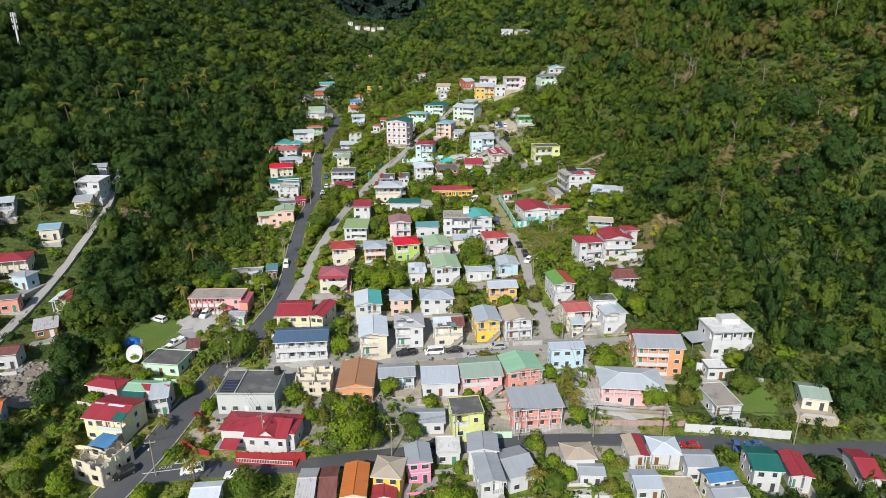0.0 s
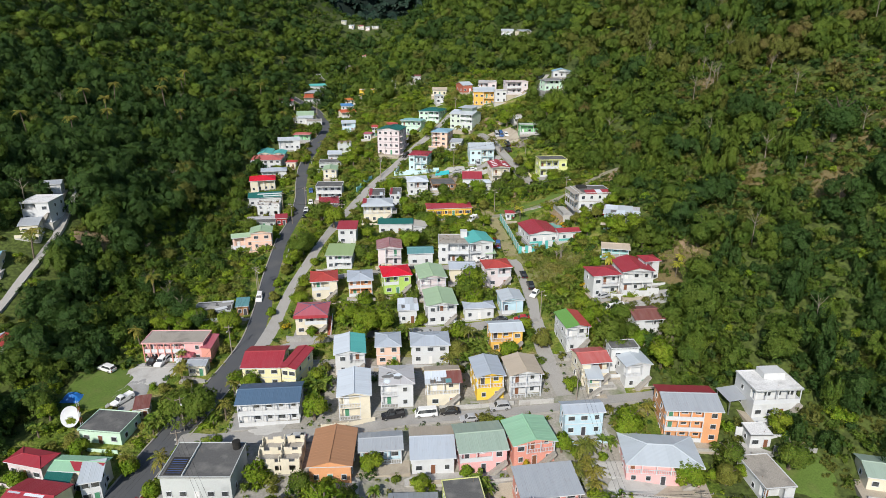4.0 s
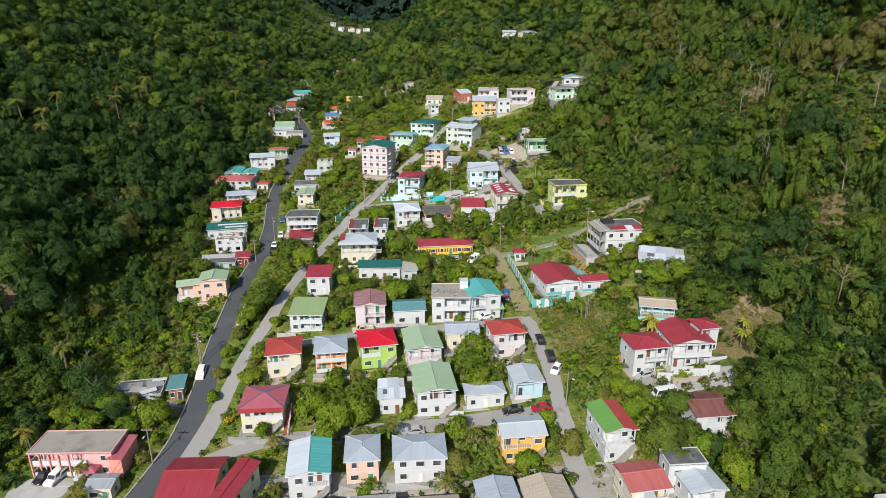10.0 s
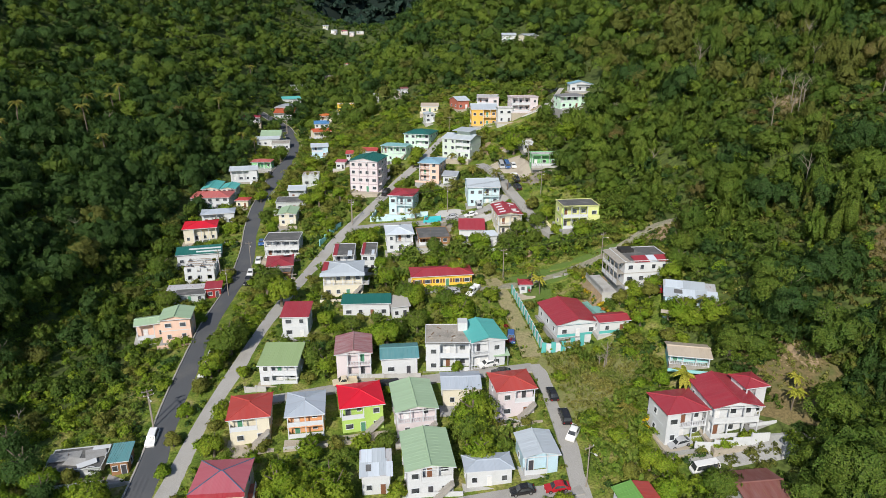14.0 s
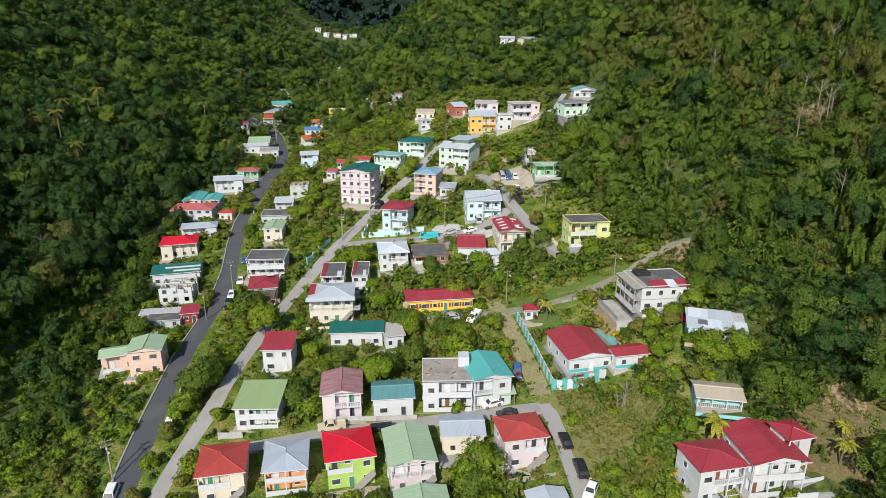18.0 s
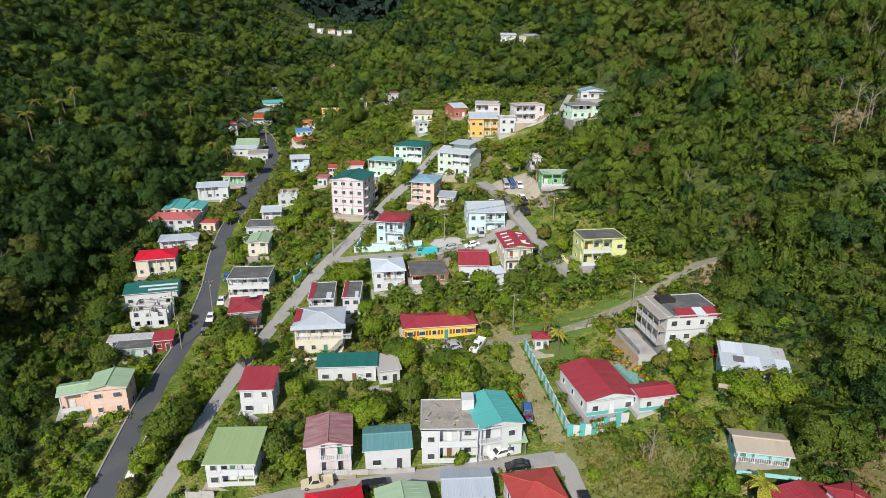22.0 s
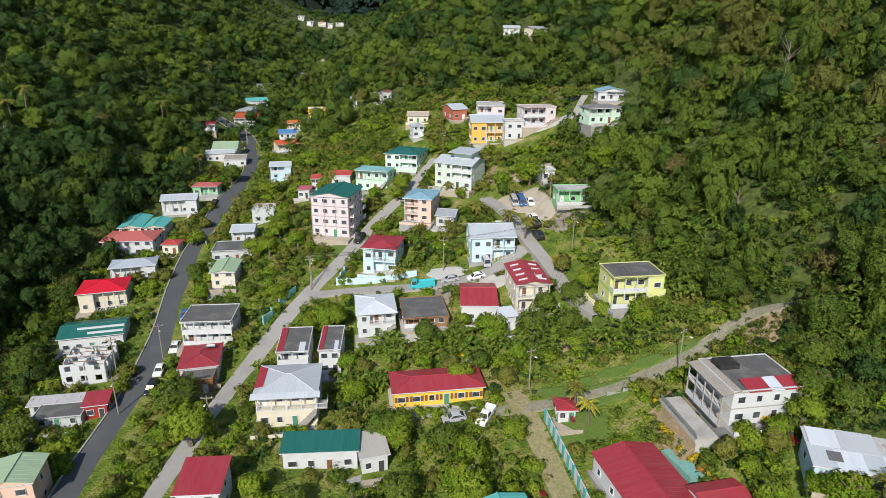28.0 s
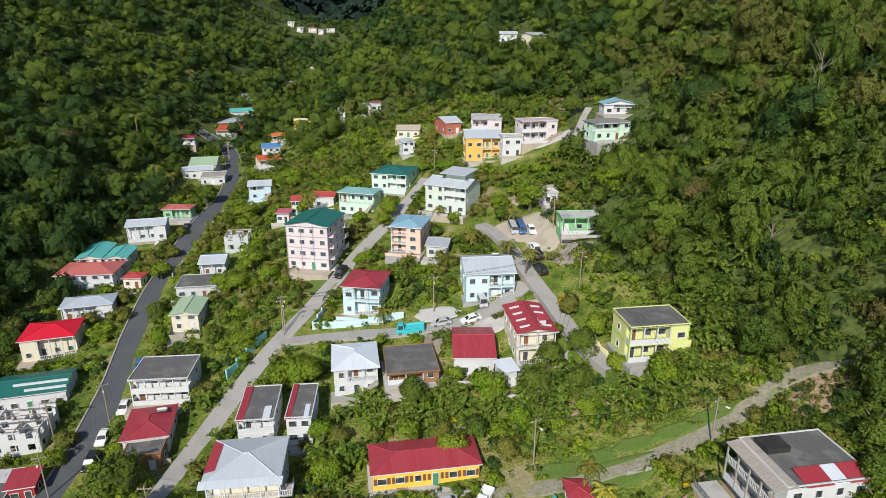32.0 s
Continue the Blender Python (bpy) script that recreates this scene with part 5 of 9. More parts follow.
            part("roof_sheet", ribbed_slope(vv, 'x', roof_of(key_), 0.03), ob, label=f"{SAY.get(key_, key_)} roof sheet, old and loose")
        for i in range(5):
            xx = -w * 0.34 + i * w * 0.09
            part("lath", Shape().bar((xx, -d / 2 + 0.1, h + 0.14), (xx + 0.05, -d * 0.28, h + 0.14 + d * 0.22 * tg), 0.05).mesh("lath", TIMBER), ob)
    if extra == "pinkporch":
        # a lower wing at one end and a small red porch roof over the steps
        red_, rose_ = roof_of("rose"), wall_of("salmon")
        part("wing_wall", Shape().box(hx - 0.3, -d / 2 - 0.6, low - 0.4, hx + 1.9, d / 2 - 0.6, h - 0.9).mesh("wing_wall", rose_), ob, label="pink wing wall")
        vv = [(hx - 0.5, -d / 2 - 0.9, h - 0.75), (hx + 2.2, -d / 2 - 0.9, h - 0.95), (hx + 2.2, d / 2 - 0.4, h - 0.55), (hx - 0.5, d / 2 - 0.4, h - 0.35)]
        part("wing_roof", ribbed_slope(vv, 'x', red_, 0.05), ob, label="faded red roof of the wing")
        cx_, py_, ez = w * 0.24, -d / 2 - 1.2, h * 0.5
        part("porch_roof", mesh_from("porch_roof", [(cx_ - 1.7, py_ - 1.3, ez), (cx_ + 1.7, py_ - 1.3, ez), (cx_ + 1.7, py_ + 1.3, ez), (cx_ - 1.7, py_ + 1.3, ez), (cx_ - 0.5, py_ + 0.2, ez + 0.9), (cx_ + 0.5, py_ + 0.2, ez + 0.9)],
                                     [(0, 1, 5, 4), (1, 2, 5), (2, 3, 4, 5), (3, 0, 4), (3, 2, 1, 0)], (red_,)), ob, label="small red hipped porch roof")
        for sx in (-1.5, 1.5):
            part("porch_post", Shape().bar((cx_ + sx, py_ - 1.1, low - 0.3), (cx_ + sx, py_ - 1.1, ez), 0.1, 8).mesh("porch_post", TRIM), ob)
        part("porch_wall", Shape().box(cx_ - 2.4, py_ - 1.0, low - 0.3, cx_ - 0.2, py_ + 1.1, 1.3).mesh("porch_wall", TRIM), ob, label="white porch wall")
        for i in range(5):
            part("pink_post", Shape().box(-hx + 0.1 + i * w * 0.115, -d / 2 - 0.22, low - 0.3, -hx + 0.32 + i * w * 0.115, -d / 2 - 0.02, h - 0.1).mesh("pink_post", rose_), ob)
    if extra == "holes":
        # dark pieces lie on the roof in place of the shade inside open holes
        for i in range(9):
            qx, qy = rnd.uniform(-w * 0.34, w * 0.34), -d * 0.5 + d * rnd.uniform(0.08, 0.44)
            up = (qy + d / 2) * math.tan(radians(pitch)) if roof == "hip" else 0
            rx_, ry_ = (rnd.uniform(0.6, 1.7), rnd.uniform(0.3, 0.8))
            rim_ = [(rx_ * math.cos(a) * rnd.uniform(0.6, 1.15), ry_ * math.sin(a) * rnd.uniform(0.6, 1.15)) for a in (0.2, 1.1, 2.0, 2.9, 3.9, 4.8, 5.6)]
            torn = mesh_from("torn_sheet", [(a, b, 0.03) for a, b in rim_] + [(a, b, 0.0) for a, b in rim_],
                             [tuple(range(7)), tuple(range(13, 6, -1))] + [(7 + k, 7 + (k + 1) % 7, (k + 1) % 7, k) for k in range(7)], ((roof_of("dark"), roof_of("lightgrey"), roof_of("white"))[(0, 1, 0, 2, 0)[i % 5]],))
            part("torn_sheet", torn, ob, pose(qx, qy, h + 0.08 + up + 0.01 * i, pitch + (rnd.uniform(2, 9) if i % 2 else 0), 0, 0), "torn roof sheet")
    return ob


# ---- the houses of the village, from the lowest street to the valley head ----
house(-65.8, 101.8, -19, 6.8, 7.6, -11.6, 4.8, 2, "ruin", "concrete", "cream", extra="tarp")
house(-68.9, 113.6, -10, 9.2, 8.8, -10.9, 5.5, 2, "gx", "crimson", "paleyellow", 1, extra="patchroof")
house(-76.9, 126.2, -14, 8.6, 4.7, -10.2, 3.4, 1, "hip", "crimson", "pinkwhite")
house(-62.5, 120.8, 16, 4.1, 5.5, -10.6, 4.6, 2, "shed", "lightgrey", "white")
house(-65.9, 123.2, -4, 9.9, 4.6, -10.5, 4.6, 1, "gx", "mint", "cream", extra="patchred")
house(-68.3, 120.3, 13, 4.8, 5.5, -10.6, 4.2, 1, "shed", "darkgreen", "cream")
house(-42.7, 122.7, -0, 12.5, 9.5, -9.7, 5.0, 1, "flat", "dark", "grey", extra="tank")
house(-37.0, 109.9, -5, 15.9, 6.9, -10.3, 4.0, 1, "hip", "crimson", "white", extra="crossgable")
house(-35.3, 142.2, 5, 13.4, 8.3, -8.4, 5.6, 2, "gx", "blue", "white", 2)
house(-29.8, 127.5, 3, 8.0, 7.0, -9.0, 4.0, 2, "ruin", "concrete", "cream")
house(-19.8, 127.8, 2, 8.5, 11.8, -9.6, 4.0, 1, "gy", "brown", "orange")
house(-10.9, 130.1, 6, 8.8, 6.2, -9.5, 3.5, 1, "gx", "grey", "lightblue", 1)
house(-0.9, 130.7, 4, 8.9, 10.5, -10.3, 3.6, 1, "gx", "greyblue", "white", second="beige")
house(8.5, 130.7, 8, 9.9, 9.6, -10.4, 5.0, 2, "gx", "sage", "pink", 1)
house(18.4, 132.3, 11, 9.2, 8.7, -10.1, 5.0, 2, "gy", "mint", "salmon", 1)
house(4.9, 116.8, 8, 6.6, 6.3, -12.9, 6.0, 2, "flat", "dark", "limeyellow", 1, extra="limebands")
house(-4.0, 116.7, 2, 9.0, 5.6, -12.3, 3.0, 1, "gx", "grey", "white")
house(20.0, 119.1, 8, 11.5, 7.7, -12.7, 6.0, 2, "shed", "grey", "salmon", 2)
house(30.1, 138.0, 5, 8.8, 4.7, -9.0, 5.6, 2, "gx", "greyblue", "lightblue")
house(-4.9, 103.4, 8, 5.2, 6.3, -13.9, 5.0, 2, "gy", "grey", "hotpink")
house(8.6, 99.7, 8, 5.1, 9.6, -15.0, 6.0, 2, "gy", "grey", "white", 1)
house(7.9, 106.1, -0, 6.3, 5.9, -14.3, 6.0, 2, "gy", "grey", "white")
house(14.1, 103.3, 20, 6.3, 8.8, -14.8, 4.0, 1, "gx", "grey", "white")
house(-16.3, 96.3, 2, 4.9, 9.4, -13.3, 4.0, 1, "gy", "orange", "cream")
house(-24.9, 95.0, 3, 3.5, 8.2, -12.5, 3.5, 1, "gx", "patch", "white")
house(-21.1, 95.6, 4, 3.4, 8.7, -12.8, 3.5, 1, "gx", "rust", "white")
house(-10.2, 98.9, -7, 5.9, 6.3, -13.6, 5.0, 2, "hip", "beige", "yellow")
house(-10.9, 95.2, 2, 4.7, 4.6, -13.8, 3.0, 1, "gy", "crimson", "white")
house(1.0, 108.6, 2, 4.6, 5.0, -13.8, 3.0, 1, "flat", "white", "white")
house(-42.7, 92.9, 6, 5.4, 4.5, -12.3, 3.5, 1, "gx", "white", "white")
house(53.6, 142.2, -3, 12.1, 10.2, -11.8, 7.8, 3, "gx", "grey", "orange", 3, second="crimson")
house(72.9, 146.6, 4, 10.4, 8.0, -9.0, 6.6, 2, "flat", "white", "white", 1, extra="terraces")
house(65.8, 147.1, 14, 5.5, 4.7, -9.2, 3.0, 1, "canopy", "grey", "grey")
house(43.8, 129.4, -5, 14.8, 10.0, -12.2, 4.6, 2, "hip", "lightgrey", "pink", 1)
house(63.7, 126.2, 6, 5.9, 9.4, -13.6, 3.5, 1, "flat", "concrete", "white", 1)
house(66.9, 137.3, 0, 4.3, 4.0, -11.5, 3.0, 1, "flat", "white", "white")
house(84.9, 125.9, -13, 6.3, 7.3, -11.9, 3.0, 1, "gx", "sage", "cream")
house(39.2, 108.3, -0, 4.2, 7.0, -14.3, 3.6, 1, "gy", "beige", "white", 1, second="crimson")
house(44.9, 107.9, -3, 6.3, 6.0, -14.4, 4.0, 1, "hip", "white", "white", 1)
house(50.8, 104.4, -2, 6.3, 5.6, -14.8, 4.0, 1, "gx", "grey", "white")
house(52.4, 98.7, 10, 5.9, 4.0, -15.2, 5.0, 2, "gx", "bluebright", "cream")
house(53.1, 96.0, 5, 6.8, 4.1, -15.5, 4.0, 1, "gx", "grey", "white")
house(63.1, 103.9, -5, 5.9, 7.9, -15.5, 5.0, 2, "gx", "darkgreen", "white")
house(70.6, 104.7, -8, 4.4, 8.0, -16.4, 4.0, 1, "gy", "crimson", "white", 1)
house(85.9, 107.2, -6, 4.3, 9.6, -18.3, 4.0, 1, "gx", "crimson", "white")
house(27.1, 106.1, 3, 6.6, 5.6, -14.4, 4.0, 1, "hip", "beige", "white")
house(29.0, 102.2, -3, 5.3, 4.0, -14.7, 3.0, 1, "gx", "grey", "white")
house(39.0, 99.8, 2, 5.5, 5.7, -15.1, 3.0, 1, "gx", "greyblue", "grey")
house(44.9, 97.2, -3, 5.8, 6.7, -15.4, 3.0, 1, "flat", "beige", "cream")
house(-20.8, 160.1, 8, 7.6, 9.7, -6.3, 5.6, 2, "gy", "white", "white", 1, second="turquoise")
house(-17.8, 144.8, 7, 7.4, 11.0, -7.8, 6.0, 2, "gy", "white", "cream", 2)
house(-8.8, 147.0, 5, 7.8, 8.1, -7.2, 6.0, 2, "hip", "patch", "white", 2, extra="holes")
house(-11.9, 162.7, 5, 6.4, 7.6, -5.8, 5.0, 2, "hip", "greyblue", "peach")
house(-1.8, 162.5, 4, 9.6, 7.4, -5.5, 5.0, 2, "hip", "greyblue", "white")
house(1.2, 147.0, 5, 7.9, 7.4, -7.1, 6.0, 2, "gx", "beige", "cream", 1, extra="halftorn")
house(11.2, 149.9, 8, 6.8, 9.0, -6.8, 6.0, 2, "gy", "greyblue", "yellow", 1)
house(19.1, 150.4, 8, 7.8, 8.6, -6.8, 6.0, 2, "gy", "beige", "white", 2)
house(16.7, 166.3, 6, 8.6, 6.4, -4.6, 5.6, 2, "gx", "lightgrey", "ochre", 1)
house(33.4, 167.3, 10, 6.4, 9.5, -4.2, 6.6, 2, "gy", "green", "white", 1, second="red")
house(35.5, 154.7, 9, 7.4, 7.3, -6.7, 6.0, 2, "gx", "salmon", "cream", 1)
house(35.1, 150.2, 1, 3.7, 5.2, -7.3, 4.6, 2, "shed", "lightgrey", "cream", 1)
house(45.3, 155.3, 10, 6.7, 7.5, -7.6, 6.0, 2, "gy", "lightgrey", "white", 1)
house(43.8, 158.7, 4, 6.5, 4.0, -6.1, 6.0, 2, "flat", "dark", "white")
house(52.5, 171.3, 6, 8.0, 8.2, -2.8, 5.0, 2, "gx", "rust", "white", 1)
house(45.4, 187.6, 10, 8.4, 7.4, 0.9, 6.4, 2, "hip", "crimson", "white", 2)
house(53.9, 188.6, 4, 9.2, 10.4, 2.2, 6.4, 2, "gy", "crimson", "white", 2)
house(58.6, 189.7, 11, 4.8, 5.2, 4.2, 6.0, 1, "hip", "crimson", "white", 1)
house(52.9, 203.2, -12, 8.4, 6.1, 7.0, 2.1, 1, "gx", "beige", "tealw", 1, extra="stilts")
house(58.3, 218.6, -18, 11.0, 7.7, 12.2, 3.0, 1, "shed", "patch", "lightblue", 1, extra="sheets")
house(32.9, 223.8, 11, 10.4, 13.0, 4.9, 3.3, 1, "gy", "crimson", "white", extra="turquoise_trim")
house(41.6, 219.0, 10, 7.6, 4.7, 6.0, 3.0, 1, "gx", "crimson", "white", extra="turquoise_trim")
house(51.9, 234.3, 7, 11.4, 9.5, 12.8, 5.6, 2, "flat", "dark", "white", extra="redbits")
house(16.3, 212.7, 8, 3.6, 3.0, 0.8, 2.9, 1, "canopy", "palegreen", "white")
house(-32.8, 177.0, 4, 8.8, 8.5, -4.9, 5.6, 2, "hip", "rose", "cream", 1, extra="bluecaps")
house(-32.4, 193.2, 10, 7.9, 8.4, -2.2, 5.6, 2, "hip", "red", "cream", 1)
house(-22.3, 194.3, 8, 7.4, 8.4, -1.8, 5.0, 2, "hip", "greyblue", "orange", 2)
house(-12.2, 196.1, 12, 8.5, 8.6, -1.7, 5.6, 2, "hip", "brightred", "lime", 1)
house(-2.1, 196.0, 10, 8.2, 10.6, -1.9, 5.6, 2, "gy", "palegreen", "pinkwhite", 1)
house(0.6, 182.0, 8, 8.5, 11.1, -3.7, 5.6, 2, "gy", "palegreen", "white", 1)
house(11.0, 180.4, 6, 8.5, 4.6, -3.1, 3.4, 1, "hip", "greyblue", "white")
house(19.8, 183.5, 7, 6.6, 7.2, -2.3, 4.0, 1, "gy", "lightgrey", "lightblue", 1)
house(17.1, 198.6, 10, 8.2, 7.5, -0.8, 6.0, 2, "hip", "red", "pinkwhite", 1)
house(7.2, 202.0, 2, 8.1, 6.7, -0.7, 4.0, 1, "gx", "greyblue", "cream")
house(-8.0, 180.2, 5, 5.5, 6.1, -3.8, 3.9, 1, "shed", "patch", "white", extra="sheets")
house(-29.9, 208.8, 0, 8.4, 8.6, 0.8, 4.6, 2, "shed", "sagegreen", "white", 2)
house(-15.1, 210.9, 6, 7.9, 8.6, 0.9, 6.0, 2, "gy", "maroonstripe", "pinkwhite", 2)
house(-5.6, 212.1, 5, 8.3, 7.0, 0.6, 4.0, 1, "gx", "teal", "white")
house(4.9, 214.4, 0, 9.3, 8.6, 0.7, 6.6, 2, "flat", "concrete", "white", 2, extra="terrace")
house(12.5, 215.6, 13, 8.3, 10.2, 0.9, 6.6, 2, "gy", "turquoise", "white", 2)
house(-29.8, 224.8, 2, 6.6, 7.2, 3.1, 5.3, 2, "shed", "crimson", "white")
house(-60.3, 231.1, 11, 7.5, 7.1, -1.0, 6.0, 2, "gy", "palegreen", "peach")
house(-67.1, 232.6, 19, 8.3, 5.1, -1.4, 4.0, 1, "gx", "palegreen", "peach", 1)
house(-54.3, 186.9, 11, 3.7, 5.1, -5.1, 3.0, 1, "shed", "teal", "wood")
house(-64.8, 167.1, 1, 14.7, 6.5, -7.6, 5.0, 2, "flat", "concrete", "pink", 2, extra="pinkporch")
house(-57.1, 159.5, 1, 4.9, 4.0, -8.1, 3.0, 1, "gx", "grey", "cream")
house(-40.1, 157.1, 2, 9.4, 10.6, -7.6, 5.2, 2, "gx", "crimson", "paleyellow")
house(-32.4, 155.5, -12, 4.2, 10.5, -7.3, 5.6, 2, "gy", "crimson", "paleyellow")
house(-68.0, 138.0, -7, 9.0, 7.0, -10.0, 3.0, 1, "flat", "dark", "mint")
house(-64.0, 144.4, 16, 3.4, 5.0, -9.5, 2.8, 1, "shed", "rust", "cream")
house(-21.9, 247.0, 4, 10.9, 10.1, 4.3, 6.4, 2, "hip", "lightgrey", "cream", 1, extra="redside")
house(-14.7, 234.2, 2, 12.2, 4.7, 3.2, 3.7, 1, "shed", "darkgreen", "white")
house(-6.8, 234.3, 14, 4.9, 6.1, 3.1, 3.2, 1, "shed", "concrete", "white")
house(-23.7, 262.4, 4, 5.8, 10.0, 5.2, 5.0, 2, "flat", "dark", "white", 1, extra="redends")
house(-16.5, 262.3, 2, 4.0, 9.9, 5.5, 5.0, 2, "flat", "dark", "white", extra="redends")
house(-42.3, 262.2, 11, 7.7, 9.5, 3.7, 3.4, 1, "hip", "crimson", "pinkwhite", extra="solar")
house(-41.0, 256.7, 7, 5.6, 4.3, 3.0, 3.2, 1, "flat", "dark", "wood")
house(-44.0, 275.0, 3, 10.2, 8.3, 4.9, 5.2, 2, "flat", "dark", "white", 2)
house(-77.4, 297.7, 14, 11.2, 9.5, 2.4, 5.0, 1, "hip", "brightred", "cream", 1)
house(-71.8, 280.0, 13, 13.6, 8.9, 0.9, 3.6, 1, "gx", "darkgreen", "white", extra="strips")
house(-66.9, 267.3, 8, 8.2, 8.2, 0.2, 4.8, 2, "ruin", "concrete", "white", extra="beams")
house(-59.0, 253.6, 12, 4.6, 4.6, 0.0, 3.0, 1, "shed", "crimson", "deepred")
house(-66.6, 255.4, 8, 11.5, 3.0, -0.6, 2.4, 1, "shed", "patch", "grey")
house(-64.8, 251.6, 8, 8.0, 4.4, -0.4, 2.2, 1, "flat", "dark", "grey")
house(-47.5, 299.2, 4, 6.4, 9.2, 7.6, 4.2, 2, "gy", "palegreen", "cream")
house(-75.7, 311.2, 14, 11.8, 6.9, 4.1, 4.2, 1, "hip", "greyblue", "white", 1)
house(-82.9, 328.0, 4, 14.8, 10.3, 5.7, 4.6, 2, "hip", "salmon", "white")
house(-85.9, 338.0, 7, 7.0, 13.1, 7.0, 4.6, 2, "gy", "turquoise", "cream", 1)
house(-78.9, 337.2, 5, 6.4, 9.8, 6.8, 4.6, 2, "gy", "turquoise", "cream", 1)
house(-70.6, 325.3, -1, 5.3, 4.8, 6.2, 3.0, 1, "hip", "red", "cream")
house(-78.0, 354.6, 12, 11.5, 8.4, 9.9, 5.0, 1, "gx", "lightgrey", "white", 1, extra="stilts")
house(-74.5, 371.1, 1, 9.2, 6.4, 11.8, 3.2, 1, "hip", "salmon", "green", 1)
house(-49.6, 325.3, 5, 6.9, 8.0, 9.5, 4.0, 1, "gx", "lightgrey", "white", 1, second="teal")
house(-49.9, 315.1, 6, 10.3, 7.9, 8.4, 3.0, 1, "flat", "dark", "grey")
house(-46.9, 338.9, 5, 6.3, 6.1, 11.5, 5.0, 2, "ruin", "dark", "grey", extra="beams")
house(-51.2, 385.3, 10, 8.2, 7.9, 14.3, 5.0, 2, "gx", "lightgrey", "lightblue", 1)
house(-85.6, 435.2, 9, 11.0, 16.0, 13.2, 4.0, 1, "gx", "palegreen", "cream", second="teal", far=True)
house(-84.6, 422.4, 14, 12.1, 7.3, 13.3, 3.6, 1, "gx", "lightgrey", "white", far=True)
house(-76.2, 414.9, 11, 8.7, 10.1, 13.0, 3.0, 1, "flat", "concrete", "white")
house(-105.6, 469.2, 12, 10.7, 9.0, 18.9, 3.2, 1, "hip", "crimson", "white", 1, far=True)
house(-93.4, 503.7, 5, 12.7, 16.0, 17.0, 4.0, 1, "shed", "orangered", "white", 1, far=True)
house(-94.8, 514.9, -2, 11.9, 16.0, 19.1, 4.2, 1, "hip", "grey", "white", 1, far=True)
house(-96.6, 537.4, 22, 13.0, 10.0, 22.5, 3.4, 1, "gx", "turquoise", "white", far=True)
house(-95.4, 565.0, 11, 13.3, 8.0, 28.5, 4.0, 1, "flat", "white", "white", 1, far=True)
house(-65.4, 628.2, -2, 10.0, 10.0, 38.7, 6.0, 2, "hip", "salmon", "pinkwhite", 1, far=True)
house(-79.2, 598.9, 15, 6.7, 6.0, 33.1, 4.0, 1, "flat", "pinkflat", "pinkwhite", far=True)
house(-48.4, 481.2, 11, 15.4, 7.0, 24.2, 4.0, 1, "flat", "white", "yellow", extra="parapet", far=True)
house(-62.0, 472.4, 8, 8.1, 9.0, 17.4, 5.0, 2, "hip", "orange", "cream", 1, far=True)
house(-60.9, 448.9, 11, 8.4, 9.0, 16.1, 5.0, 2, "gx", "bluebright", "white", far=True)
house(-58.2, 430.1, 23, 9.9, 9.0, 16.1, 3.4, 1, "gx", "orangered", "cream", 1, far=True)
house(0.3, 395.8, -1, 8.6, 8.0, 33.4, 3.0, 1, "gx", "beige", "cream")
house(-0.1, 380.3, 12, 4.8, 7.0, 30.6, 4.0, 2, "gy", "lightgrey", "white")
house(14.0, 390.4, 21, 6.5, 10.6, 35.7, 4.0, 1, "gx", "lightgrey", "redbrown")
house(-30.8, 461.5, 12, 3.5, 5.0, 31.7, 3.6, 1, "gx", "grey", "white", far=True)
house(-18.1, 446.6, 28, 3.8, 5.0, 35.5, 3.6, 1, "gx", "grey", "cream", far=True)
house(-14.1, 441.4, 16, 4.4, 5.0, 36.9, 3.6, 1, "gx", "rust", "white", far=True)
house(-93.4, 735.0, -3, 6.0, 6.0, height(-93.4, 735.0) - 0.4, 2.2, 1, "gx", "grey", "grey", far=True)
house(-84.6, 741.0, 8, 7.4, 6.0, height(-84.6, 741.0) - 0.4, 2.2, 1, "hip", "rose", "cream", far=True)
house(-76.5, 737.0, -6, 5.0, 5.0, height(-76.5, 737.0) - 0.4, 2.8, 1, "gx", "grey", "pinkwhite", far=True)
house(-70.0, 748.0, 5, 7.0, 5.0, height(-70.0, 748.0) - 0.4, 2.2, 1, "flat", "lightgreyflat", "grey", far=True)
house(-103.0, 745.5, 3, 6.0, 5.0, height(-103.0, 745.5) - 0.4, 2.2, 1, "gx", "grey", "cream", far=True)
house(-3.2, 356.2, -19, 11.6, 12.6, 24.8, 5.0, 2, "hip", "darkgreen", "mint", 2)
house(-13.2, 345.4, -17, 11.1, 7.0, 20.1, 6.2, 2, "hip", "paleteal", "mint", 1)
house(-24.7, 357.3, -6, 7.0, 7.0, 18.7, 3.6, 1, "gx", "red", "white")
house(-33.4, 356.9, 2, 3.4, 6.0, 16.5, 4.6, 2, "gx", "red", "white")
house(-36.5, 352.1, -8, 4.5, 4.0, 15.3, 3.0, 1, "shed", "rose", "white")
house(-21.5, 317.0, -13, 11.0, 12.5, 15.4, 11.0, 4, "gy", "darkgreen", "pinkwhite", extra="sidebalcony")
house(1.6, 318.1, -15, 8.2, 11.0, 18.7, 6.5, 3, "hip", "lightblue", "peach", 3)
house(8.4, 313.8, -14, 5.7, 7.3, 18.2, 3.0, 1, "gx", "grey", "grey")
house(12.8, 333.8, -29, 12.6, 10.2, 23.9, 7.2, 3, "gx", "lightgrey", "palemint", 2, extra="penthouse")
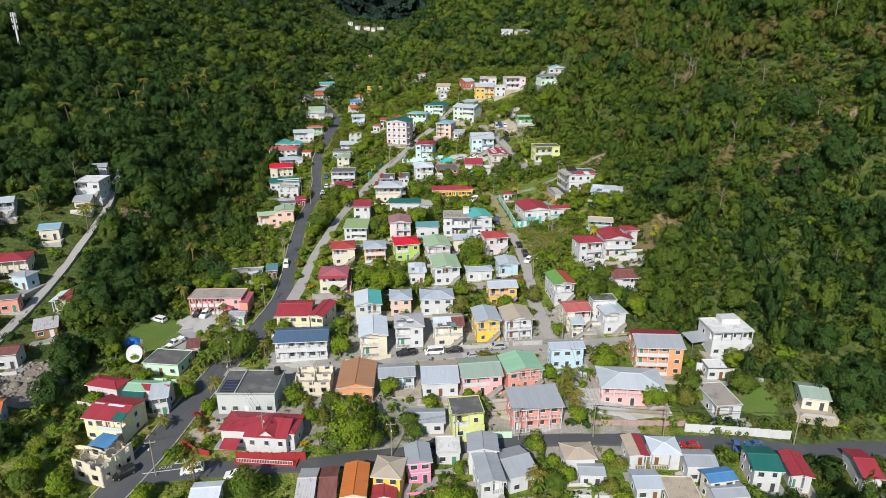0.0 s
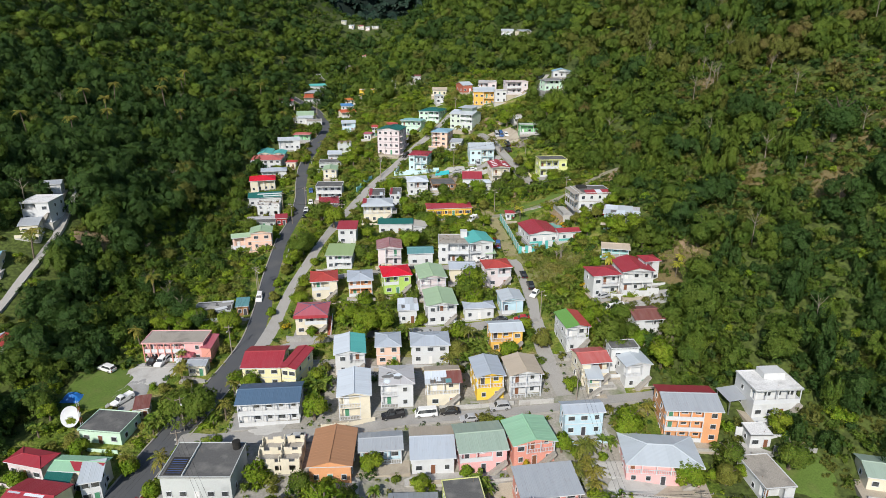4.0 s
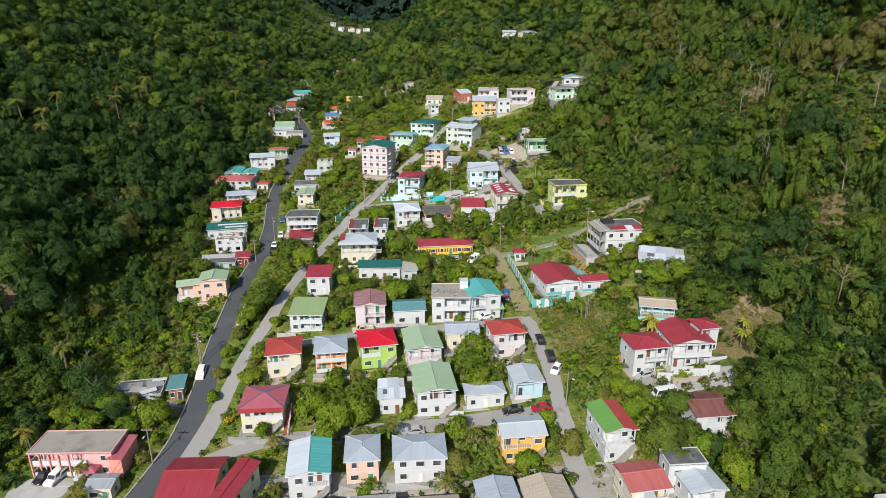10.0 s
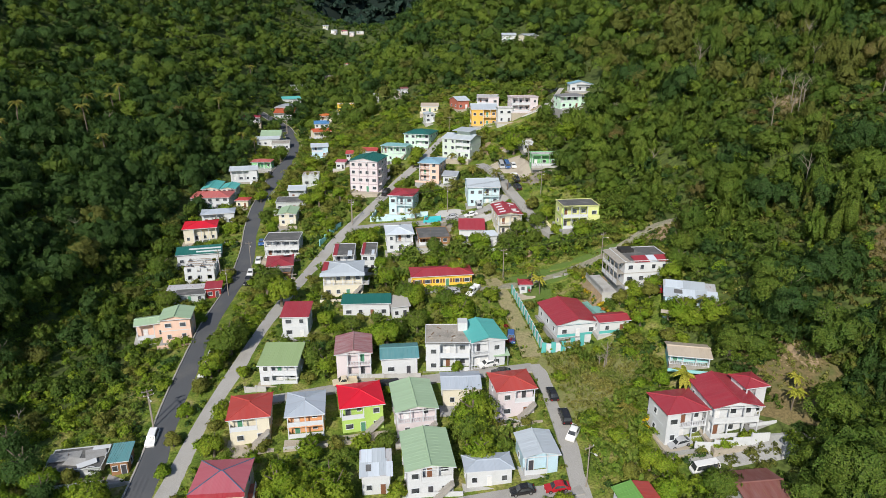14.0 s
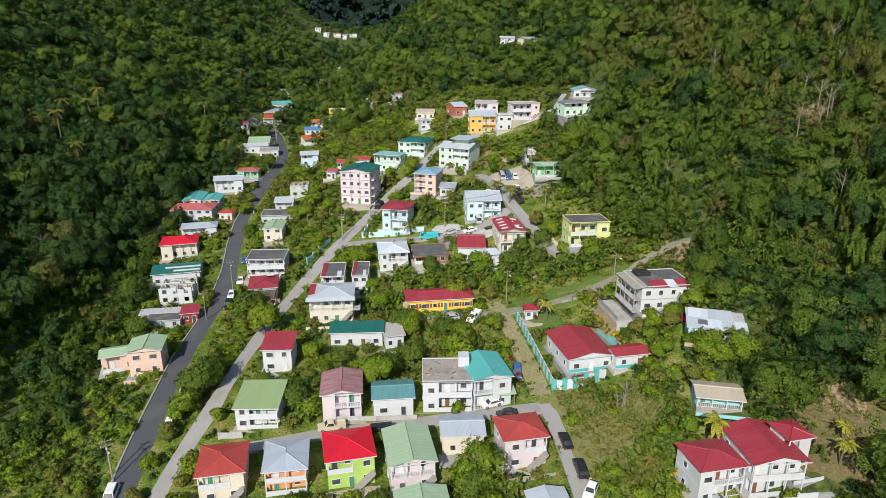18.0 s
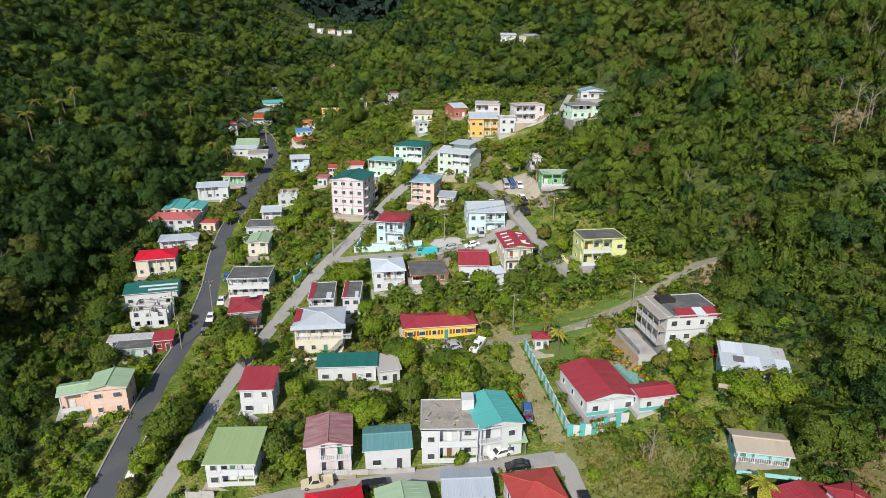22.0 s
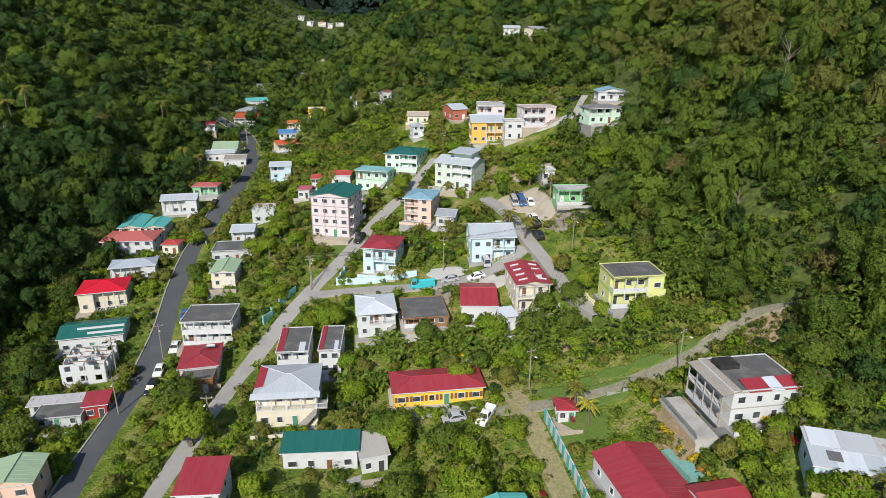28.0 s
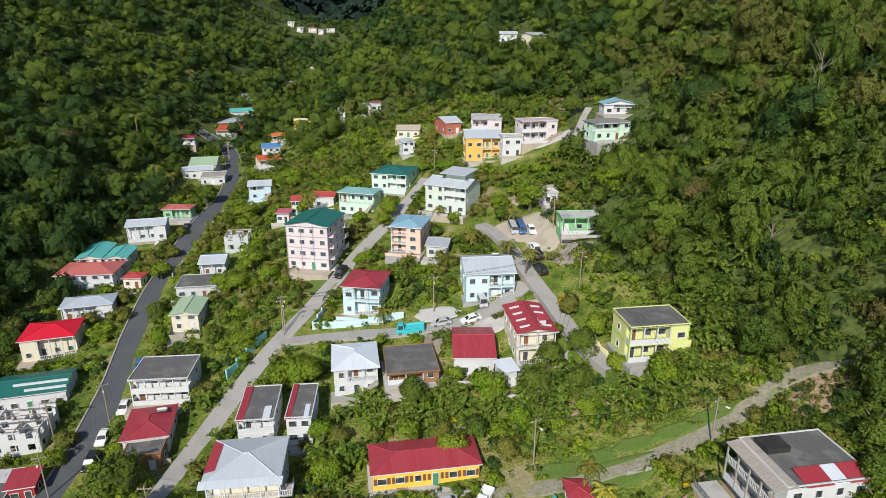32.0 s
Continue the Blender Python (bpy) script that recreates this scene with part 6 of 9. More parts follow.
house(-8.0, 296.8, -11, 8.7, 10.3, 12.1, 6.6, 2, "hip", "crimson", "cyanwhite", 2)
house(-8.6, 273.3, 7, 8.6, 10.0, 7.5, 5.4, 2, "hip", "white", "white", 1)
# open-sided shed: the brown wall stands in for the shade beneath its slab
house(1.6, 273.9, 7, 9.2, 10.3, 9.5, 2.1, 1, "flat", "dark", "wood", 1)
house(13.5, 276.2, -2, 8.0, 12.4, 9.7, 4.0, 1, "gx", "crimson", "white")
house(3.8, 250.3, 7, 16.8, 7.6, 5.3, 3.0, 1, "hip", "crimson", "yellow", extra="shutters")
house(18.1, 297.0, 3, 11.1, 12.0, 15.4, 6.2, 2, "gx", "lightgrey", "cyanwhite", 2, extra="solar")
house(24.2, 277.2, 5, 7.8, 12.8, 11.5, 6.6, 2, "gy", "crimson", "cream", 2, extra="dormers")
house(43.6, 267.5, 6, 10.4, 7.4, 15.9, 6.6, 2, "flat", "dark", "limeyellow", 2, extra="limebands")
house(40.0, 306.4, 1, 8.8, 5.7, 25.9, 3.8, 1, "flat", "lightgreyflat", "green", 1, extra="stilts")
house(36.4, 323.3, 9, 3.4, 4.0, 28.1, 3.0, 1, "flat", "white", "white")
house(26.6, 383.1, -4, 9.6, 13.4, 35.8, 6.0, 2, "flat", "lightgreyflat", "pinkwhite", 2)
house(23.4, 366.0, 0, 11.5, 13.2, 31.7, 7.0, 2, "gx", "lightgrey", "ochre", 2)
house(31.6, 358.5, 4, 6.1, 4.9, 33.5, 6.0, 2, "flat", "lightgreyflat", "white", 1)
house(39.6, 362.0, 10, 11.1, 7.0, 37.6, 6.0, 2, "flat", "pinkflat", "pinkwhite", 2)
house(55.0, 340.3, 14, 11.5, 7.0, 41.4, 4.7, 2, "hip", "greydark", "mint", 1)
house(61.2, 353.1, -2, 9.6, 7.0, 46.4, 3.2, 1, "gy", "lightblue", "white", 1)
house(45.1, 470.7, -2, 8.4, 8.0, 63.7, 4.0, 1, "gx", "lightgrey", "white", far=True)
house(53.2, 449.2, 27, 9.0, 7.0, 63.5, 4.0, 1, "gx", "grey", "cream", far=True)
house(-121.6, 214.1, 4, 8.0, 9.1, 14.3, 6.0, 2, "flat", "white", "white", 1)
house(-121.6, 207.6, 14, 5.8, 8.3, 12.2, 3.0, 1, "gx", "grey", "cream")
house(-126.5, 229.4, 19, 5.5, 6.0, 18.5, 3.4, 1, "gx", "grey", "white")
house(-140.7, 194.1, 24, 8.4, 7.6, 13.1, 5.0, 2, "gx", "lightgrey", "white", 1)
house(-124.1, 190.6, 17, 6.4, 7.0, 6.9, 3.6, 1, "gx", "lightblue", "cream")
house(-126.3, 173.2, 16, 10.0, 8.7, 1.6, 5.0, 1, "hip", "crimson", "cream", 1)
house(-119.7, 167.6, -12, 5.7, 5.0, -0.4, 4.0, 1, "hip", "grey", "lightblue")
house(-117.8, 157.3, 14, 5.4, 4.0, -3.1, 4.0, 1, "gx", "dark", "salmon")
house(-105.7, 161.8, 5, 5.3, 7.0, -4.9, 4.0, 1, "gy", "white", "white", 1, second="red")
house(-105.6, 136.5, 13, 5.3, 6.0, -8.0, 4.0, 1, "gx", "rust", "white")
house(-94.7, 114.5, 22, 3.4, 6.0, -9.7, 4.0, 1, "gx", "orange", "lightblue")
house(-104.8, 150.4, 26, 6.0, 6.0, -6.8, 2.8, 1, "shed", "patch", "wood")
house(-62.5, 187.3, 10, 9.4, 6.4, -5.2, 1.5, 1, "flat", "dark", "grey", extra="oldsheets")
house(25.5, 241.7, -1, 3.7, 4.0, 5.8, 2.6, 1, "hip", "crimson", "white")
house(18.7, 268.0, 15, 3.7, 4.0, 9.5, 3.6, 1, "shed", "white", "white")


# ---- yards, lawns and bare patches ----
DRY = node_mat("dry_grass", (0.165, 0.13, 0.06), 0.95, 0.4, 0.3, 2.5, 0.9, dirt=0.9, dirt_colour=(0.07, 0.11, 0.025))
FIELD = node_mat("field_soil", (0.2, 0.2, 0.075), 0.95, 0.3, 0.3, 2.5, 0.7, dirt=0.8, dirt_colour=(0.14, 0.19, 0.05))
PATCHES = []


def ground_patch(x, y, rx, ry, mat, label, lift=0.1):
    """An uneven-edged sheet laid on the ground."""
    rnd = random.Random(int(x * 13 + y * 7))
    edge = [rnd.uniform(0.78, 1.08) for _ in range(20)]
    vs, fs, rings, n = [(x, y, height(x, y) + lift)], [], 6, 40
    for r in range(1, rings + 1):
        for i in range(n):
            a = 2 * math.pi * i / n
            k = edge[i // 2] * (1 - i % 2 * 0.5) + edge[(i // 2 + 1) % 20] * (i % 2 * 0.5)
            px, py = x + rx * k * r / rings * math.cos(a), y + ry * k * r / rings * math.sin(a)
            vs.append((px, py, height(px, py) + (lift if r < rings else -0.3)))
    fs += [(0, 1 + i, 1 + (i + 1) % n) for i in range(n)]
    for r in range(rings - 1):
        q = 1 + r * n
        fs += [(q + i, q + n + i, q + n + (i + 1) % n, q + (i + 1) % n) for i in range(n)]
    ob = new("pavement" if "concrete" in label or "paved" in label or "gravel" in label else "ground_patch", mesh_from("patch", vs, fs, (mat,), smooth=True))
    tagged(ob, label, "ground", kind="structure")
    PATCHES.append((x, y, (rx + ry) * 0.4 if mat not in (DRY, SOIL, ROCKY, FIELD) else min(rx, ry) * 0.6))


ground_patch(-68.8, 158.8, 7, 6, YARD[0], "concrete parking yard")
ground_patch(-70.2, 149.7, 4.5, 9, YARD[1], "concrete driveway")
ground_patch(-78.0, 152.4, 9, 10, LAWN, "mown lawn beside the yard")
ground_patch(73.2, 128.0, 6.5, 7, LAWN, "mown lawn behind a wall")
ground_patch(27.4, 238.7, 6, 4.5, LAWN, "mown lawn inside a garden wall")
ground_patch(-9.6, 267.0, 6, 2.5, LAWN, "strip of mown lawn")
ground_patch(41.8, 124.5, 11, 5.5, YARD[0], "concrete forecourt")
ground_patch(55.8, 181.1, 13, 3.5, YARD[1], "paved yard below the houses")
ground_patch(28.3, 315.2, 10, 6.5, YARD[2], "pale gravel parking place")
ground_patch(30.7, 259.9, 6, 3, SOIL, "patch of bare soil")
ground_patch(42.8, 237.2, 3.0, 5.5, SOIL, "bare brown yard beside a house")
for vx, vy in ((24, 247.6), (30, 248.6), (36, 249.3), (42, 249.6), (48, 250.2)):
    ground_patch(vx, vy, 4.2, 1.7, LAWN, "bright grass verge above the track")
ground_patch(70.6, 197.3, 5, 6, SOIL, "bare brown slope")
ground_patch(-98.5, 128.5, 9, 12, ROCKY, "rocky bare clearing")
ground_patch(42.1, 358.1, 7, 3, SOIL, "bare brown bank")
ground_patch(27.0, 331.1, 5, 2, SOIL, "bare brown bank")
ground_patch(-18.6, 307.0, 4, 9, LAWN, "grass verge beside the lane")
ground_patch(32.6, 200.0, 8, 10, FIELD, "dry olive grass field")
ground_patch(28.9, 211.2, 6, 6, FIELD, "dry olive grass field")
ground_patch(40.0, 205.0, 7, 6, FIELD, "dry olive grass field")
ground_patch(31.7, 245.1, 12, 3, LAWN, "grass bank beside the track")
ground_patch(-107.5, 212.7, 6, 6, SOIL, "bare soil clearing")
ground_patch(61.3, 246.6, 5, 4, SOIL, "bare brown slope")
ground_patch(110.0, 198.0, 6, 5, DRY, "dry brown grass slope")
ground_patch(124.0, 203.0, 7, 5, DRY, "dry brown grass slope")
ground_patch(97.0, 214.0, 5, 5, DRY, "dry brown grass slope")
ground_patch(109.0, 430.0, 12, 4, ROCKY, "bare grey scar along a hillside road")
ground_patch(90.0, 361.0, 9, 9, LAWN, "bright green grass clearing on the slope")
ground_patch(99.0, 268.0, 5, 5, DRY, "dry brown grass slope")
ground_patch(101.0, 267.5, 3.5, 3, SOIL, "bare brown slope")
ground_patch(127.1, 200.4, 5, 3, SOIL, "bare brown slope")
ground_patch(111.4, 192.5, 3.5, 3, SOIL, "bare brown slope")
ground_patch(47.2, 382.0, 6, 4, SOIL, "bare brown bank")
ground_patch(6.8, 289.5, 6, 3, YARD[0], "concrete forecourt")
ground_patch(17.4, 284.1, 5, 3.5, YARD[0], "concrete forecourt")
ground_patch(25.7, 284.4, 5, 6, YARD[2], "pale gravel junction")
ground_patch(5.8, 280.8, 3.5, 4, ROCKY, "heap of rubble beside a house")
ground_patch(-8.9, 293.2, 5, 3.5, YARD[0], "concrete courtyard")
ground_patch(29.0, 272.8, 2.5, 6, YARD[1], "concrete lane edge")
ground_patch(66.0, 193.5, 8, 11, DRY, "dry brown grass slope")
ground_patch(71.3, 196.1, 7, 9, DRY, "dry brown grass slope")
ground_patch(23.5, 336.7, 6, 5, SOIL, "bare worn ground beside a house")
ground_patch(33.7, 329.2, 7, 5, YARD[2], "pale gravel parking place")
ground_patch(43.2, 356.6, 8, 3, YARD[0], "concrete forecourt")
ground_patch(49.1, 373.5, 5, 3.5, SOIL, "bare brown bank")
ground_patch(49.1, 353.6, 4, 5, YARD[1], "concrete forecourt")
ground_patch(32.8, 308.5, 5, 7, YARD[2], "pale gravel parking place")
ground_patch(30.0, 318.2, 6, 3, YARD[2], "pale gravel parking place")
ground_patch(37.0, 299.6, 6, 4, ROCKY, "grey rubble bank below a house")
ground_patch(23.3, 334.3, 4, 7, SOIL, "bare worn ground beside a house")
ground_patch(52.9, 371.0, 3, 5, YARD[0], "concrete forecourt")
ground_patch(20.5, 384.9, 6, 3, YARD[2], "pale gravel yard")
ground_patch(21.3, 118.7, 5, 4, YARD[0], "concrete yard between the houses")
ground_patch(-11.7, 137.7, 5, 3, YARD[1], "concrete yard between the houses")
ground_patch(15.4, 122.0, 5, 3.5, YARD[2], "pale gravel yard")
ground_patch(-35.7, 138.4, 5, 4, YARD[0], "concrete yard between the houses")
ground_patch(39.2, 127.8, 11, 3.5, YARD[0], "concrete forecourt")
ground_patch(-49.9, 112.4, 4, 4, YARD[2], "pale gravel garden court")


# ---- trees and undergrowth ----
def lumps(cen, rad, flat):
    """Leafy masses inside a crown: an uneven low-poly mass for each lobe."""
    t = (1 + 5**0.5) / 2
    iv = np.array([(-1, t, 0), (1, t, 0), (-1, -t, 0), (1, -t, 0), (0, -1, t), (0, 1, t), (0, -1, -t), (0, 1, -t), (t, 0, -1), (t, 0, 1), (-t, 0, -1), (-t, 0, 1)]) / math.hypot(1, t)
    jf = np.array([(0, 11, 5), (0, 5, 1), (0, 1, 7), (0, 7, 10), (0, 10, 11), (1, 5, 9), (5, 11, 4), (11, 10, 2), (10, 7, 6), (7, 1, 8), (3, 9, 4), (3, 4, 2), (3, 2, 6), (3, 6, 8), (3, 8, 9),
                   (4, 9, 5), (2, 4, 11), (6, 2, 10), (8, 6, 7), (9, 8, 1)])
    if not len(cen):
        return np.zeros((0, 3)), np.zeros((0, 3), int), np.zeros((0, 3))
    rg = np.random.default_rng(len(cen))
    V = [c + iv * r * rg.uniform(0.75, 1.1, (12, 1)) * np.array([1, 1, flat]) for c, r in zip(cen, rad)]
    return np.concatenate(V), np.concatenate([jf + 12 * k for k in range(len(cen))]), np.tile(iv, (len(cen), 1))


def crown_cards(seed, lobes, cards, size, flat=0.8, spread_r=0.62, radius=1.0, core=5):
    """Leaf clumps as small bent cards on the outside of several lobes; a unit crown about the origin.
    Returns verts, faces and a normal for each vert, turned out from its lobe."""
    rg = np.random.default_rng(seed)
    cen, rad = [], []
    for i in range(lobes):
        a, r = rg.uniform(0, 2 * np.pi), spread_r * np.sqrt(rg.uniform(0.05, 1))
        z = rg.uniform(-0.35, 0.55) * (1 - 0.4 * r)
        cen.append((r * np.cos(a), r * np.sin(a), z * flat))
        rad.append(rg.uniform(0.34, 0.58))
    cen, rad = np.array(cen), np.array(rad)
    k = rg.integers(0, lobes, cards)
    dirs = rg.normal(size=(cards, 3))
    dirs[:, 2] = np.abs(dirs[:, 2]) * 0.9 - 0.25
    dirs /= np.linalg.norm(dirs, axis=1)[:, None]
    c = cen[k] + dirs * rad[k][:, None] * np.array([1, 1, flat]) * rg.uniform(0.74, 1.16, cards)[:, None]
    nrm = dirs + rg.normal(scale=0.45, size=(cards, 3))
    nrm[:, 2] += 0.25
    nrm /= np.linalg.norm(nrm, axis=1)[:, None]
    u = np.cross(nrm, rg.normal(size=(cards, 3)))
    u /= np.linalg.norm(u, axis=1)[:, None]
    w = np.cross(nrm, u)
    s = size * rg.uniform(0.6, 1.35, cards)[:, None]
    lift = nrm * s * 0.28
    core_v, core_f, core_n = lumps(cen[:core], rad[:core] * 0.84, flat)
    # a folded card: two triangles bent along the middle
    v = np.stack([c - u * s - lift * 0.7, c - w * s * 0.8 + lift * 0.5, c + u * s - lift * 0.7, c + w * s * 0.85 + lift * 0.4], 1).reshape(-1, 3) * radius
    b = np.arange(cards)[:, None] * 4
    f = np.concatenate([b + np.array([0, 1, 3]), b + np.array([1, 2, 3])])
    out = dirs * 0.75 + c / np.maximum(np.linalg.norm(c, axis=1), 0.05)[:, None] * 0.45 + nrm * 0.35
    out /= np.linalg.norm(out, axis=1)[:, None]
    face_n = np.cross(v[f[:, 1]] - v[f[:, 0]], v[f[:, 2]] - v[f[:, 0]])
    inward = np.einsum("ij,ij->i", face_n, out[f[:, 0] // 4]) < 0
    f[inward] = f[inward][:, ::-1]
    f = np.concatenate([f, core_f + len(v)])
    v = np.concatenate([v, core_v * radius])
    return v, f, np.concatenate([np.repeat(out, 4, axis=0), core_n])


def soft_normals(me, n):
    """Leaf masses shade by the roundness of their crown, not card by card."""
    me.polygons.foreach_set("use_smooth", np.ones(len(me.polygons), bool))
    me.normals_split_custom_set_from_vertices(n.tolist())
    return me


def trunk_shape(seed, high, r, limbs=4, reach=0.27):
    rg = random.Random(seed)
    s = Shape()
    p, rr = Vector((0, 0, -0.4)), r
    q = Vector((rg.uniform(-0.2, 0.2), rg.uniform(-0.2, 0.2), high * 0.45))
    s.bar(p, q, (rr * 1.25, rr * 0.8), 6)
    top = q + Vector((rg.uniform(-0.3, 0.3), rg.uniform(-0.3, 0.3), high * 0.35))
    s.bar(q, top, (rr * 0.8, rr * 0.35), 6)
    for i in range(limbs):
        a = 2 * math.pi * (i + rg.random() * 0.6) / limbs
        b = q.lerp(top, rg.uniform(0, 0.6))
        e = b + Vector((math.cos(a) * high * reach, math.sin(a) * high * reach, high * rg.uniform(0.15, 0.32)))
        s.bar(b, e, (rr * 0.5, rr * 0.14), 5)
    return s


def palm_shape(seed, high):
    rg = random.Random(seed)
    t = Shape()
    pts = [Vector((0.25 * high * 0.12 * (k / 5)**2 * 3, 0, -0.3 + (high + 0.3) * k / 5)) for k in range(6)]
    for a, b in zip(pts, pts[1:]):
        t.bar(a, b, (0.19, 0.16), 6)
    leaves = Shape()
    top = pts[-1]
    for i in range(15):
        a = 2 * math.pi * i / 15 + rg.uniform(-0.15, 0.15)
        up = rg.uniform(-0.1, 0.9)
        L = rg.uniform(2.3, 3.1)
        side = Vector((-math.sin(a), math.cos(a), 0))
        prev = None
        for k in range(7):
            u = k / 6
            p = top + Vector((math.cos(a), math.sin(a), 0)) * L * u * (1 - 0.15 * u) + Vector((0, 0, up * L * u * 0.8 - L * 0.75 * u * u))
            wd = 0.42 * math.sin(math.pi * min(1, 0.12 + u * 0.88)) + 0.02
            e = [p + side * wd - Vector((0, 0, wd * 0.55)), p + Vector((0, 0, 0.02)), p - side * wd - Vector((0, 0, wd * 0.55))]
            if prev:
                leaves.quad_set([*prev, *e], [(0, 1, 4, 3), (1, 2, 5, 4)])
            prev = e
    return t, leaves


def banana_shape(seed):
    rg = random.Random(seed)
    t, leaves = Shape(), Shape()
    for s in range(rg.randint(2, 3)):
        bx, by, hh = rg.uniform(-0.9, 0.9), rg.uniform(-0.9, 0.9), rg.uniform(1.4, 2.3)
        t.bar((bx, by, -0.3), (bx, by, hh), (0.14, 0.09), 5)
        for i in range(7):
            a = rg.uniform(0, 2 * math.pi)
            L, up = rg.uniform(1.5, 2.3), rg.uniform(0.4, 1.3)
            side = Vector((-math.sin(a), math.cos(a), 0))
            prev = None
            for k in range(5):
                u = k / 4
                p = Vector((bx, by, hh)) + Vector((math.cos(a), math.sin(a), 0)) * L * u * 0.85 + Vector((0, 0, up * L * u - L * 0.85 * u * u))
                wd = 0.36 * math.sin(math.pi * min(1, 0.1 + 0.86 * u)) + 0.02
                e = [p + side * wd + Vector((0, 0, wd * 0.3)), p, p - side * wd + Vector((0, 0, wd * 0.3))]
                if prev:
                    leaves.quad_set([*prev, *e], [(0, 1, 4, 3), (1, 2, 5, 4)])
                prev = e
    return t, leaves


TREE_KINDS = []
for k, (rad_, high_, lob, lm) in enumerate([(3.4, 6.5, 11, 1), (2.6, 5.5, 9, 5), (4.4, 8.0, 14, 5), (2.2, 4.2, 7, 2), (3.0, 6.0, 10, 4), (1.7, 3.2, 6, 5), (8.0, 13.0, 20, 0), (4.6, 10.0, 10, 3)]):
    v, f, n_ = crown_cards(100 + k, lob, int(200 + 270 * rad_), 0.33 / rad_, 0.95, 0.52, rad_, core=7)
    v = v + np.array([0, 0, high_ * 0.68 - rad_ * 0.5])
    crown_me = soft_normals(mesh_from("crown", v, f, ((FINE_LEAVES[0], FINE_LEAVES[1], FINE_LEAVES[2], LEAVES[3], GARDEN_LEAF, GARDEN_LEAF)[lm],)), n_)
    trunk_me = trunk_shape(k, high_, 0.09 * rad_).mesh("trunk", BARK)
    TREE_KINDS.append((trunk_me, crown_me, rad_, ("dense mid-green", "leafy bright green", "broad mid-green", "low olive green", "rounded green", "small green", "huge dark green", "pale yellowish")[k]))
YELLOW_FROND = leaf_mat("yellow_palm_leaves", (0.33, 0.34, 0.04), (0.42, 0.39, 0.055), 0.35, 0.3, 6.0, 0.8)
PALM_KINDS = [tuple(s.mesh(n, m) for s, n, m in zip(palm_shape(k, hh), ("trunk", "fronds"), (BARK, PALM_LEAF))) for k, hh in enumerate((4.2, 5.4, 3.2, 8.4))]
PALM_KINDS.append(tuple(s.mesh(n, m) for s, n, m in zip(palm_shape(1, 5.4), ("trunk", "fronds"), (BARK, YELLOW_FROND))))
BANANA_KINDS = [tuple(s.mesh(n, m) for s, n, m in zip(banana_shape(k), ("stem", "leaves"), (BARK, BANANA_LEAF))) for k in range(4)]


def plant(kind, meshes, x, y, scale, turn, label, category, group, z=None):
    ob = new(kind)
    ob.matrix_basis = Matrix.LocRotScale((x, y, (height(x, y) if z is None else z) - 0.05), Euler((0, 0, turn)), (scale, scale, scale * 1.0))
    tagged(ob, label, category, group=group)
    names = ("trunk", "crown") if kind == "tree" else (("trunk", "fronds") if kind == "palm_tree" else ("stem", "leaves"))
    for n, me in zip(names, meshes):
        part(n, me, ob)
    return ob


def tree(x, y, k, scale=1.0, turn=0.0):
    t, c, _, say = TREE_KINDS[k]
    return plant("tree", (t, c), x, y, scale, turn, f"{say} broadleaf tree among the houses", "tree", "village trees")


def palm(x, y, k=0, scale=1.0):
    return plant("palm_tree", PALM_KINDS[k], x, y, scale, x * 7.1, "coconut palm with drooping yellow-green fronds", "palm", "palms")


def banana(x, y, k=0, scale=1.0):
    return plant("banana_plant", BANANA_KINDS[k % 4], x, y, scale, x * 3.3, "banana clump with broad ragged green leaves", "banana plant", "banana plants")


HOUSE_RECTS = np.array(FOOTPRINTS)


def clear_of(xs, ys, margin, road_margin):
    """True where a plant of that margin stands on no house and no road."""
    ok = np.ones(len(xs), bool)
    for hx_, hy_, a, hw, hd in HOUSE_RECTS:
        dx, dy = xs - hx_, ys - hy_
        lx, ly = dx * np.cos(a) + dy * np.sin(a), -dx * np.sin(a) + dy * np.cos(a)
        ok &= ~((np.abs(lx) < hw + margin) & (np.abs(ly) < hd + margin))
    for line, width in ROAD_LINES:
        step = line
        dd = np.full(len(xs), 1e9)
        for p in step:
            dd = np.minimum(dd, np.hypot(xs - p[0], ys - p[1]))
        ok &= dd > width / 2 + road_margin
    for cx, cy, r in OPEN_GROUND:
        ok &= np.hypot(xs - cx, ys - cy) > r
    return ok


def scatter(name, label, kinds, pts, scales, leaf, seed, kind_pick=None):
    """Many plants as one mesh: copies of the unit crowns, turned and scaled."""
    rg = np.random.default_rng(seed)
    V, F, NR, n = [], [], [], 0
    for (px, py, pz), s in zip(pts, scales):
        v, f, *nr = kinds[rg.integers(0, len(kinds))]
        a = rg.uniform(0, 2 * np.pi)
        R = np.array([[np.cos(a), -np.sin(a), 0], [np.sin(a), np.cos(a), 0], [0, 0, 1]])
        q = (v * np.asarray(s)) @ R.T + np.array([px, py, pz])
        V.append(q); F.append(f + n); n += len(v)
        if nr:
            NR.append(nr[0] @ R.T)
    if not V:
        return
    V, F = np.concatenate(V), np.concatenate(F)
    me = bpy.data.meshes.new(name)
    me.vertices.add(len(V)); me.vertices.foreach_set("co", V.astype(np.float32).ravel())
    me.loops.add(F.size); me.loops.foreach_set("vertex_index", F.astype(np.int32).ravel())
    me.polygons.add(len(F)); me.polygons.foreach_set("loop_start", np.arange(0, F.size, 3, dtype=np.int32))
    me.materials.append(leaf)
    me.update(calc_edges=True)
    if NR:
        soft_normals(me, np.concatenate(NR))
    ob = new(name, me)
    tagged(ob, label, "forest", kind="stuff")
    return ob


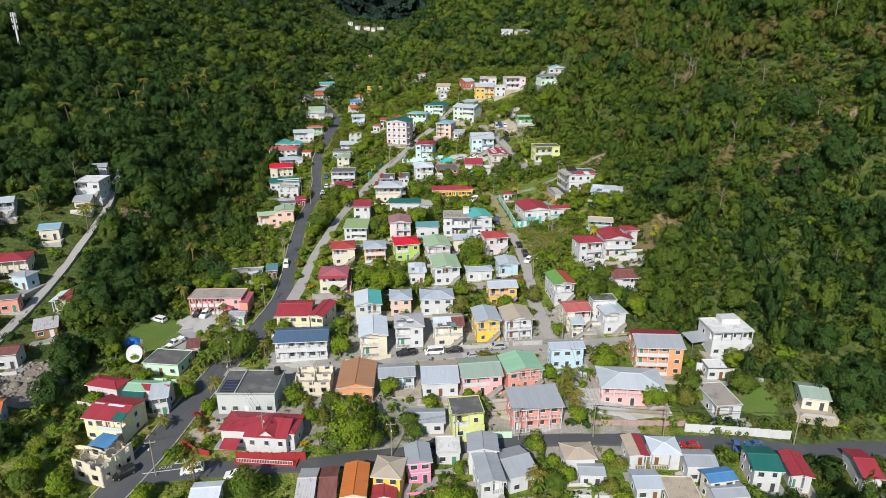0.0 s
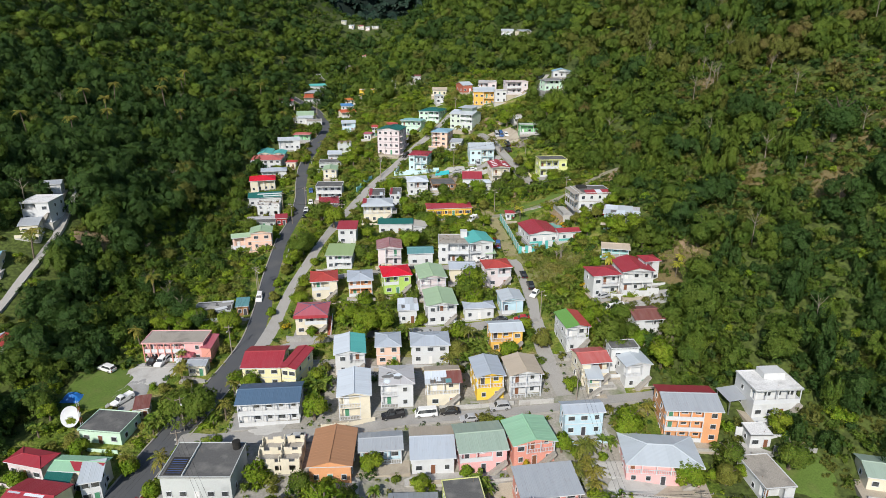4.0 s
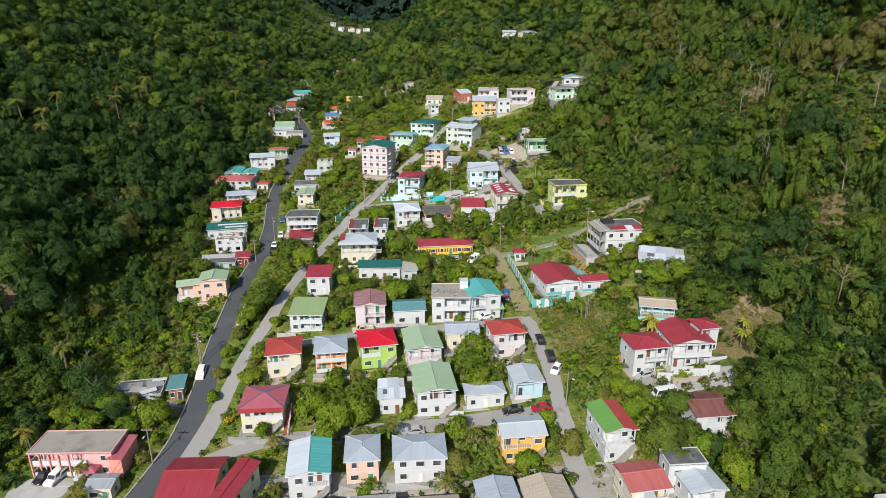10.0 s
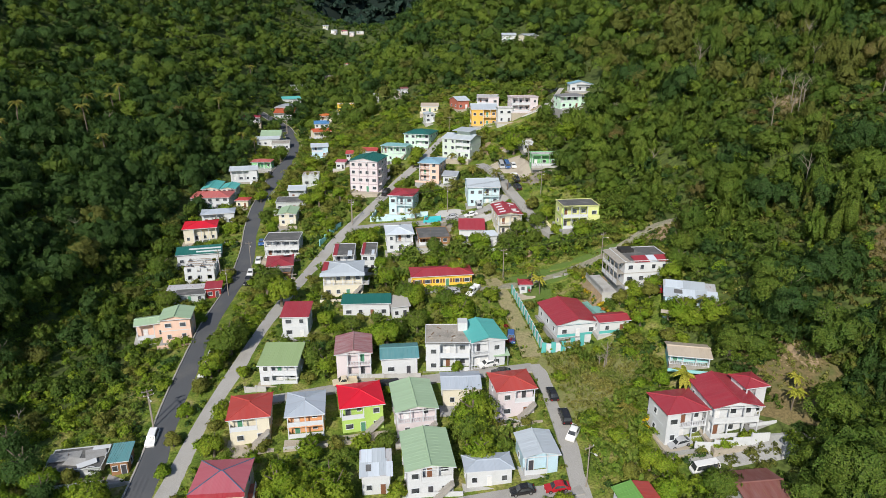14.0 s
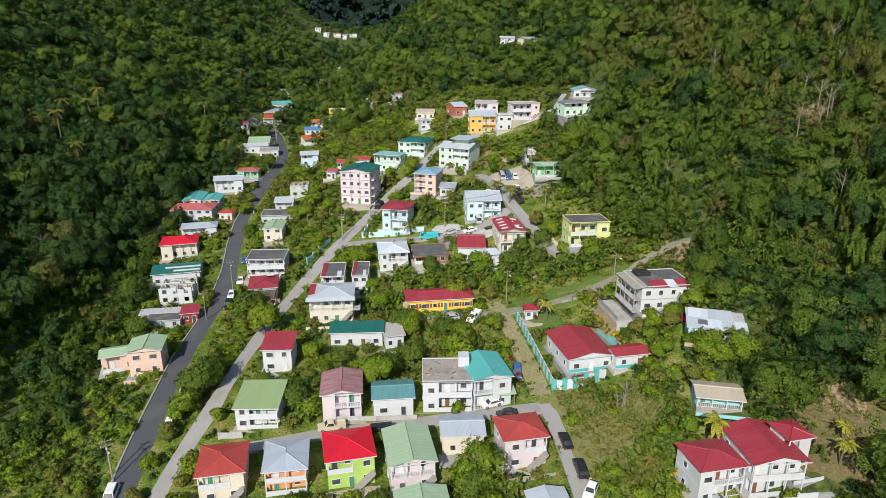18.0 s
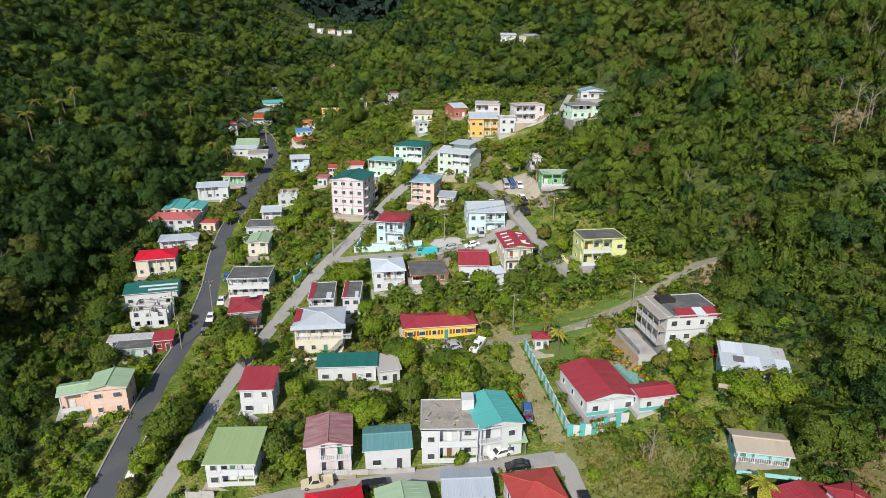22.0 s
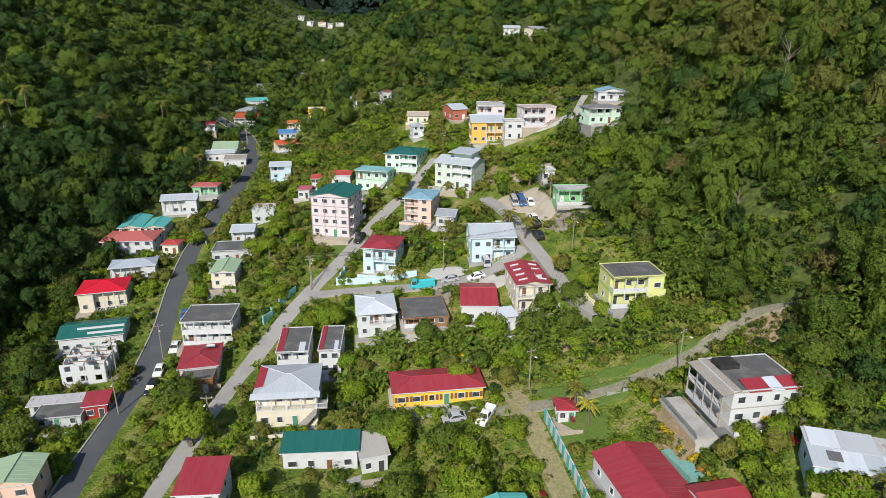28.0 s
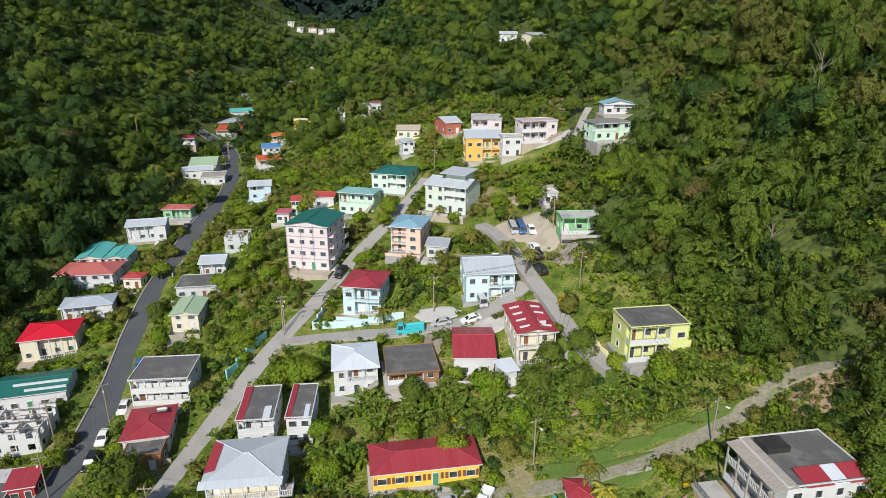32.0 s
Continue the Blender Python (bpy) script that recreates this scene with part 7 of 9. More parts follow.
def with_trunk(v, f, nr, depth=1.0, r=0.06):
    """Adds a thin tapered stem below a unit crown."""
    t = [(r * np.cos(a), r * np.sin(a), -depth) for a in (0, 2.1, 4.2)] + [(r * 0.4 * np.cos(a), r * 0.4 * np.sin(a), 0.3) for a in (0, 2.1, 4.2)]
    n = len(v)
    fs = [(n, n + 1, n + 4), (n, n + 4, n + 3), (n + 1, n + 2, n + 5), (n + 1, n + 5, n + 4), (n + 2, n, n + 3), (n + 2, n + 3, n + 5)]
    around = [(np.cos(a), np.sin(a), 0) for a in (0, 2.1, 4.2)] * 2
    return np.concatenate([v, np.array(t)]), np.concatenate([f, np.array(fs)]), np.concatenate([nr, np.array(around)])


NEAR_CROWNS = [with_trunk(*crown_cards(200 + k, 8 + k % 3, 106, 0.19, 0.9, core=4)) for k in range(9)]
FAR_CROWNS = [with_trunk(*crown_cards(300 + k, 7, 40, 0.25, 0.9, core=2)) for k in range(7)]
HEAD_CROWNS = [crown_cards(600 + k, 5, 16, 0.34, 0.8, core=2) for k in range(4)]
BUSHES = [crown_cards(400 + k, 5, 32, 0.28, 0.6, core=1) for k in range(6)]
TUFTS = [crown_cards(450 + k, 3, 16, 0.3, 0.7, core=0) for k in range(6)]

OPEN_GROUND = PATCHES + [(-98.5, 128.5, 8), (-97, 121, 6), (-99, 136, 6), (69, 190.5, 5), (66, 187, 3.5), (72, 195, 4), (73.5, 129.5, 5.5), (74, 125, 5), (71, 130, 4.5), (33, 206, 2.5), (31, 196, 2.5), (60, 352, 7), (66, 360, 7), (55, 358, 5), (-8, 258, 4), (-22, 294, 3)]
OPEN_GROUND += [(fx, fy - 9, 5.5) for fx, fy, *_ in FOOTPRINTS if fy > 330]
rng = np.random.default_rng(7)


def grid_points(x0, x1, y0, y1, step):
    X, Y = np.meshgrid(np.arange(x0, x1, step), np.arange(y0, y1, step))
    X, Y = X.ravel() + rng.uniform(-0.5, 0.5, X.size) * step, Y.ravel() + rng.uniform(-0.5, 0.5, X.size) * step
    return X, Y


def seen_area(X, Y):
    return (np.abs(X) < 0.76 * Y + 25)


# woods on both slopes; the western side's shade is put into its leaf colours
X, Y = grid_points(-235, 215, 86, 370, 4.4)
m = (village(X, Y) < 0.5) & seen_area(X, Y)
X, Y = X[m], Y[m]
m = clear_of(X, Y, 2.8, 3.2)
X, Y = X[m], Y[m]
Z = height(X, Y)
S = np.clip(rng.gamma(4.5, 0.72, len(X)), 1.2, 7.0) * np.where(X < -60, 1.12, 1.0)
pick = rng.random(len(X))
patchy = np.array([noise.noise((x * 0.018, y * 0.018, 3.0)) for x, y in zip(X, Y)])
q = pick + patchy * 0.7 - np.where((X > 62) & (Y < 240), 0.16, 0.0) + np.where((X > 84) & (Y > 185), 0.12, 0.0) + np.where((X > 38) & (X < 95) & (Y > 262), 0.28, 0.0)
# west of -60 mostly dark leaves, painting in the hill's shaded side
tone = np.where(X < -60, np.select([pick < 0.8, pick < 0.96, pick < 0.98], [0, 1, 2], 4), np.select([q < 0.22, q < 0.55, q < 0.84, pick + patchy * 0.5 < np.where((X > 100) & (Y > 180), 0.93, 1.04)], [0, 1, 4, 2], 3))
bank = (X > -94) & (X < -48) & (Y > 172) & (Y < 305)
tone = np.where(bank, np.select([pick < 0.5, pick < 0.78, pick < 0.9], [1, 4, 2], 0), tone)
S = np.where(bank, S * 0.55, S)
tone = np.where((X > 50) & (Y < 188) & (tone > 1), np.select([pick < 0.25, pick < 0.75], [0, 1], 4), tone)
sunny = (X > 36) & (X < 86) & (Y > 252) & (Y < 345)
tone = np.where((X > 78) & (Y < 190) & (pick > 0.2) & (pick < 0.85), 0, tone)
tone = np.where(sunny, np.select([pick < 0.1, pick < 0.45, pick < 0.72, pick < 0.92], [0, 1, 4, 5], 2), tone)
# dry open stretches high on the eastern slope: fewer and smaller trees
DRY_SLOPE = ((99, 268, 9, 8), (96, 214, 9, 9), (111, 199, 10, 10), (124, 203, 12, 9), (110, 246, 9, 12), (118, 232, 8, 8), (132, 222, 10, 14))
dry = np.zeros(len(X), bool)
for cx, cy, rx, ry in DRY_SLOPE:
    dry |= ((X - cx) / rx)**2 + ((Y - cy) / ry)**2 < 1 + patchy
thin = ~dry | (rng.random(len(X)) < 0.35)
X, Y, Z, S, pick, patchy, tone, dry = (a[thin] for a in (X, Y, Z, S, pick, patchy, tone, dry))
S = np.where(dry, S * 0.6, S)
slim = (X > 62) & (rng.random(len(X)) < 0.24)
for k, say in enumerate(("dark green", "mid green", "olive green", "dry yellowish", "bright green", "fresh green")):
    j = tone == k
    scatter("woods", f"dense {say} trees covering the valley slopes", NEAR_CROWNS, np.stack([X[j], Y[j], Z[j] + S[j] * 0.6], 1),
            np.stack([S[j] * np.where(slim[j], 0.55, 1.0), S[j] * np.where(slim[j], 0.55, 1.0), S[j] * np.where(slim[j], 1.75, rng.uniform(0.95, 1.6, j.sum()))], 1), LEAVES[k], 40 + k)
X, Y = grid_points(-430, 430, 370, 760, 8.0)
m = (village(X, Y) < 0.5) & seen_area(X, Y - 100)
X, Y = X[m], Y[m]
m = clear_of(X, Y, 2.0, 2.0)
X, Y = X[m], Y[m]
S = np.clip(rng.gamma(6, 0.92, len(X)), 2.2, 9.5) * np.where((Y > 690) & (X > -140) & (X < -30), 0.55, 1.0)
# the shift west of -75 puts that slope's shade into darker leaf colours
pick = rng.random(len(X)) + 0.3 * np.array([noise.noise((x * 0.015, y * 0.015, 8.0)) for x, y in zip(X, Y)]) - np.where(X < -75, 0.22, 0.0)
for k, lo, hi, say in ((0, -9, 0.22, "dark green"), (1, 0.22, 0.5, "mid green"), (4, 0.5, 0.74, "bright green"), (5, 0.74, 0.95, "fresh green"), (2, 0.95, 9, "olive green")):
    j = (pick >= lo) & (pick < hi)
    scatter("far_woods", f"far {say} woods on the valley sides", FAR_CROWNS, np.stack([X[j], Y[j], height(X[j], Y[j]) + S[j] * 0.6], 1),
            np.stack([S[j], S[j], S[j]], 1), LEAVES[k], 50 + k)
# the valley head: lit slopes on both sides of the notch, then the mountain behind it, cloud shade put into its colour
X, Y = grid_points(-420, 420, 760, 960, 13)
m = (np.abs(X + 40) < 0.62 * (Y - 170) + 30)
X, Y = X[m], Y[m]
S = rng.gamma(9, 0.62, len(X)) * np.where((X > -150) & (X < -35), 0.6, 1.0)
for k, lo, hi, say in ((1, 0, 0.5, "mid green"), (0, 0.5, 1.01, "dark green")):
    pick = np.random.default_rng(61).random(len(X))
    j = (pick >= lo) & (pick < hi)
    scatter("head_woods", f"{say} woods at the valley head", HEAD_CROWNS, np.stack([X[j], Y[j], height(X[j], Y[j]) + S[j] * 0.5], 1), np.stack([S[j], S[j], S[j]], 1), LEAVES[k], 60 + k)
X, Y = grid_points(-560, 420, 985, 1500, 20)
m = (np.abs(X + 70) < 0.36 * (Y - 170))
X, Y = X[m], Y[m]
S = rng.gamma(9, 1.4, len(X))
scatter("mountain_woods", "forest on the closing mountain, coloured dark for cloud shade", HEAD_CROWNS, np.stack([X, Y, height(X, Y) + S * 0.5], 1), np.stack([S, S, S], 1), SHADED_LEAF, 64)

# undergrowth between the trees and in the gardens
def bushes(name, say, x0, x1, y0, y1, step, inside, share, lo, hi, margins, leaves, seed, kinds=BUSHES):
    """Bushes of several greens spread over one stretch of ground."""
    X, Y = grid_points(x0, x1, y0, y1, step)
    patch = np.array([noise.noise((x * 0.06, y * 0.06, seed)) for x, y in zip(X, Y)])
    plots = (np.abs(X + 2) < 44) & (Y > 94) & (Y < 161)
    m = seen_area(X, Y) & ((village(X, Y) > 0.5) == inside) & (rng.random(len(X)) < (share + patch * 0.5) * np.where(plots, 0.68, 1.0))
    X, Y, patch = X[m], Y[m], patch[m]
    m = clear_of(X, Y, *margins)
    X, Y, patch = X[m], Y[m], patch[m]
    S = rng.uniform(lo, hi, len(X)) * (1 + 0.3 * patch)
    pick = np.clip(rng.random(len(X)) + patch * 0.4, 0, 0.999)
    edges = np.linspace(0, 1, len(leaves) + 1)
    for k, (tone_, leaf) in enumerate(leaves):
        j = (pick >= edges[k]) & (pick < edges[k + 1])
        scatter(name, f"{tone_} {say}", kinds, np.stack([X[j], Y[j], height(X[j], Y[j]) + S[j] * 0.25], 1),
                np.stack([S[j], S[j], S[j] * rng.uniform(0.7, 1.25, j.sum())], 1), leaf, seed + k)


bushes("undergrowth", "undergrowth on the wooded slopes", -200, 215, 90, 440, 4.7, False, 0.95, 1.5, 2.8, (0.6, 0.6),
       (("dark green", LEAVES[0]), ("mid green", LEAVES[1]), ("bright green", GARDEN_LEAF), ("olive green", LEAVES[2])), 70)
bushes("thicket", "thicket on the eastern slope", 44, 150, 96, 300, 3.5, False, 0.95, 1.4, 3.0, (0.8, 0.8),
       (("dark green", LEAVES[0]), ("mid green", LEAVES[1]), ("bright green", LEAVES[4])), 110)
bushes("bank_thicket", "thicket on the bank below the valley road", -96, -50, 164, 302, 2.7, False, 0.95, 1.3, 2.6, (0.5, 0.6),
       (("mid green", LEAVES[1]), ("bright green", LEAVES[4]), ("fresh green", GARDEN_LEAF)), 140)
bushes("meadow", "bushes on the grassy bank beside the valley road", -125, -25, 425, 560, 5.5, False, 0.75, 1.0, 2.2, (0.6, 0.8),
       (("bright green", GARDEN_LEAF), ("mid green", LEAVES[4])), 130)
bushes("weeds", "weeds and low plants between the houses", -110, 95, 90, 430, 1.75, True, 0.8, 0.45, 1.15, (0.15, -0.05),
       (("mid green", FINE_LEAVES[1]), ("bright green", GARDEN_LEAF), ("olive green", FINE_LEAVES[2]), ("dark green", FINE_LEAVES[0])), 80, TUFTS)
bushes("field_bushes", "low green bushes on the grassy field", 27, 48, 186, 214, 2.6, True, 0.6, 0.6, 1.4, (0.8, 0.5),
       (("mid green", FINE_LEAVES[1]), ("olive green", FINE_LEAVES[2]), ("fresh green", GARDEN_LEAF)), 170)
bushes("scrub", "scrub on the slope between the upper houses", 8, 58, 243, 280, 2.1, True, 0.6, 0.5, 1.3, (0.3, 0.3),
       (("mid green", FINE_LEAVES[1]), ("bright green", GARDEN_LEAF), ("olive green", FINE_LEAVES[2])), 150)
bushes("yard_thicket", "thicket round the hillside houses", 43, 72, 198, 246, 2.3, True, 0.8, 0.9, 2.1, (0.7, 0.5),
       (("mid green", FINE_LEAVES[1]), ("bright green", LEAVES[4]), ("dark green", FINE_LEAVES[0])), 160)
bushes("slope_thicket", "thicket above the hillside houses", 57, 76, 190, 246, 2.6, False, 0.9, 1.2, 2.4, (0.6, 0.6),
       (("mid green", LEAVES[1]), ("bright green", LEAVES[4]), ("dark green", LEAVES[0])), 180)
bushes("garden_bushes", "garden bushes between the houses", -110, 95, 90, 440, 3.6, True, 0.55, 1.2, 2.3, (1.0, 1.0),
       (("dark green", FINE_LEAVES[0]), ("mid green", FINE_LEAVES[1]), ("bright green", GARDEN_LEAF)), 90)


# banana groves on the banks, and tall dry grass on the open field
def leaf_tris(shape):
    f = [t for q in shape.f for t in ((q[0], q[1], q[2]), (q[0], q[2], q[3]))]
    return np.array(shape.v), np.array(f)


BANANA_UNITS = [leaf_tris(banana_shape(40 + k)[1]) for k in range(5)]
for cx, cy, rx, ry, n in ((74, 238, 9, 8, 40), (36, 266, 9, 9, 60), (50, 267, 10, 10, 60), (40, 256, 12, 4, 30), (60, 272, 8, 12, 24), (8, 262, 9, 5, 40), (48, 398, 16, 14, 120), (28, 392, 12, 10, 60), (-4, 300, 5, 8, 45), (30, 178, 6, 7, 30), (44, 330, 9, 14, 60), (-12, 172, 5, 5, 25), (-19, 176, 6, 6, 60), (-27.5, 149, 2.5, 6, 16), (9, 161, 4, 5, 26), (-10, 255, 4, 8, 30), (40, 190, 6, 6, 34), (-6, 262, 5, 4, 20), (24, 262, 5, 6, 26), (12, 187, 4, 4, 14), (-22, 207, 3, 4, 12), (-33, 262, 3, 8, 14)):
    r, a = np.sqrt(rng.random(n)), rng.uniform(0, 2 * np.pi, n)
    X, Y = cx + rx * r * np.cos(a), cy + ry * r * np.sin(a)
    m = clear_of(X, Y, 0.8, 1.0)
    X, Y = X[m], Y[m]
    S = rng.uniform(0.65, 1.15, len(X))
    scatter("banana_grove", "grove of banana plants with pale green ragged leaves", BANANA_UNITS, np.stack([X, Y, height(X, Y)], 1), np.stack([S, S, S], 1), BANANA_LEAF, int(cx + 200))
for cx, cy, rx, ry, n in ((31, 199, 9, 14, 420), (29, 211, 7, 6, 160), (40, 205, 8, 7, 240), (58, 262, 10, 5, 120), (70, 205, 8, 16, 200), (16, 288, 6, 3, 60), (64, 246, 9, 5, 120), (88, 215, 10, 20, 200), (76, 240, 9, 9, 260), (60, 166, 11, 15, 129), (68, 146, 10, 10, 128), (54, 176, 6, 8, 90), (86, 122, 8, 8, 110), (84, 132, 9, 12, 128), (-65, 208, 6, 14, 129), (-60, 192, 5, 10, 60), (99, 268, 9, 8, 150), (96, 214, 9, 9, 150), (111, 199, 10, 10, 160), (124, 203, 12, 9, 160), (110, 246, 9, 12, 140), (118, 232, 8, 8, 125), (132, 222, 10, 14, 150)):
    field = n > 130 and cx < 80
    n = n * 3 if field else n
    r, a = np.sqrt(rng.random(n)), rng.uniform(0, 2 * np.pi, n)
    X, Y = cx + rx * r * np.cos(a), cy + ry * r * np.sin(a)
    keep = OPEN_GROUND
    OPEN_GROUND = []
    m = clear_of(X, Y, 0.6, 0.6)
    OPEN_GROUND = keep
    X, Y = X[m], Y[m]
    S = rng.uniform(0.3, 0.75, len(X)) if field else rng.uniform(0.5, 1.1, len(X))
    scatter("tall_grass", "tall yellowing grass and weeds on the bank", TUFTS if field else BUSHES, np.stack([X, Y, height(X, Y) + 0.15], 1), np.stack([S, S, S * 1.3], 1), FIELD_GRASS if field else (LEAVES[3] if n > 130 else LEAVES[2]), int(cx + 300))

# broken rock on the bare clearing
ROCK_UNITS = []
for k in range(4):
    rv, rf, _ = lumps(np.zeros((1, 3)), np.ones(1), 0.7)
    ROCK_UNITS.append((rv * np.random.default_rng(900 + k).uniform(0.6, 1.25, (len(rv), 1)), rf))
r, a = np.sqrt(rng.random(170)), rng.uniform(0, 2 * np.pi, 170)
X, Y = -98.5 + 7.5 * r * np.cos(a), 128.5 + 10.5 * r * np.sin(a)
S = rng.gamma(2.0, 0.24, 170) + 0.12
scatter("rubble", "grey boulders and broken rock on a bare clearing", ROCK_UNITS, np.stack([X, Y, height(X, Y) + 0.1], 1), np.stack([S, S, S * 0.8], 1), ROCKY, 905)

# the larger trees, each in its place
tree(-18.3, 108.4, 2, 1.23, 0.3)
tree(-7.6, 115.3, 0, 0.80, 6.0)
tree(-27.8, 113.7, 1, 0.92, 3.1)
tree(-2.8, 121.2, 1, 0.85, 1.5)
tree(5.5, 125.3, 5, 0.96, 3.1)
tree(18.3, 110.2, 0, 0.66, 5.9)
tree(21.5, 99.8, 0, 0.88, 5.2)
tree(0.8, 95.7, 4, 0.97, 1.3)
tree(-6.2, 111.8, 0, 0.78, 2.0)
tree(-21.3, 106.6, 0, 1.00, 1.5)
tree(-25.4, 113.8, 3, 1.09, 0.7)
tree(-14.7, 108.5, 0, 0.85, 0.1)
tree(-25.7, 139.9, 1, 1.22, 0.3)
tree(3.1, 103.4, 1, 0.65, 5.3)
tree(-51.6, 141.1, 0, 1.56, 0.1)
tree(-35.3, 94.2, 0, 1.2, 4.7)
tree(-58.6, 126.0, 4, 0.76, 0.9)
tree(-51.6, 119.1, 1, 0.72, 0.2)
tree(-51.6, 113.8, 3, 0.82, 0.1)
tree(-62.8, 107.6, 5, 0.85, 0.0)
tree(-77.8, 95.7, 0, 0.92, 5.9)
tree(-70.4, 94.7, 1, 1.19, 5.9)
tree(-54.8, 93.6, 1, 0.85, 5.2)
tree(-43.6, 217.6, 0, 1.38, 1.2)
tree(-36.8, 239.0, 1, 1.70, 0.3)
tree(-45.5, 209.7, 4, 0.93, 4.4)
tree(-46.3, 205.0, 3, 0.98, 2.9)
tree(-20.7, 207.6, 4, 0.91, 2.6)
tree(-23.6, 226.4, 1, 0.85, 3.8)
tree(-68.5, 245.2, 0, 1.05, 2.9)
tree(-78.7, 267.2, 0, 1.31, 4.4)
tree(-38.1, 207.9, 5, 0.97, 4.3)
tree(-3.2, 237.5, 4, 1.02, 0.9)
tree(-8.8, 217.5, 1, 1.54, 3.9)
tree(-1.9, 224.0, 0, 1.09, 3.1)
tree(7.8, 225.4, 4, 1.46, 0.7)
tree(15.9, 237.4, 4, 0.91, 2.0)
tree(-17.0, 223.5, 0, 0.73, 2.5)
tree(-23.0, 226.4, 1, 0.85, 4.9)
tree(9.0, 190.8, 2, 1.18, 2.7)
tree(7.1, 209.7, 5, 0.89, 5.8)
tree(-23.3, 210.5, 0, 0.90, 4.3)
tree(-18.0, 270.9, 1, 1.43, 0.7)
tree(15.3, 264.6, 4, 1.20, 0.9)
tree(2.5, 265.1, 0, 0.94, 4.3)
tree(14.6, 223.8, 5, 1.47, 6.0)
tree(-23.6, 176.0, 4, 1.32, 3.8)
tree(-18.4, 171.8, 1, 1.60, 0.1)
tree(-14.3, 174.9, 4, 1.31, 0.8)
tree(-19.2, 168.1, 1, 1.20, 5.0)
tree(-7.2, 187.3, 0, 0.74, 0.4)
tree(7.9, 188.5, 0, 1.26, 0.8)
tree(10.5, 183.5, 4, 1.16, 5.2)
tree(5.0, 161.0, 3, 1.35, 2.2)
tree(9.4, 156.0, 3, 1.30, 3.4)
tree(-3.9, 176.2, 5, 1.17, 5.9)
tree(-32.0, 171.1, 1, 0.74, 2.2)
tree(-32.1, 284.6, 4, 1.03, 1.9)
tree(-57.0, 305.0, 0, 0.76, 3.6)
tree(-52.0, 292.0, 1, 1.03, 5.8)
tree(-57.7, 259.2, 4, 0.77, 2.4)
tree(-57.8, 263.8, 3, 0.99, 2.3)
tree(-22.2, 273.2, 4, 0.78, 6.2)
tree(-19.1, 273.1, 4, 1.09, 5.2)
tree(-12.7, 257.6, 1, 0.91, 3.5)
tree(8.2, 252.3, 4, 0.93, 1.3)
tree(12.0, 255.2, 0, 0.76, 1.5)
tree(-10.0, 256.9, 3, 0.96, 1.8)
tree(1.6, 256.2, 1, 0.91, 2.7)
tree(-10.9, 248.0, 1, 1.11, 0.4)
tree(6.8, 255.9, 3, 0.95, 5.2)
tree(19.6, 257.8, 5, 1.25, 2.0)
tree(16.6, 251.1, 3, 1.03, 3.1)
tree(9.6, 269.0, 5, 1.20, 3.8)
tree(23.7, 263.0, 0, 1.01, 2.7)
tree(30.0, 262.8, 0, 0.92, 0.7)
tree(30.3, 256.9, 4, 0.82, 1.3)
tree(37.5, 265.1, 5, 1.20, 0.9)
tree(43.8, 259.4, 4, 1.10, 5.4)
tree(28.5, 275.8, 1, 0.85, 4.5)
tree(36.1, 274.0, 1, 1.07, 4.9)
tree(32.9, 281.5, 3, 1.20, 5.6)
tree(31.7, 322.6, 2, 1.17, 3.6)
tree(48.8, 315.4, 2, 1.05, 1.3)
tree(53.9, 315.8, 0, 1.21, 3.7)
tree(24.6, 321.3, 0, 0.72, 4.1)
tree(45.0, 311.7, 0, 1.04, 1.1)
tree(24.5, 371.3, 1, 0.80, 4.0)
tree(36.4, 388.5, 0, 0.98, 5.4)
tree(51.3, 367.0, 0, 1.18, 5.6)
tree(-31.0, 353.4, 4, 0.84, 3.8)
tree(-4.4, 335.2, 1, 1.31, 5.1)
tree(-5.9, 329.9, 4, 0.93, 2.6)
tree(-12.3, 333.8, 1, 0.87, 4.1)
tree(-37.4, 419.7, 0, 1.70, 5.5)
tree(-18.7, 379.1, 0, 1.24, 6.0)
tree(-11.1, 370.6, 0, 1.09, 0.0)
tree(12.2, 324.6, 4, 0.72, 1.9)
tree(11.8, 353.4, 4, 1.14, 1.3)
tree(-40.0, 386.5, 4, 1.46, 1.1)
tree(-2.1, 400.8, 0, 0.90, 2.7)
tree(-20.1, 358.3, 0, 0.85, 3.5)
tree(-43.5, 311.0, 4, 1.07, 1.5)
tree(-38.7, 307.9, 1, 1.21, 3.2)
tree(-69.0, 382.3, 0, 1.36, 2.0)
tree(-50.5, 360.0, 4, 1.39, 2.0)
tree(-64.2, 326.2, 4, 1.06, 3.9)
tree(-65.7, 339.9, 3, 1.04, 1.4)
tree(-69.7, 334.9, 3, 1.18, 0.7)
tree(-38.2, 319.1, 4, 1.12, 4.1)
tree(-31.4, 309.3, 1, 1.10, 3.1)
tree(41.2, 163.6, 0, 1.59, 0.9)
tree(39.4, 172.3, 1, 1.23, 4.2)
tree(34.4, 167.0, 3, 1.27, 2.0)
tree(25.9, 164.4, 3, 1.38, 0.0)
tree(53.0, 157.8, 1, 1.56, 2.1)
tree(43.7, 161.1, 0, 1.05, 5.2)
tree(60.2, 200.8, 0, 1.12, 1.8)
tree(30.1, 148.6, 1, 0.83, 0.9)
tree(56.3, 126.1, 3, 1.27, 1.5)
tree(70.0, 129.4, 0, 1.17, 6.0)
tree(47.9, 124.2, 1, 1.26, 6.2)
tree(40.5, 138.2, 4, 1.22, 6.1)
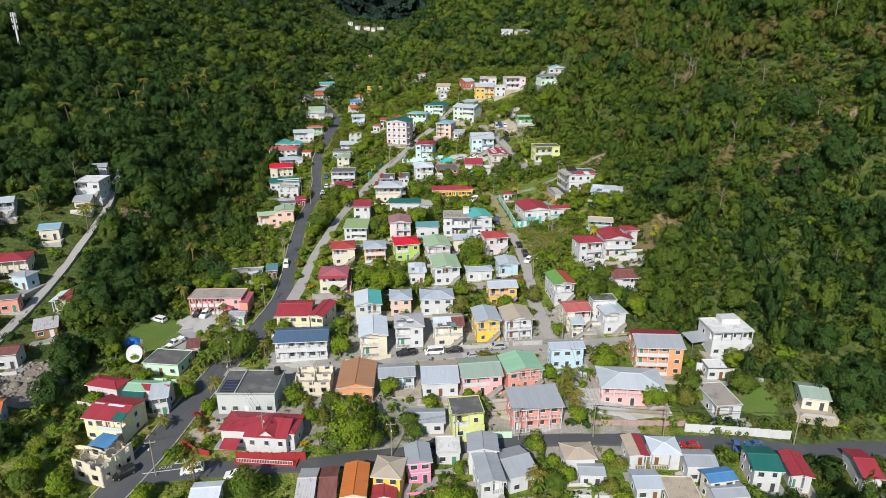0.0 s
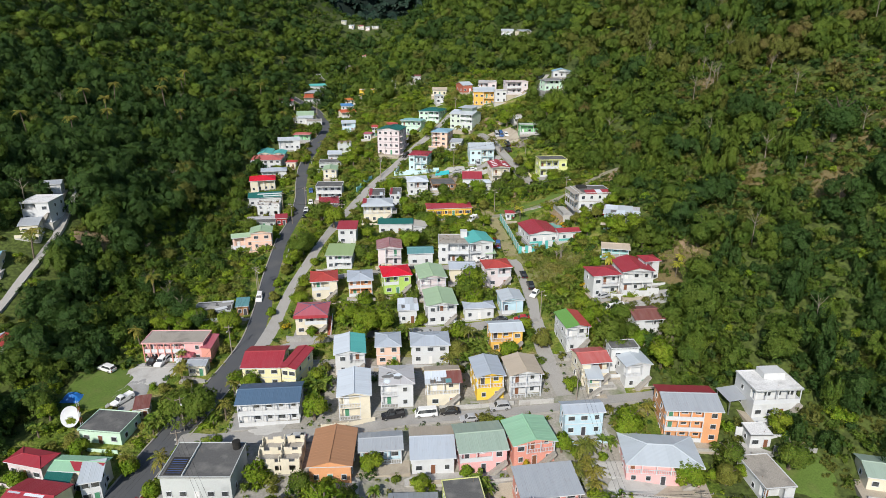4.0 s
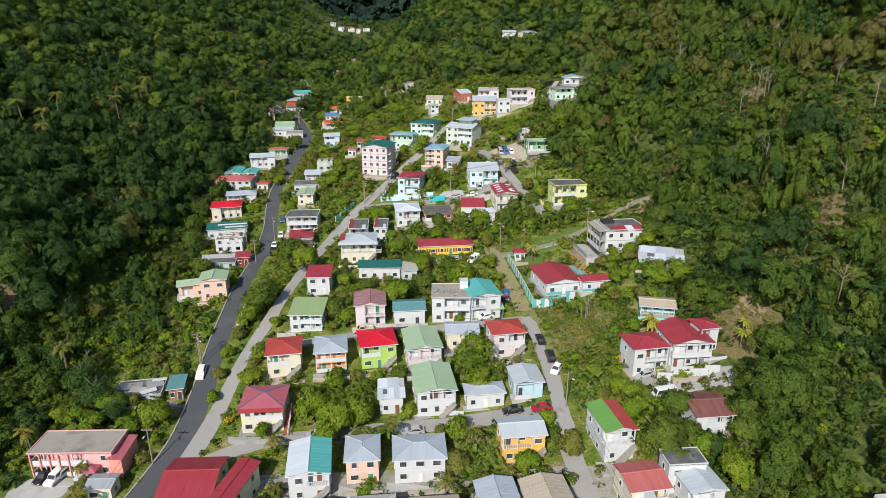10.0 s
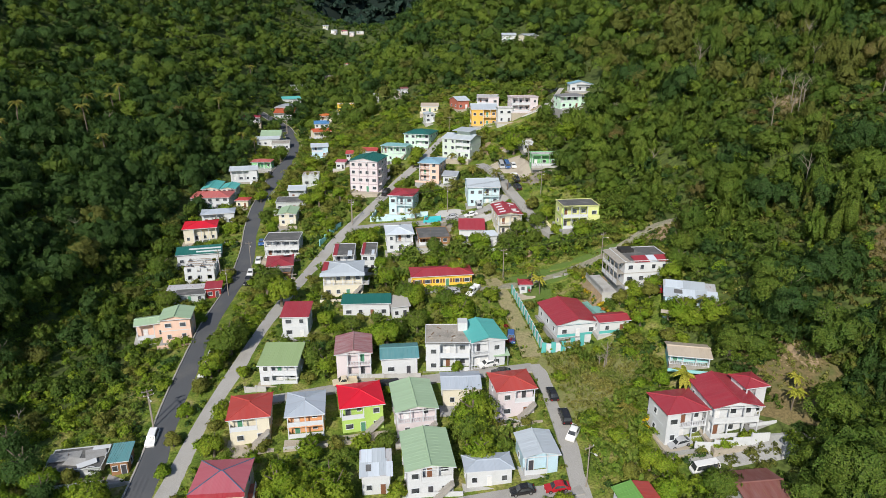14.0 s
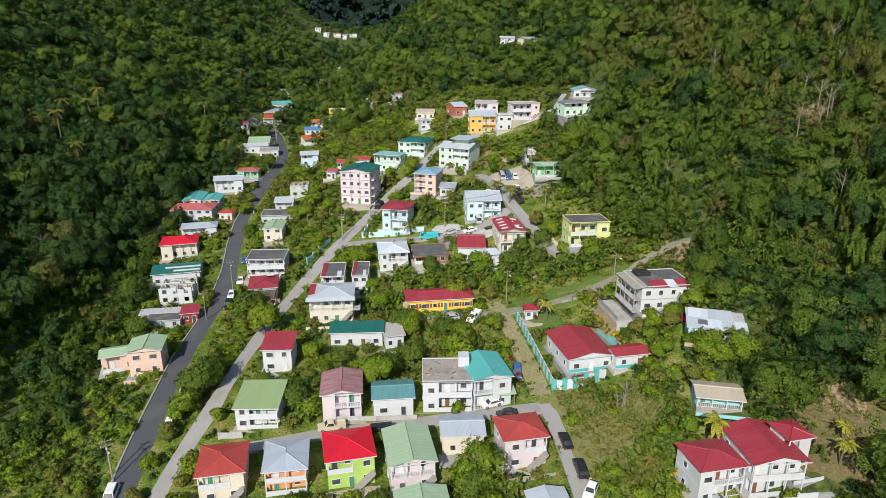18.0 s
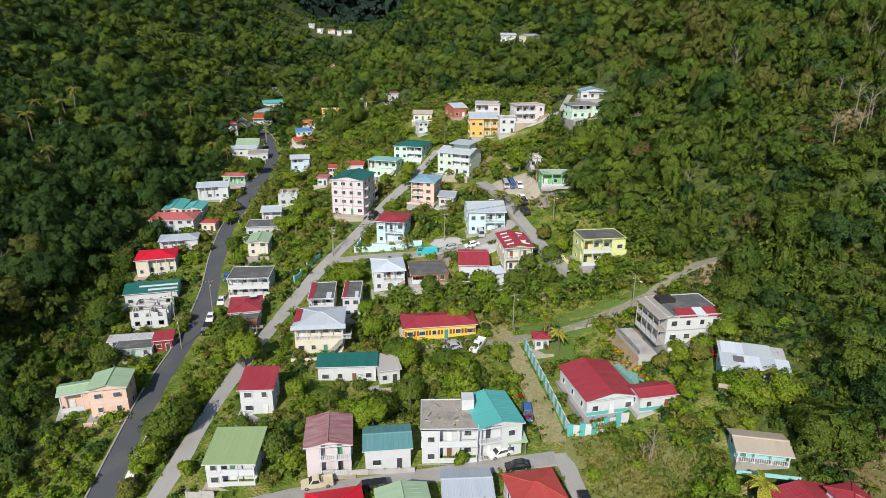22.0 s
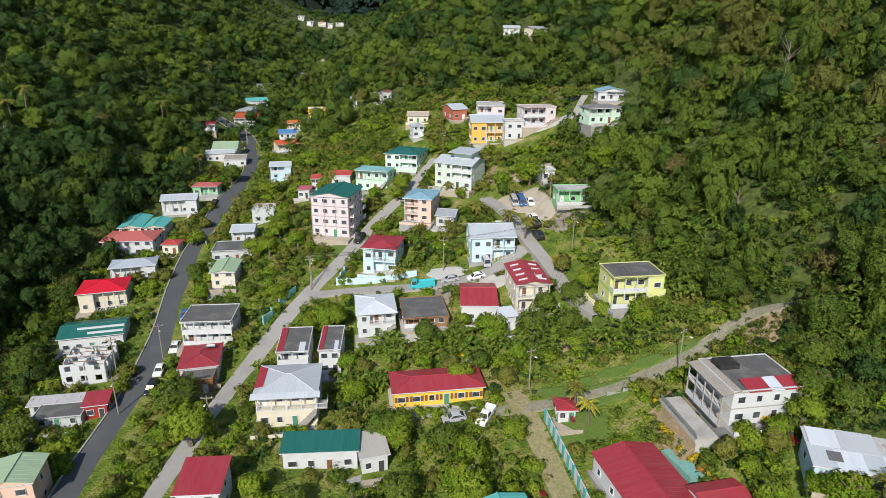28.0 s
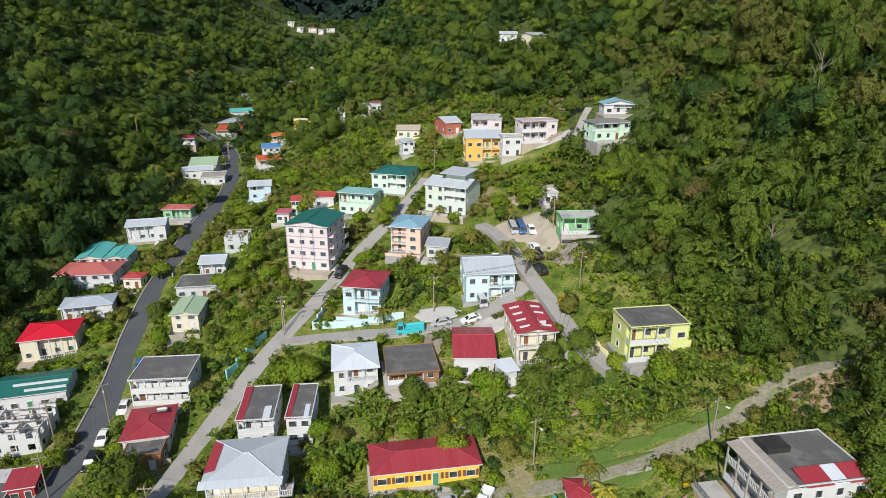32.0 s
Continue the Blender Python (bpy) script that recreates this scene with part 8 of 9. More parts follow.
tree(-53.6, 140.2, 0, 1.43, 3.1)
tree(-54.9, 176.2, 1, 1.35, 0.8)
tree(-42.5, 150.8, 4, 0.99, 3.1)
palm(28.8, 125.4, 0, 1.0)
palm(17.5, 98.8, 1, 1.1)
palm(-59.2, 126.2, 0, 0.9)
palm(-58.9, 113.5, 2, 0.9)
palm(29.3, 128.1, 1, 1.0)
palm(29.5, 120.4, 0, 0.9)
palm(49.0, 193.4, 4, 1.1)
palm(28.8, 238.5, 4, 0.9)
palm(37.3, 189.3, 0, 1.0)
palm(59.6, 212.6, 1, 0.9)
palm(-4.0, 288.2, 2, 1.0)
palm(15.8, 311.4, 0, 1.1)
palm(23.6, 300.8, 1, 1.2)
palm(23.0, 302.6, 0, 1.0)
palm(26.6, 296.5, 1, 1.1)
palm(-28.1, 345.8, 1, 1.4)
palm(9.1, 328.0, 2, 1.0)
palm(-82.4, 194.9, 1, 1.3)
palm(-32.0, 311.8, 0, 1.0)
palm(65.4, 186.8, 4, 0.8)
palm(67.6, 190.0, 4, 0.65)
palm(63.6, 192.8, 2, 0.7)
palm(36.7, 188.8, 2, 1.0)

# garden trees and shrubs filling the plots between the houses
placed = np.array([o.location[:2] for o in scene.objects if o.name.startswith("tree")])
X, Y = grid_points(-95, 80, 92, 420, 4.0)
m = (village(X, Y) > 0.5) & (rng.random(len(X)) < 0.8)
X, Y = X[m], Y[m]
m = clear_of(X, Y, 0.5, 1.0)
X, Y = X[m], Y[m]
free = np.array([np.min(np.hypot(placed[:, 0] - a, placed[:, 1] - b)) > 2.6 for a, b in zip(X, Y)])
X, Y = X[free], Y[free]
trees_left, bananas_left, palms_left, shrubs = 70, 40, 20, []
for x_, y_ in zip(X, Y):
    pick_ = rng.random()
    if pick_ < 0.33 and bananas_left:
        banana(x_, y_, int(rng.integers(4)), rng.uniform(0.8, 1.3))
        bananas_left -= 1
    elif pick_ < 0.36 and palms_left:
        palm(x_, y_, int(rng.integers(3)), rng.uniform(0.7, 1.1))
        palms_left -= 1
    elif pick_ < 0.62 and trees_left:
        tree(x_, y_, int(rng.choice([1, 3, 4, 5, 3])), rng.uniform(0.6, 1.0), rng.uniform(0, 6))
        trees_left -= 1
    else:
        shrubs.append((x_, y_, height(x_, y_) + 0.9))
pick = rng.random(len(shrubs))
shrubs = np.array(shrubs)
for k, say in enumerate(("fresh green", "mid green", "olive green")):
    j = (pick * 3).astype(int) == k
    sc = rng.uniform(1.3, 2.4, j.sum()) * np.where(shrubs[j][:, 1] > 300, 1.5, 1.0)
    scatter("garden_shrubs", f"{say} shrubs in the gardens between houses", NEAR_CROWNS, shrubs[j], np.stack([sc, sc, sc * 0.85], 1), (GARDEN_LEAF, FINE_LEAVES[1], FINE_LEAVES[2])[k], 90 + k)

# trees between the valley road and the lane, and in front of single houses
for k, (px, py, kk, sc) in enumerate(((-45.2, 216.8, 0, 1.25), (-44.6, 212.0, 1, 1.0), (-46.2, 205.5, 3, 0.9), (-46.6, 198.0, 5, 1.1), (-46.4, 190.5, 3, 0.85), (-45.8, 183.0, 5, 1.0), (-45.2, 224.0, 4, 0.9), (-43.0, 248.6, 0, 1.45),
                                      (-45.6, 230.5, 3, 0.9), (-42.6, 241.0, 5, 1.2), (-2.7, 239.5, 2, 0.8), (-24.5, 181.0, 4, 0.9), (-37.8, 187.0, 1, 0.95), (-38.5, 196.0, 4, 0.8), (26.6, 269.5, 0, 0.95), (33.2, 270.5, 0, 0.95),
                                      (40.5, 168.0, 4, 1.0), (47.0, 166.0, 0, 1.0), (19.5, 109.0, 1, 0.8), (55.5, 213.5, 4, 1.2))):
    tree(px, py, kk, sc, k * 1.9)
for k, (px, py, kk, sc) in enumerate(((23.9, 101.3, 1, 0.9), (33.7, 107.5, 5, 1.0), (32.1, 98.6, 3, 1.0), (3.9, 96.0, 4, 0.8), (19.0, 111.0, 4, 0.75), (38.4, 136.7, 1, 0.9), (59.0, 131.2, 0, 0.95), (72.1, 138.4, 4, 0.9),
                                      (47.0, 173.0, 0, 1.1), (40.1, 177.8, 4, 0.9), (49.8, 163.9, 1, 1.1), (54.0, 161.5, 4, 1.1), (58.0, 165.0, 0, 1.1), (60.0, 128.0, 5, 1.0), (22.5, 106.5, 5, 0.9))):
    tree(px, py, kk, sc, k * 2.3)
tree(53.2, 215.8, 1, 1.0, 0)
tree(57.1, 211.7, 4, 1.0, 0)
tree(52.0, 225.0, 3, 1.1, 1)
tree(60.8, 210.8, 2, 0.8, 4)
tree(47.6, 216.8, 4, 0.9, 4)
tree(-18.8, 112.5, 2, 1.15, 4)
tree(-24.8, 119.2, 0, 0.8, 2)
tree(-16.2, 116.2, 0, 0.8, 2)
tree(-41.6, 150.2, 4, 0.9, 0)
tree(-27.3, 152.6, 1, 0.8, 3)
palm(28.6, 126.5, 1, 1.2)
palm(25.9, 121.8, 1, 1.0)
palm(37.8, 137.7, 2, 0.9)
palm(27.2, 242.1, 1, 1.1)
palm(19.2, 294.6, 2, 1.0)
palm(26.6, 316.7, 0, 1.0)
palm(-27.3, 355.4, 0, 1.0)

for k, (px, py, kk, sc) in enumerate(((49.0, 226.5, 4, 0.9), (53.0, 226.0, 1, 0.95), (57.0, 227.5, 4, 1.1), (60.0, 231.0, 0, 1.0), (45.5, 226.0, 3, 1.0), (62.0, 236.0, 0, 1.1), (47.0, 222.0, 1, 0.8), (63.0, 226.0, 0, 1.0),
                                      (51.0, 209.5, 3, 0.9), (46.0, 198.0, 1, 0.8))):
    tree(px, py, kk, sc, k * 1.3)

# flowering shrubs
FLOWERS = {"yellow": leaf_mat("yellow_croton_leaves", (0.6, 0.43, 0.02), (0.42, 0.36, 0.03), 0.3, 0.8, 6.0), "red": leaf_mat("red_bougainvillea", (0.42, 0.02, 0.05), (0.25, 0.06, 0.03), 0.3, 0.8, 6.0),
           "orange": leaf_mat("orange_shrub_leaves", (0.45, 0.18, 0.03), (0.2, 0.18, 0.03), 0.3, 0.8, 6.0), "pink": leaf_mat("pink_blossom", (0.5, 0.18, 0.2), (0.2, 0.2, 0.06), 0.3, 0.8, 6.0)}
SHRUB_MESHES = {}


def flowering_shrub(x, y, colour, size):
    if colour not in SHRUB_MESHES:
        v, f, n_ = crown_cards(800, 7, 90, 0.2, 0.85)
        SHRUB_MESHES[colour] = (soft_normals(mesh_from("foliage", v, f, (FLOWERS[colour],)), n_), trunk_shape(70, 1.0, 0.09).mesh("stem", BARK))
    ob = new("flowering_shrub")
    ob.matrix_basis = Matrix.LocRotScale((x, y, height(x, y)), Euler((0, 0, x)), (size, size, size))
    tagged(ob, f"{colour} flowering garden shrub", "shrub", group="flowering shrubs")
    part("foliage", SHRUB_MESHES[colour][0], ob, pose(0, 0, 0.75))
    part("stem", SHRUB_MESHES[colour][1], ob)
    return ob


slab_ = new("patio_slab", Shape().box(-1.2, -3.3, -1.2, 1.2, 3.3, 0.0).mesh("patio_slab", node_mat("turquoise_floor_paint", (0.2, 0.42, 0.38), 0.7, 0.2, 0.4, 3, 0.2, dirt=0.5)))
slab_.matrix_basis = pose(39.7, 226.8, 8.0, rz=18)
tagged(slab_, "faded turquoise painted patio behind the house", "patio", kind="structure")
flowering_shrub(40.9, 228.9, "yellow", 1.3)
flowering_shrub(41.8, 225.3, "orange", 1.1)
for hx_, hy_, c_, k_ in ((39.3, 233.6, "yellow", 1.15), (40.4, 230.6, "yellow", 0.9), (41.4, 227.2, "yellow", 1.0), (42.4, 224.4, "yellow", 0.85), (43.0, 222.6, "orange", 0.7)):
    flowering_shrub(hx_, hy_, c_, k_)
for sx, sy, sc in ((50.4, 181.9, 0.6), (51.8, 182.0, 0.75), (53.2, 182.1, 0.6), (55.6, 182.6, 0.7), (57.2, 182.9, 0.65)):
    tree(sx, sy, 5, sc, sx)
palm(47.6, 181.0, 2, 0.55)
flowering_shrub(40.6, 190.0, "yellow", 1.2)
flowering_shrub(40.2, 188.2, "yellow", 0.9)
flowering_shrub(19.2, 219.0, "red", 1.2)
flowering_shrub(18.6, 225.5, "red", 0.9)
flowering_shrub(25.3, 243.0, "red", 1.4)
flowering_shrub(26.5, 240.0, "red", 1.0)
flowering_shrub(48.5, 230.9, "yellow", 1.2)
flowering_shrub(52.5, 229.9, "yellow", 1.3)
flowering_shrub(49.0, 229.9, "yellow", 1.0)
flowering_shrub(40.0, 232.3, "yellow", 1.2)
flowering_shrub(40.6, 239.5, "yellow", 1.0)
flowering_shrub(-40.0, 176.3, "yellow", 1.2)
flowering_shrub(-8.2, 172.2, "orange", 1.2)
flowering_shrub(-33.0, 173.1, "pink", 1.4)
flowering_shrub(-30.5, 172.6, "pink", 1.1)
flowering_shrub(-53.3, 117.9, "red", 1.1)
flowering_shrub(-50.0, 111.9, "orange", 1.2)
flowering_shrub(-50.1, 115.7, "yellow", 0.9)
flowering_shrub(-28.0, 107.7, "yellow", 1.0)
flowering_shrub(32.3, 284.8, "yellow", 1.5)
flowering_shrub(32.5, 282.4, "orange", 1.3)
flowering_shrub(9.3, 259.4, "yellow", 1.2)
flowering_shrub(-9.4, 294.9, "yellow", 1.0)
flowering_shrub(17.3, 127.7, "yellow", 1.2)


# ---- vehicles, poles, walls and yard things ----
CAR_PAINT = {n: node_mat("car_paint_" + n, c, 0.25, 0.03, 1, 3, 0.0, dirt=0.06, spec=0.6) for n, c in (
    ("white", (0.75, 0.75, 0.75)), ("silver", (0.42, 0.43, 0.45)), ("black", (0.02, 0.02, 0.022)), ("red", (0.42, 0.02, 0.03)), ("blue", (0.05, 0.12, 0.3)),
    ("turquoise", (0.05, 0.45, 0.5)), ("cream", (0.6, 0.52, 0.38)))}
LAMP_GLASS = node_mat("lamp_glass", (0.7, 0.7, 0.66), 0.15, 0.05)
TAIL_GLASS = node_mat("tail_lamp", (0.4, 0.02, 0.02), 0.2, 0.05)
CAR_FORMS = {  # length, width, bonnet height, roof height, then stations of the cabin from the nose
    "car": (4.2, 1.7, 0.85, 1.42, 1.05, 1.75, 3.15, 3.85), "suv": (4.4, 1.78, 1.0, 1.68, 1.05, 1.6, 4.0, 4.3),
    "van": (4.8, 1.75, 1.05, 1.95, 0.25, 0.8, 4.65, 4.75), "pickup": (5.0, 1.78, 1.0, 1.7, 1.2, 1.75, 2.85, 3.1), "truck": (5.8, 2.0, 1.2, 2.2, 0.15, 0.5, 1.7, 1.8)}


def car_meshes(kind, colour):
    L, W, hb, hr, a, b, c, d = CAR_FORMS[kind]
    w = W / 2

    def side_profile(pts, half, taper_from, name, mat, inset=0.0):
        n = len(pts)
        vs = []
        for sgn in (-1, 1):
            for px, pz in pts:
                t = 0.0 if pz <= taper_from else (pz - taper_from) / max(0.01, hr - taper_from)
                vs.append((px - L / 2, sgn * (half - 0.18 * t - inset), pz))
        fs = [tuple(range(n))[::-1], tuple(range(n, 2 * n))] + [(i, (i + 1) % n, n + (i + 1) % n, n + i) for i in range(n)]
        return mesh_from(name, vs, fs, (mat,))
    paint = CAR_PAINT[colour]
    tailz = hb if kind in ("pickup", "truck") else hb * 1.02
    body = side_profile([(0.0, 0.32), (0.0, hb * 0.72), (0.18, hb * 0.86), (a, hb), (d, tailz), (L - 0.06, tailz * 0.97), (L, hb * 0.7), (L, 0.34), (L * 0.5, 0.26)], w, hr, "body", paint)
    cabin = side_profile([(a, hb - 0.02), (b, hr - 0.06), (b + 0.3, hr), (c - 0.2, hr), (c, hr - 0.06), (d, hb - 0.02)], w - 0.04, hb, "cabin", paint)
    sides = []
    for sgn in (-1, 1):
        glass = Shape()
        glass.quad_set([(a + 0.28 - L / 2, sgn * (w - 0.03), hb + 0.06), (d - 0.2 - L / 2, sgn * (w - 0.03), hb + 0.06), (c - 0.12 - L / 2, sgn * (w - 0.16), hr - 0.14), (b + 0.14 - L / 2, sgn * (w - 0.16), hr - 0.14)],
                       [(0, 1, 2, 3) if sgn > 0 else (3, 2, 1, 0)])
        sides.append(glass.mesh("side_glass", GLASS))
    e = 0.02
    front = Shape().quad_set([(a + 0.05 - L / 2 - e, -w + 0.12, hb + 0.05), (a + 0.05 - L / 2 - e, w - 0.12, hb + 0.05), (b - 0.03 - L / 2 - e, w - 0.26, hr - 0.1), (b - 0.03 - L / 2 - e, -w + 0.26, hr - 0.1)], [(0, 3, 2, 1)]).mesh("windscreen", GLASS)
    rear = Shape().quad_set([(d - 0.03 - L / 2 + e, -w + 0.12, hb + 0.08), (d - 0.03 - L / 2 + e, w - 0.12, hb + 0.08), (c + 0.02 - L / 2 + e, w - 0.26, hr - 0.1), (c + 0.02 - L / 2 + e, -w + 0.26, hr - 0.1)], [(0, 1, 2, 3)]).mesh("rear_window", GLASS)
    return body, cabin, *sides, front, rear


def vehicle(kind, colour, x, y, turn):
    L, W, hb, hr = CAR_FORMS[kind][:4]
    z = height(x, y) + 0.14
    on = [(np.min(np.hypot(l[:, 0] - x, l[:, 1] - y)), wd) for l, wd in ROAD_LINES]
    near = min(on, key=lambda q: q[0] - q[1] / 2)
    ca, sa = math.cos(radians(turn)), math.sin(radians(turn))
    pitch = math.degrees(math.atan2(height(x + ca * 1.5, y + sa * 1.5) - height(x - ca * 1.5, y - sa * 1.5), 3.0))
    ob = new({"car": "car", "suv": "suv", "van": "van", "pickup": "pickup_truck", "truck": "truck"}[kind])
    # the nose points along -x of the form
    ob.matrix_basis = pose(x, y, z + (0.06 if near[0] < near[1] / 2 else 0.0), 0, -pitch, turn)
    tagged(ob, f"{colour} {dict(suv='sport utility car', pickup='pickup truck', truck='flatbed truck').get(kind, kind)} parked in the open", "car" if kind in ("car", "suv") else kind, group="parked vehicles")
    meshes = shared(("car", kind, colour), lambda: car_meshes(kind, colour))
    for n, me in zip(("body", "cabin", "side_glass", "side_glass", "windscreen", "rear_window"), meshes):
        part(n, me, ob)
    tyre = shared("tyre", lambda: Shape().bar((0, -0.1, 0), (0, 0.1, 0), 0.32, 14).mesh("tyre", RUBBER))
    rim = shared("rim", lambda: Shape().bar((0, -0.11, 0), (0, 0.11, 0), 0.19, 10).mesh("rim", STEEL))
    for px in (-L / 2 + 0.8, L / 2 - 0.85):
        for py in (-W / 2 + 0.09, W / 2 - 0.09):
            t = part("wheel", tyre, ob, pose(px, py, 0.32))
            part("rim", rim, t)
    lamp = shared("lamp", lambda: Shape().box(-0.03, -0.16, -0.07, 0.03, 0.16, 0.07).mesh("headlight", LAMP_GLASS))
    tail = shared("tail", lambda: Shape().box(-0.03, -0.12, -0.1, 0.03, 0.12, 0.1).mesh("tail_light", TAIL_GLASS))
    for py in (-W / 2 + 0.25, W / 2 - 0.25):
        part("headlight", lamp, ob, pose(-L / 2, py, hb * 0.66))
        part("tail_light", tail, ob, pose(L / 2, py, hb * 0.72))
    if kind in ("pickup", "truck"):
        dd = CAR_FORMS[kind][7] - L / 2 + 0.1
        bed = Shape()
        hi = hb + (0.45 if kind == "truck" else 0.22)
        for q in ((dd, -W / 2, L / 2, -W / 2 + 0.08), (dd, W / 2 - 0.08, L / 2, W / 2), (L / 2 - 0.08, -W / 2 + 0.08, L / 2, W / 2 - 0.08), (dd, -W / 2 + 0.08, dd + 0.08, W / 2 - 0.08)):
            bed.box(q[0], q[1], hb - 0.1, q[2], q[3], hi)
        part("load_bed", bed.mesh("load_bed", CAR_PAINT[colour]), ob)
    return ob


POLES = []


POLE_WOOD = node_mat("weathered_pole_wood", (0.3, 0.26, 0.22), 0.9, 0.2, 1.5, 10, 0.3)


def street_pole(x, y, high=8.2):
    z = height(x, y)
    ob = new("utility_pole")
    ob.matrix_basis = pose(x, y, z - 0.3, 0, 0, (x * 7) % 40)
    tagged(ob, "weathered wooden utility pole with a crossarm", "pole", group="utility poles")
    part("shaft", shared("shaft", lambda: Shape().bar((0, 0, 0), (0, 0, 8.6), (0.13, 0.085), 8).mesh("shaft", POLE_WOOD)), ob)
    arm = part("crossarm", shared("arm", lambda: Shape().box(-1.0, -0.06, 8.0, 1.0, 0.06, 8.14).mesh("crossarm", POLE_WOOD)), ob)
    ins = shared("insulator", lambda: Shape().bar((0, 0, 8.14), (0, 0, 8.34), (0.05, 0.03), 6).mesh("insulator", TRIM))
    for px in (-0.85, 0.0, 0.85):
        part("insulator", ins, arm, pose(px, 0, 0))
    lamp = part("lamp_arm", shared("lamp_arm", lambda: Shape().bar((0, 0, 7.2), (0, -1.3, 7.6), 0.035, 6).mesh("lamp_arm", STEEL)), ob)
    part("lamp_head", shared("lamp_head", lambda: Shape().box(-0.12, -1.75, 7.52, 0.12, -1.2, 7.66).mesh("lamp_head", LAMP_GLASS)), lamp)
    POLES.append((x, y, z + 7.9))
    return ob


def boundary_wall(pts, high, mat, label):
    """A wall in panels between piers, stepping down with the ground."""
    ob = new("boundary_wall")
    ob.matrix_basis = pose(pts[0][0], pts[0][1], height(*pts[0]))
    tagged(ob, label, "wall", kind="")
    striped = "stripes" in label
    o = Vector((pts[0][0], pts[0][1], height(*pts[0])))
    for (ax, ay), (bx, by) in zip(pts, pts[1:]):
        length = math.hypot(bx - ax, by - ay)
        n = max(1, round(length / (2.2 if striped else 2.6)))
        turn = math.degrees(math.atan2(by - ay, bx - ax))
        for i in range(n):
            s0, s1 = i / n, (i + 1) / n
            mx, my = ax + (bx - ax) * (s0 + s1) / 2, ay + (by - ay) * (s0 + s1) / 2
            lo = min(height(ax + (bx - ax) * s0, ay + (by - ay) * s0), height(ax + (bx - ax) * s1, ay + (by - ay) * s1))
            hi = max(height(ax + (bx - ax) * s0, ay + (by - ay) * s0), height(ax + (bx - ax) * s1, ay + (by - ay) * s1))
            half = length / n / 2
            top = (lo + hi) / 2 + high
            me = Shape().box(-half + 0.1, -0.08, lo - 0.5 - top, half - 0.1, 0.08, 0).mesh("panel", mat)
            part("panel", me, ob, pose(mx - o.x, my - o.y, top - o.z, 0, 0, turn))
            px, py = ax + (bx - ax) * s0 - o.x, ay + (by - ay) * s0 - o.y
            pm = roof_of("turquoise") if striped else mat
            wide = 0.5 if striped else 0.16
            pier = Shape().box(-wide, -0.14, lo - 0.6 - top, wide, 0.14, 0.12).mesh("pier", pm)
            part("pier", pier, ob, pose(px, py, top - o.z, 0, 0, turn))
    return ob


def wire(a, b, sag, name="power_line"):
    pts = [Vector(a).lerp(Vector(b), k / 10) - Vector((0, 0, sag * 4 * (k / 10) * (1 - k / 10))) for k in range(11)]
    cu = bpy.data.curves.new(name, 'CURVE')
    cu.dimensions, cu.bevel_depth, cu.bevel_resolution = '3D', 0.018, 0
    sp = cu.splines.new('POLY')
    sp.points.add(10)
    for q, p in zip(sp.points, pts):
        q.co = (*p, 1)
    cu.materials.append(RUBBER)
    ob = new(name, cu)
    return tagged(ob, "thin black overhead power line", "wire", group="power lines")


def dish(x, y):
    z = height(x, y)
    ob = new("satellite_dish")
    ob.matrix_basis = pose(x, y, z)
    tagged(ob, "large white satellite dish on a steel stand", "dish")
    R, n, rings = 2.2, 28, 5
    vs, fs = [(0, 0, 0)], []
    for r in range(1, rings + 1):
        q = R * r / rings
        vs += [(q * math.cos(2 * math.pi * i / n), q * math.sin(2 * math.pi * i / n), 0.16 * q * q) for i in range(n)]
    fs += [(0, 1 + i, 1 + (i + 1) % n) for i in range(n)]
    for r in range(rings - 1):
        k = 1 + r * n
        fs += [(k + i, k + n + i, k + n + (i + 1) % n, k + (i + 1) % n) for i in range(n)]
    m = len(vs)
    vs += [(p[0], p[1], p[2] - 0.06) for p in vs]
    fs += [tuple(m + i for i in q[::-1]) for q in fs]
    part("reflector", mesh_from("reflector", vs, fs, (TRIM,), smooth=True), ob, pose(0, 0, 2.9, 62, 0, -8))
    feed = Shape().bar((0, 0, 0), (0, 0, 1.7), 0.04, 6)
    part("feed_arm", feed.mesh("feed_arm", STEEL), ob, pose(0, 0, 2.9, 62, 0, -8))
    part("stand", Shape().bar((0, 0.4, -0.3), (0, 0.3, 3.0), 0.2, 8).mesh("stand", STEEL), ob)


def lattice_mast(x, y, high, name="radio_mast"):
    ob = new(name)
    ob.matrix_basis = pose(x, y, height(x, y) - 0.2)
    tagged(ob, "red and white lattice radio mast", "mast")
    red, n = wall_of("redbrown"), max(4, int(high / 1.2))
    for k in range(n):
        s = Shape()
        z0, z1 = high * k / n, high * (k + 1) / n
        c = [(0.28 * math.cos(a), 0.28 * math.sin(a)) for a in (0.5, 2.6, 4.7)]
        for i in range(3):
            j = (i + 1) % 3
            s.bar((*c[i], z0), (*c[i], z1), 0.03)
            s.bar((*c[i], z0), (*c[j], z1), 0.02)
        part("section", s.mesh("section", red if k % 2 else TRIM), ob)


def dead_tree(x, y, high, k):
    s = trunk_shape(500 + k, high, 0.13, 7, 0.22)
    ob = new("dead_tree")
    ob.matrix_basis = pose(x, y, height(x, y) - 0.2, 0, 0, k * 50)
    tagged(ob, "bare pale grey dead tree on the wooded slope", "tree", group="dead trees")
    part("trunk", s.mesh("trunk", PALE_WOOD), ob)


PALE_WOOD = node_mat("bleached_wood", (0.25, 0.22, 0.175), 0.9, 0.2, 1, 8, 0.3)
dish(-76.5, 139.5)
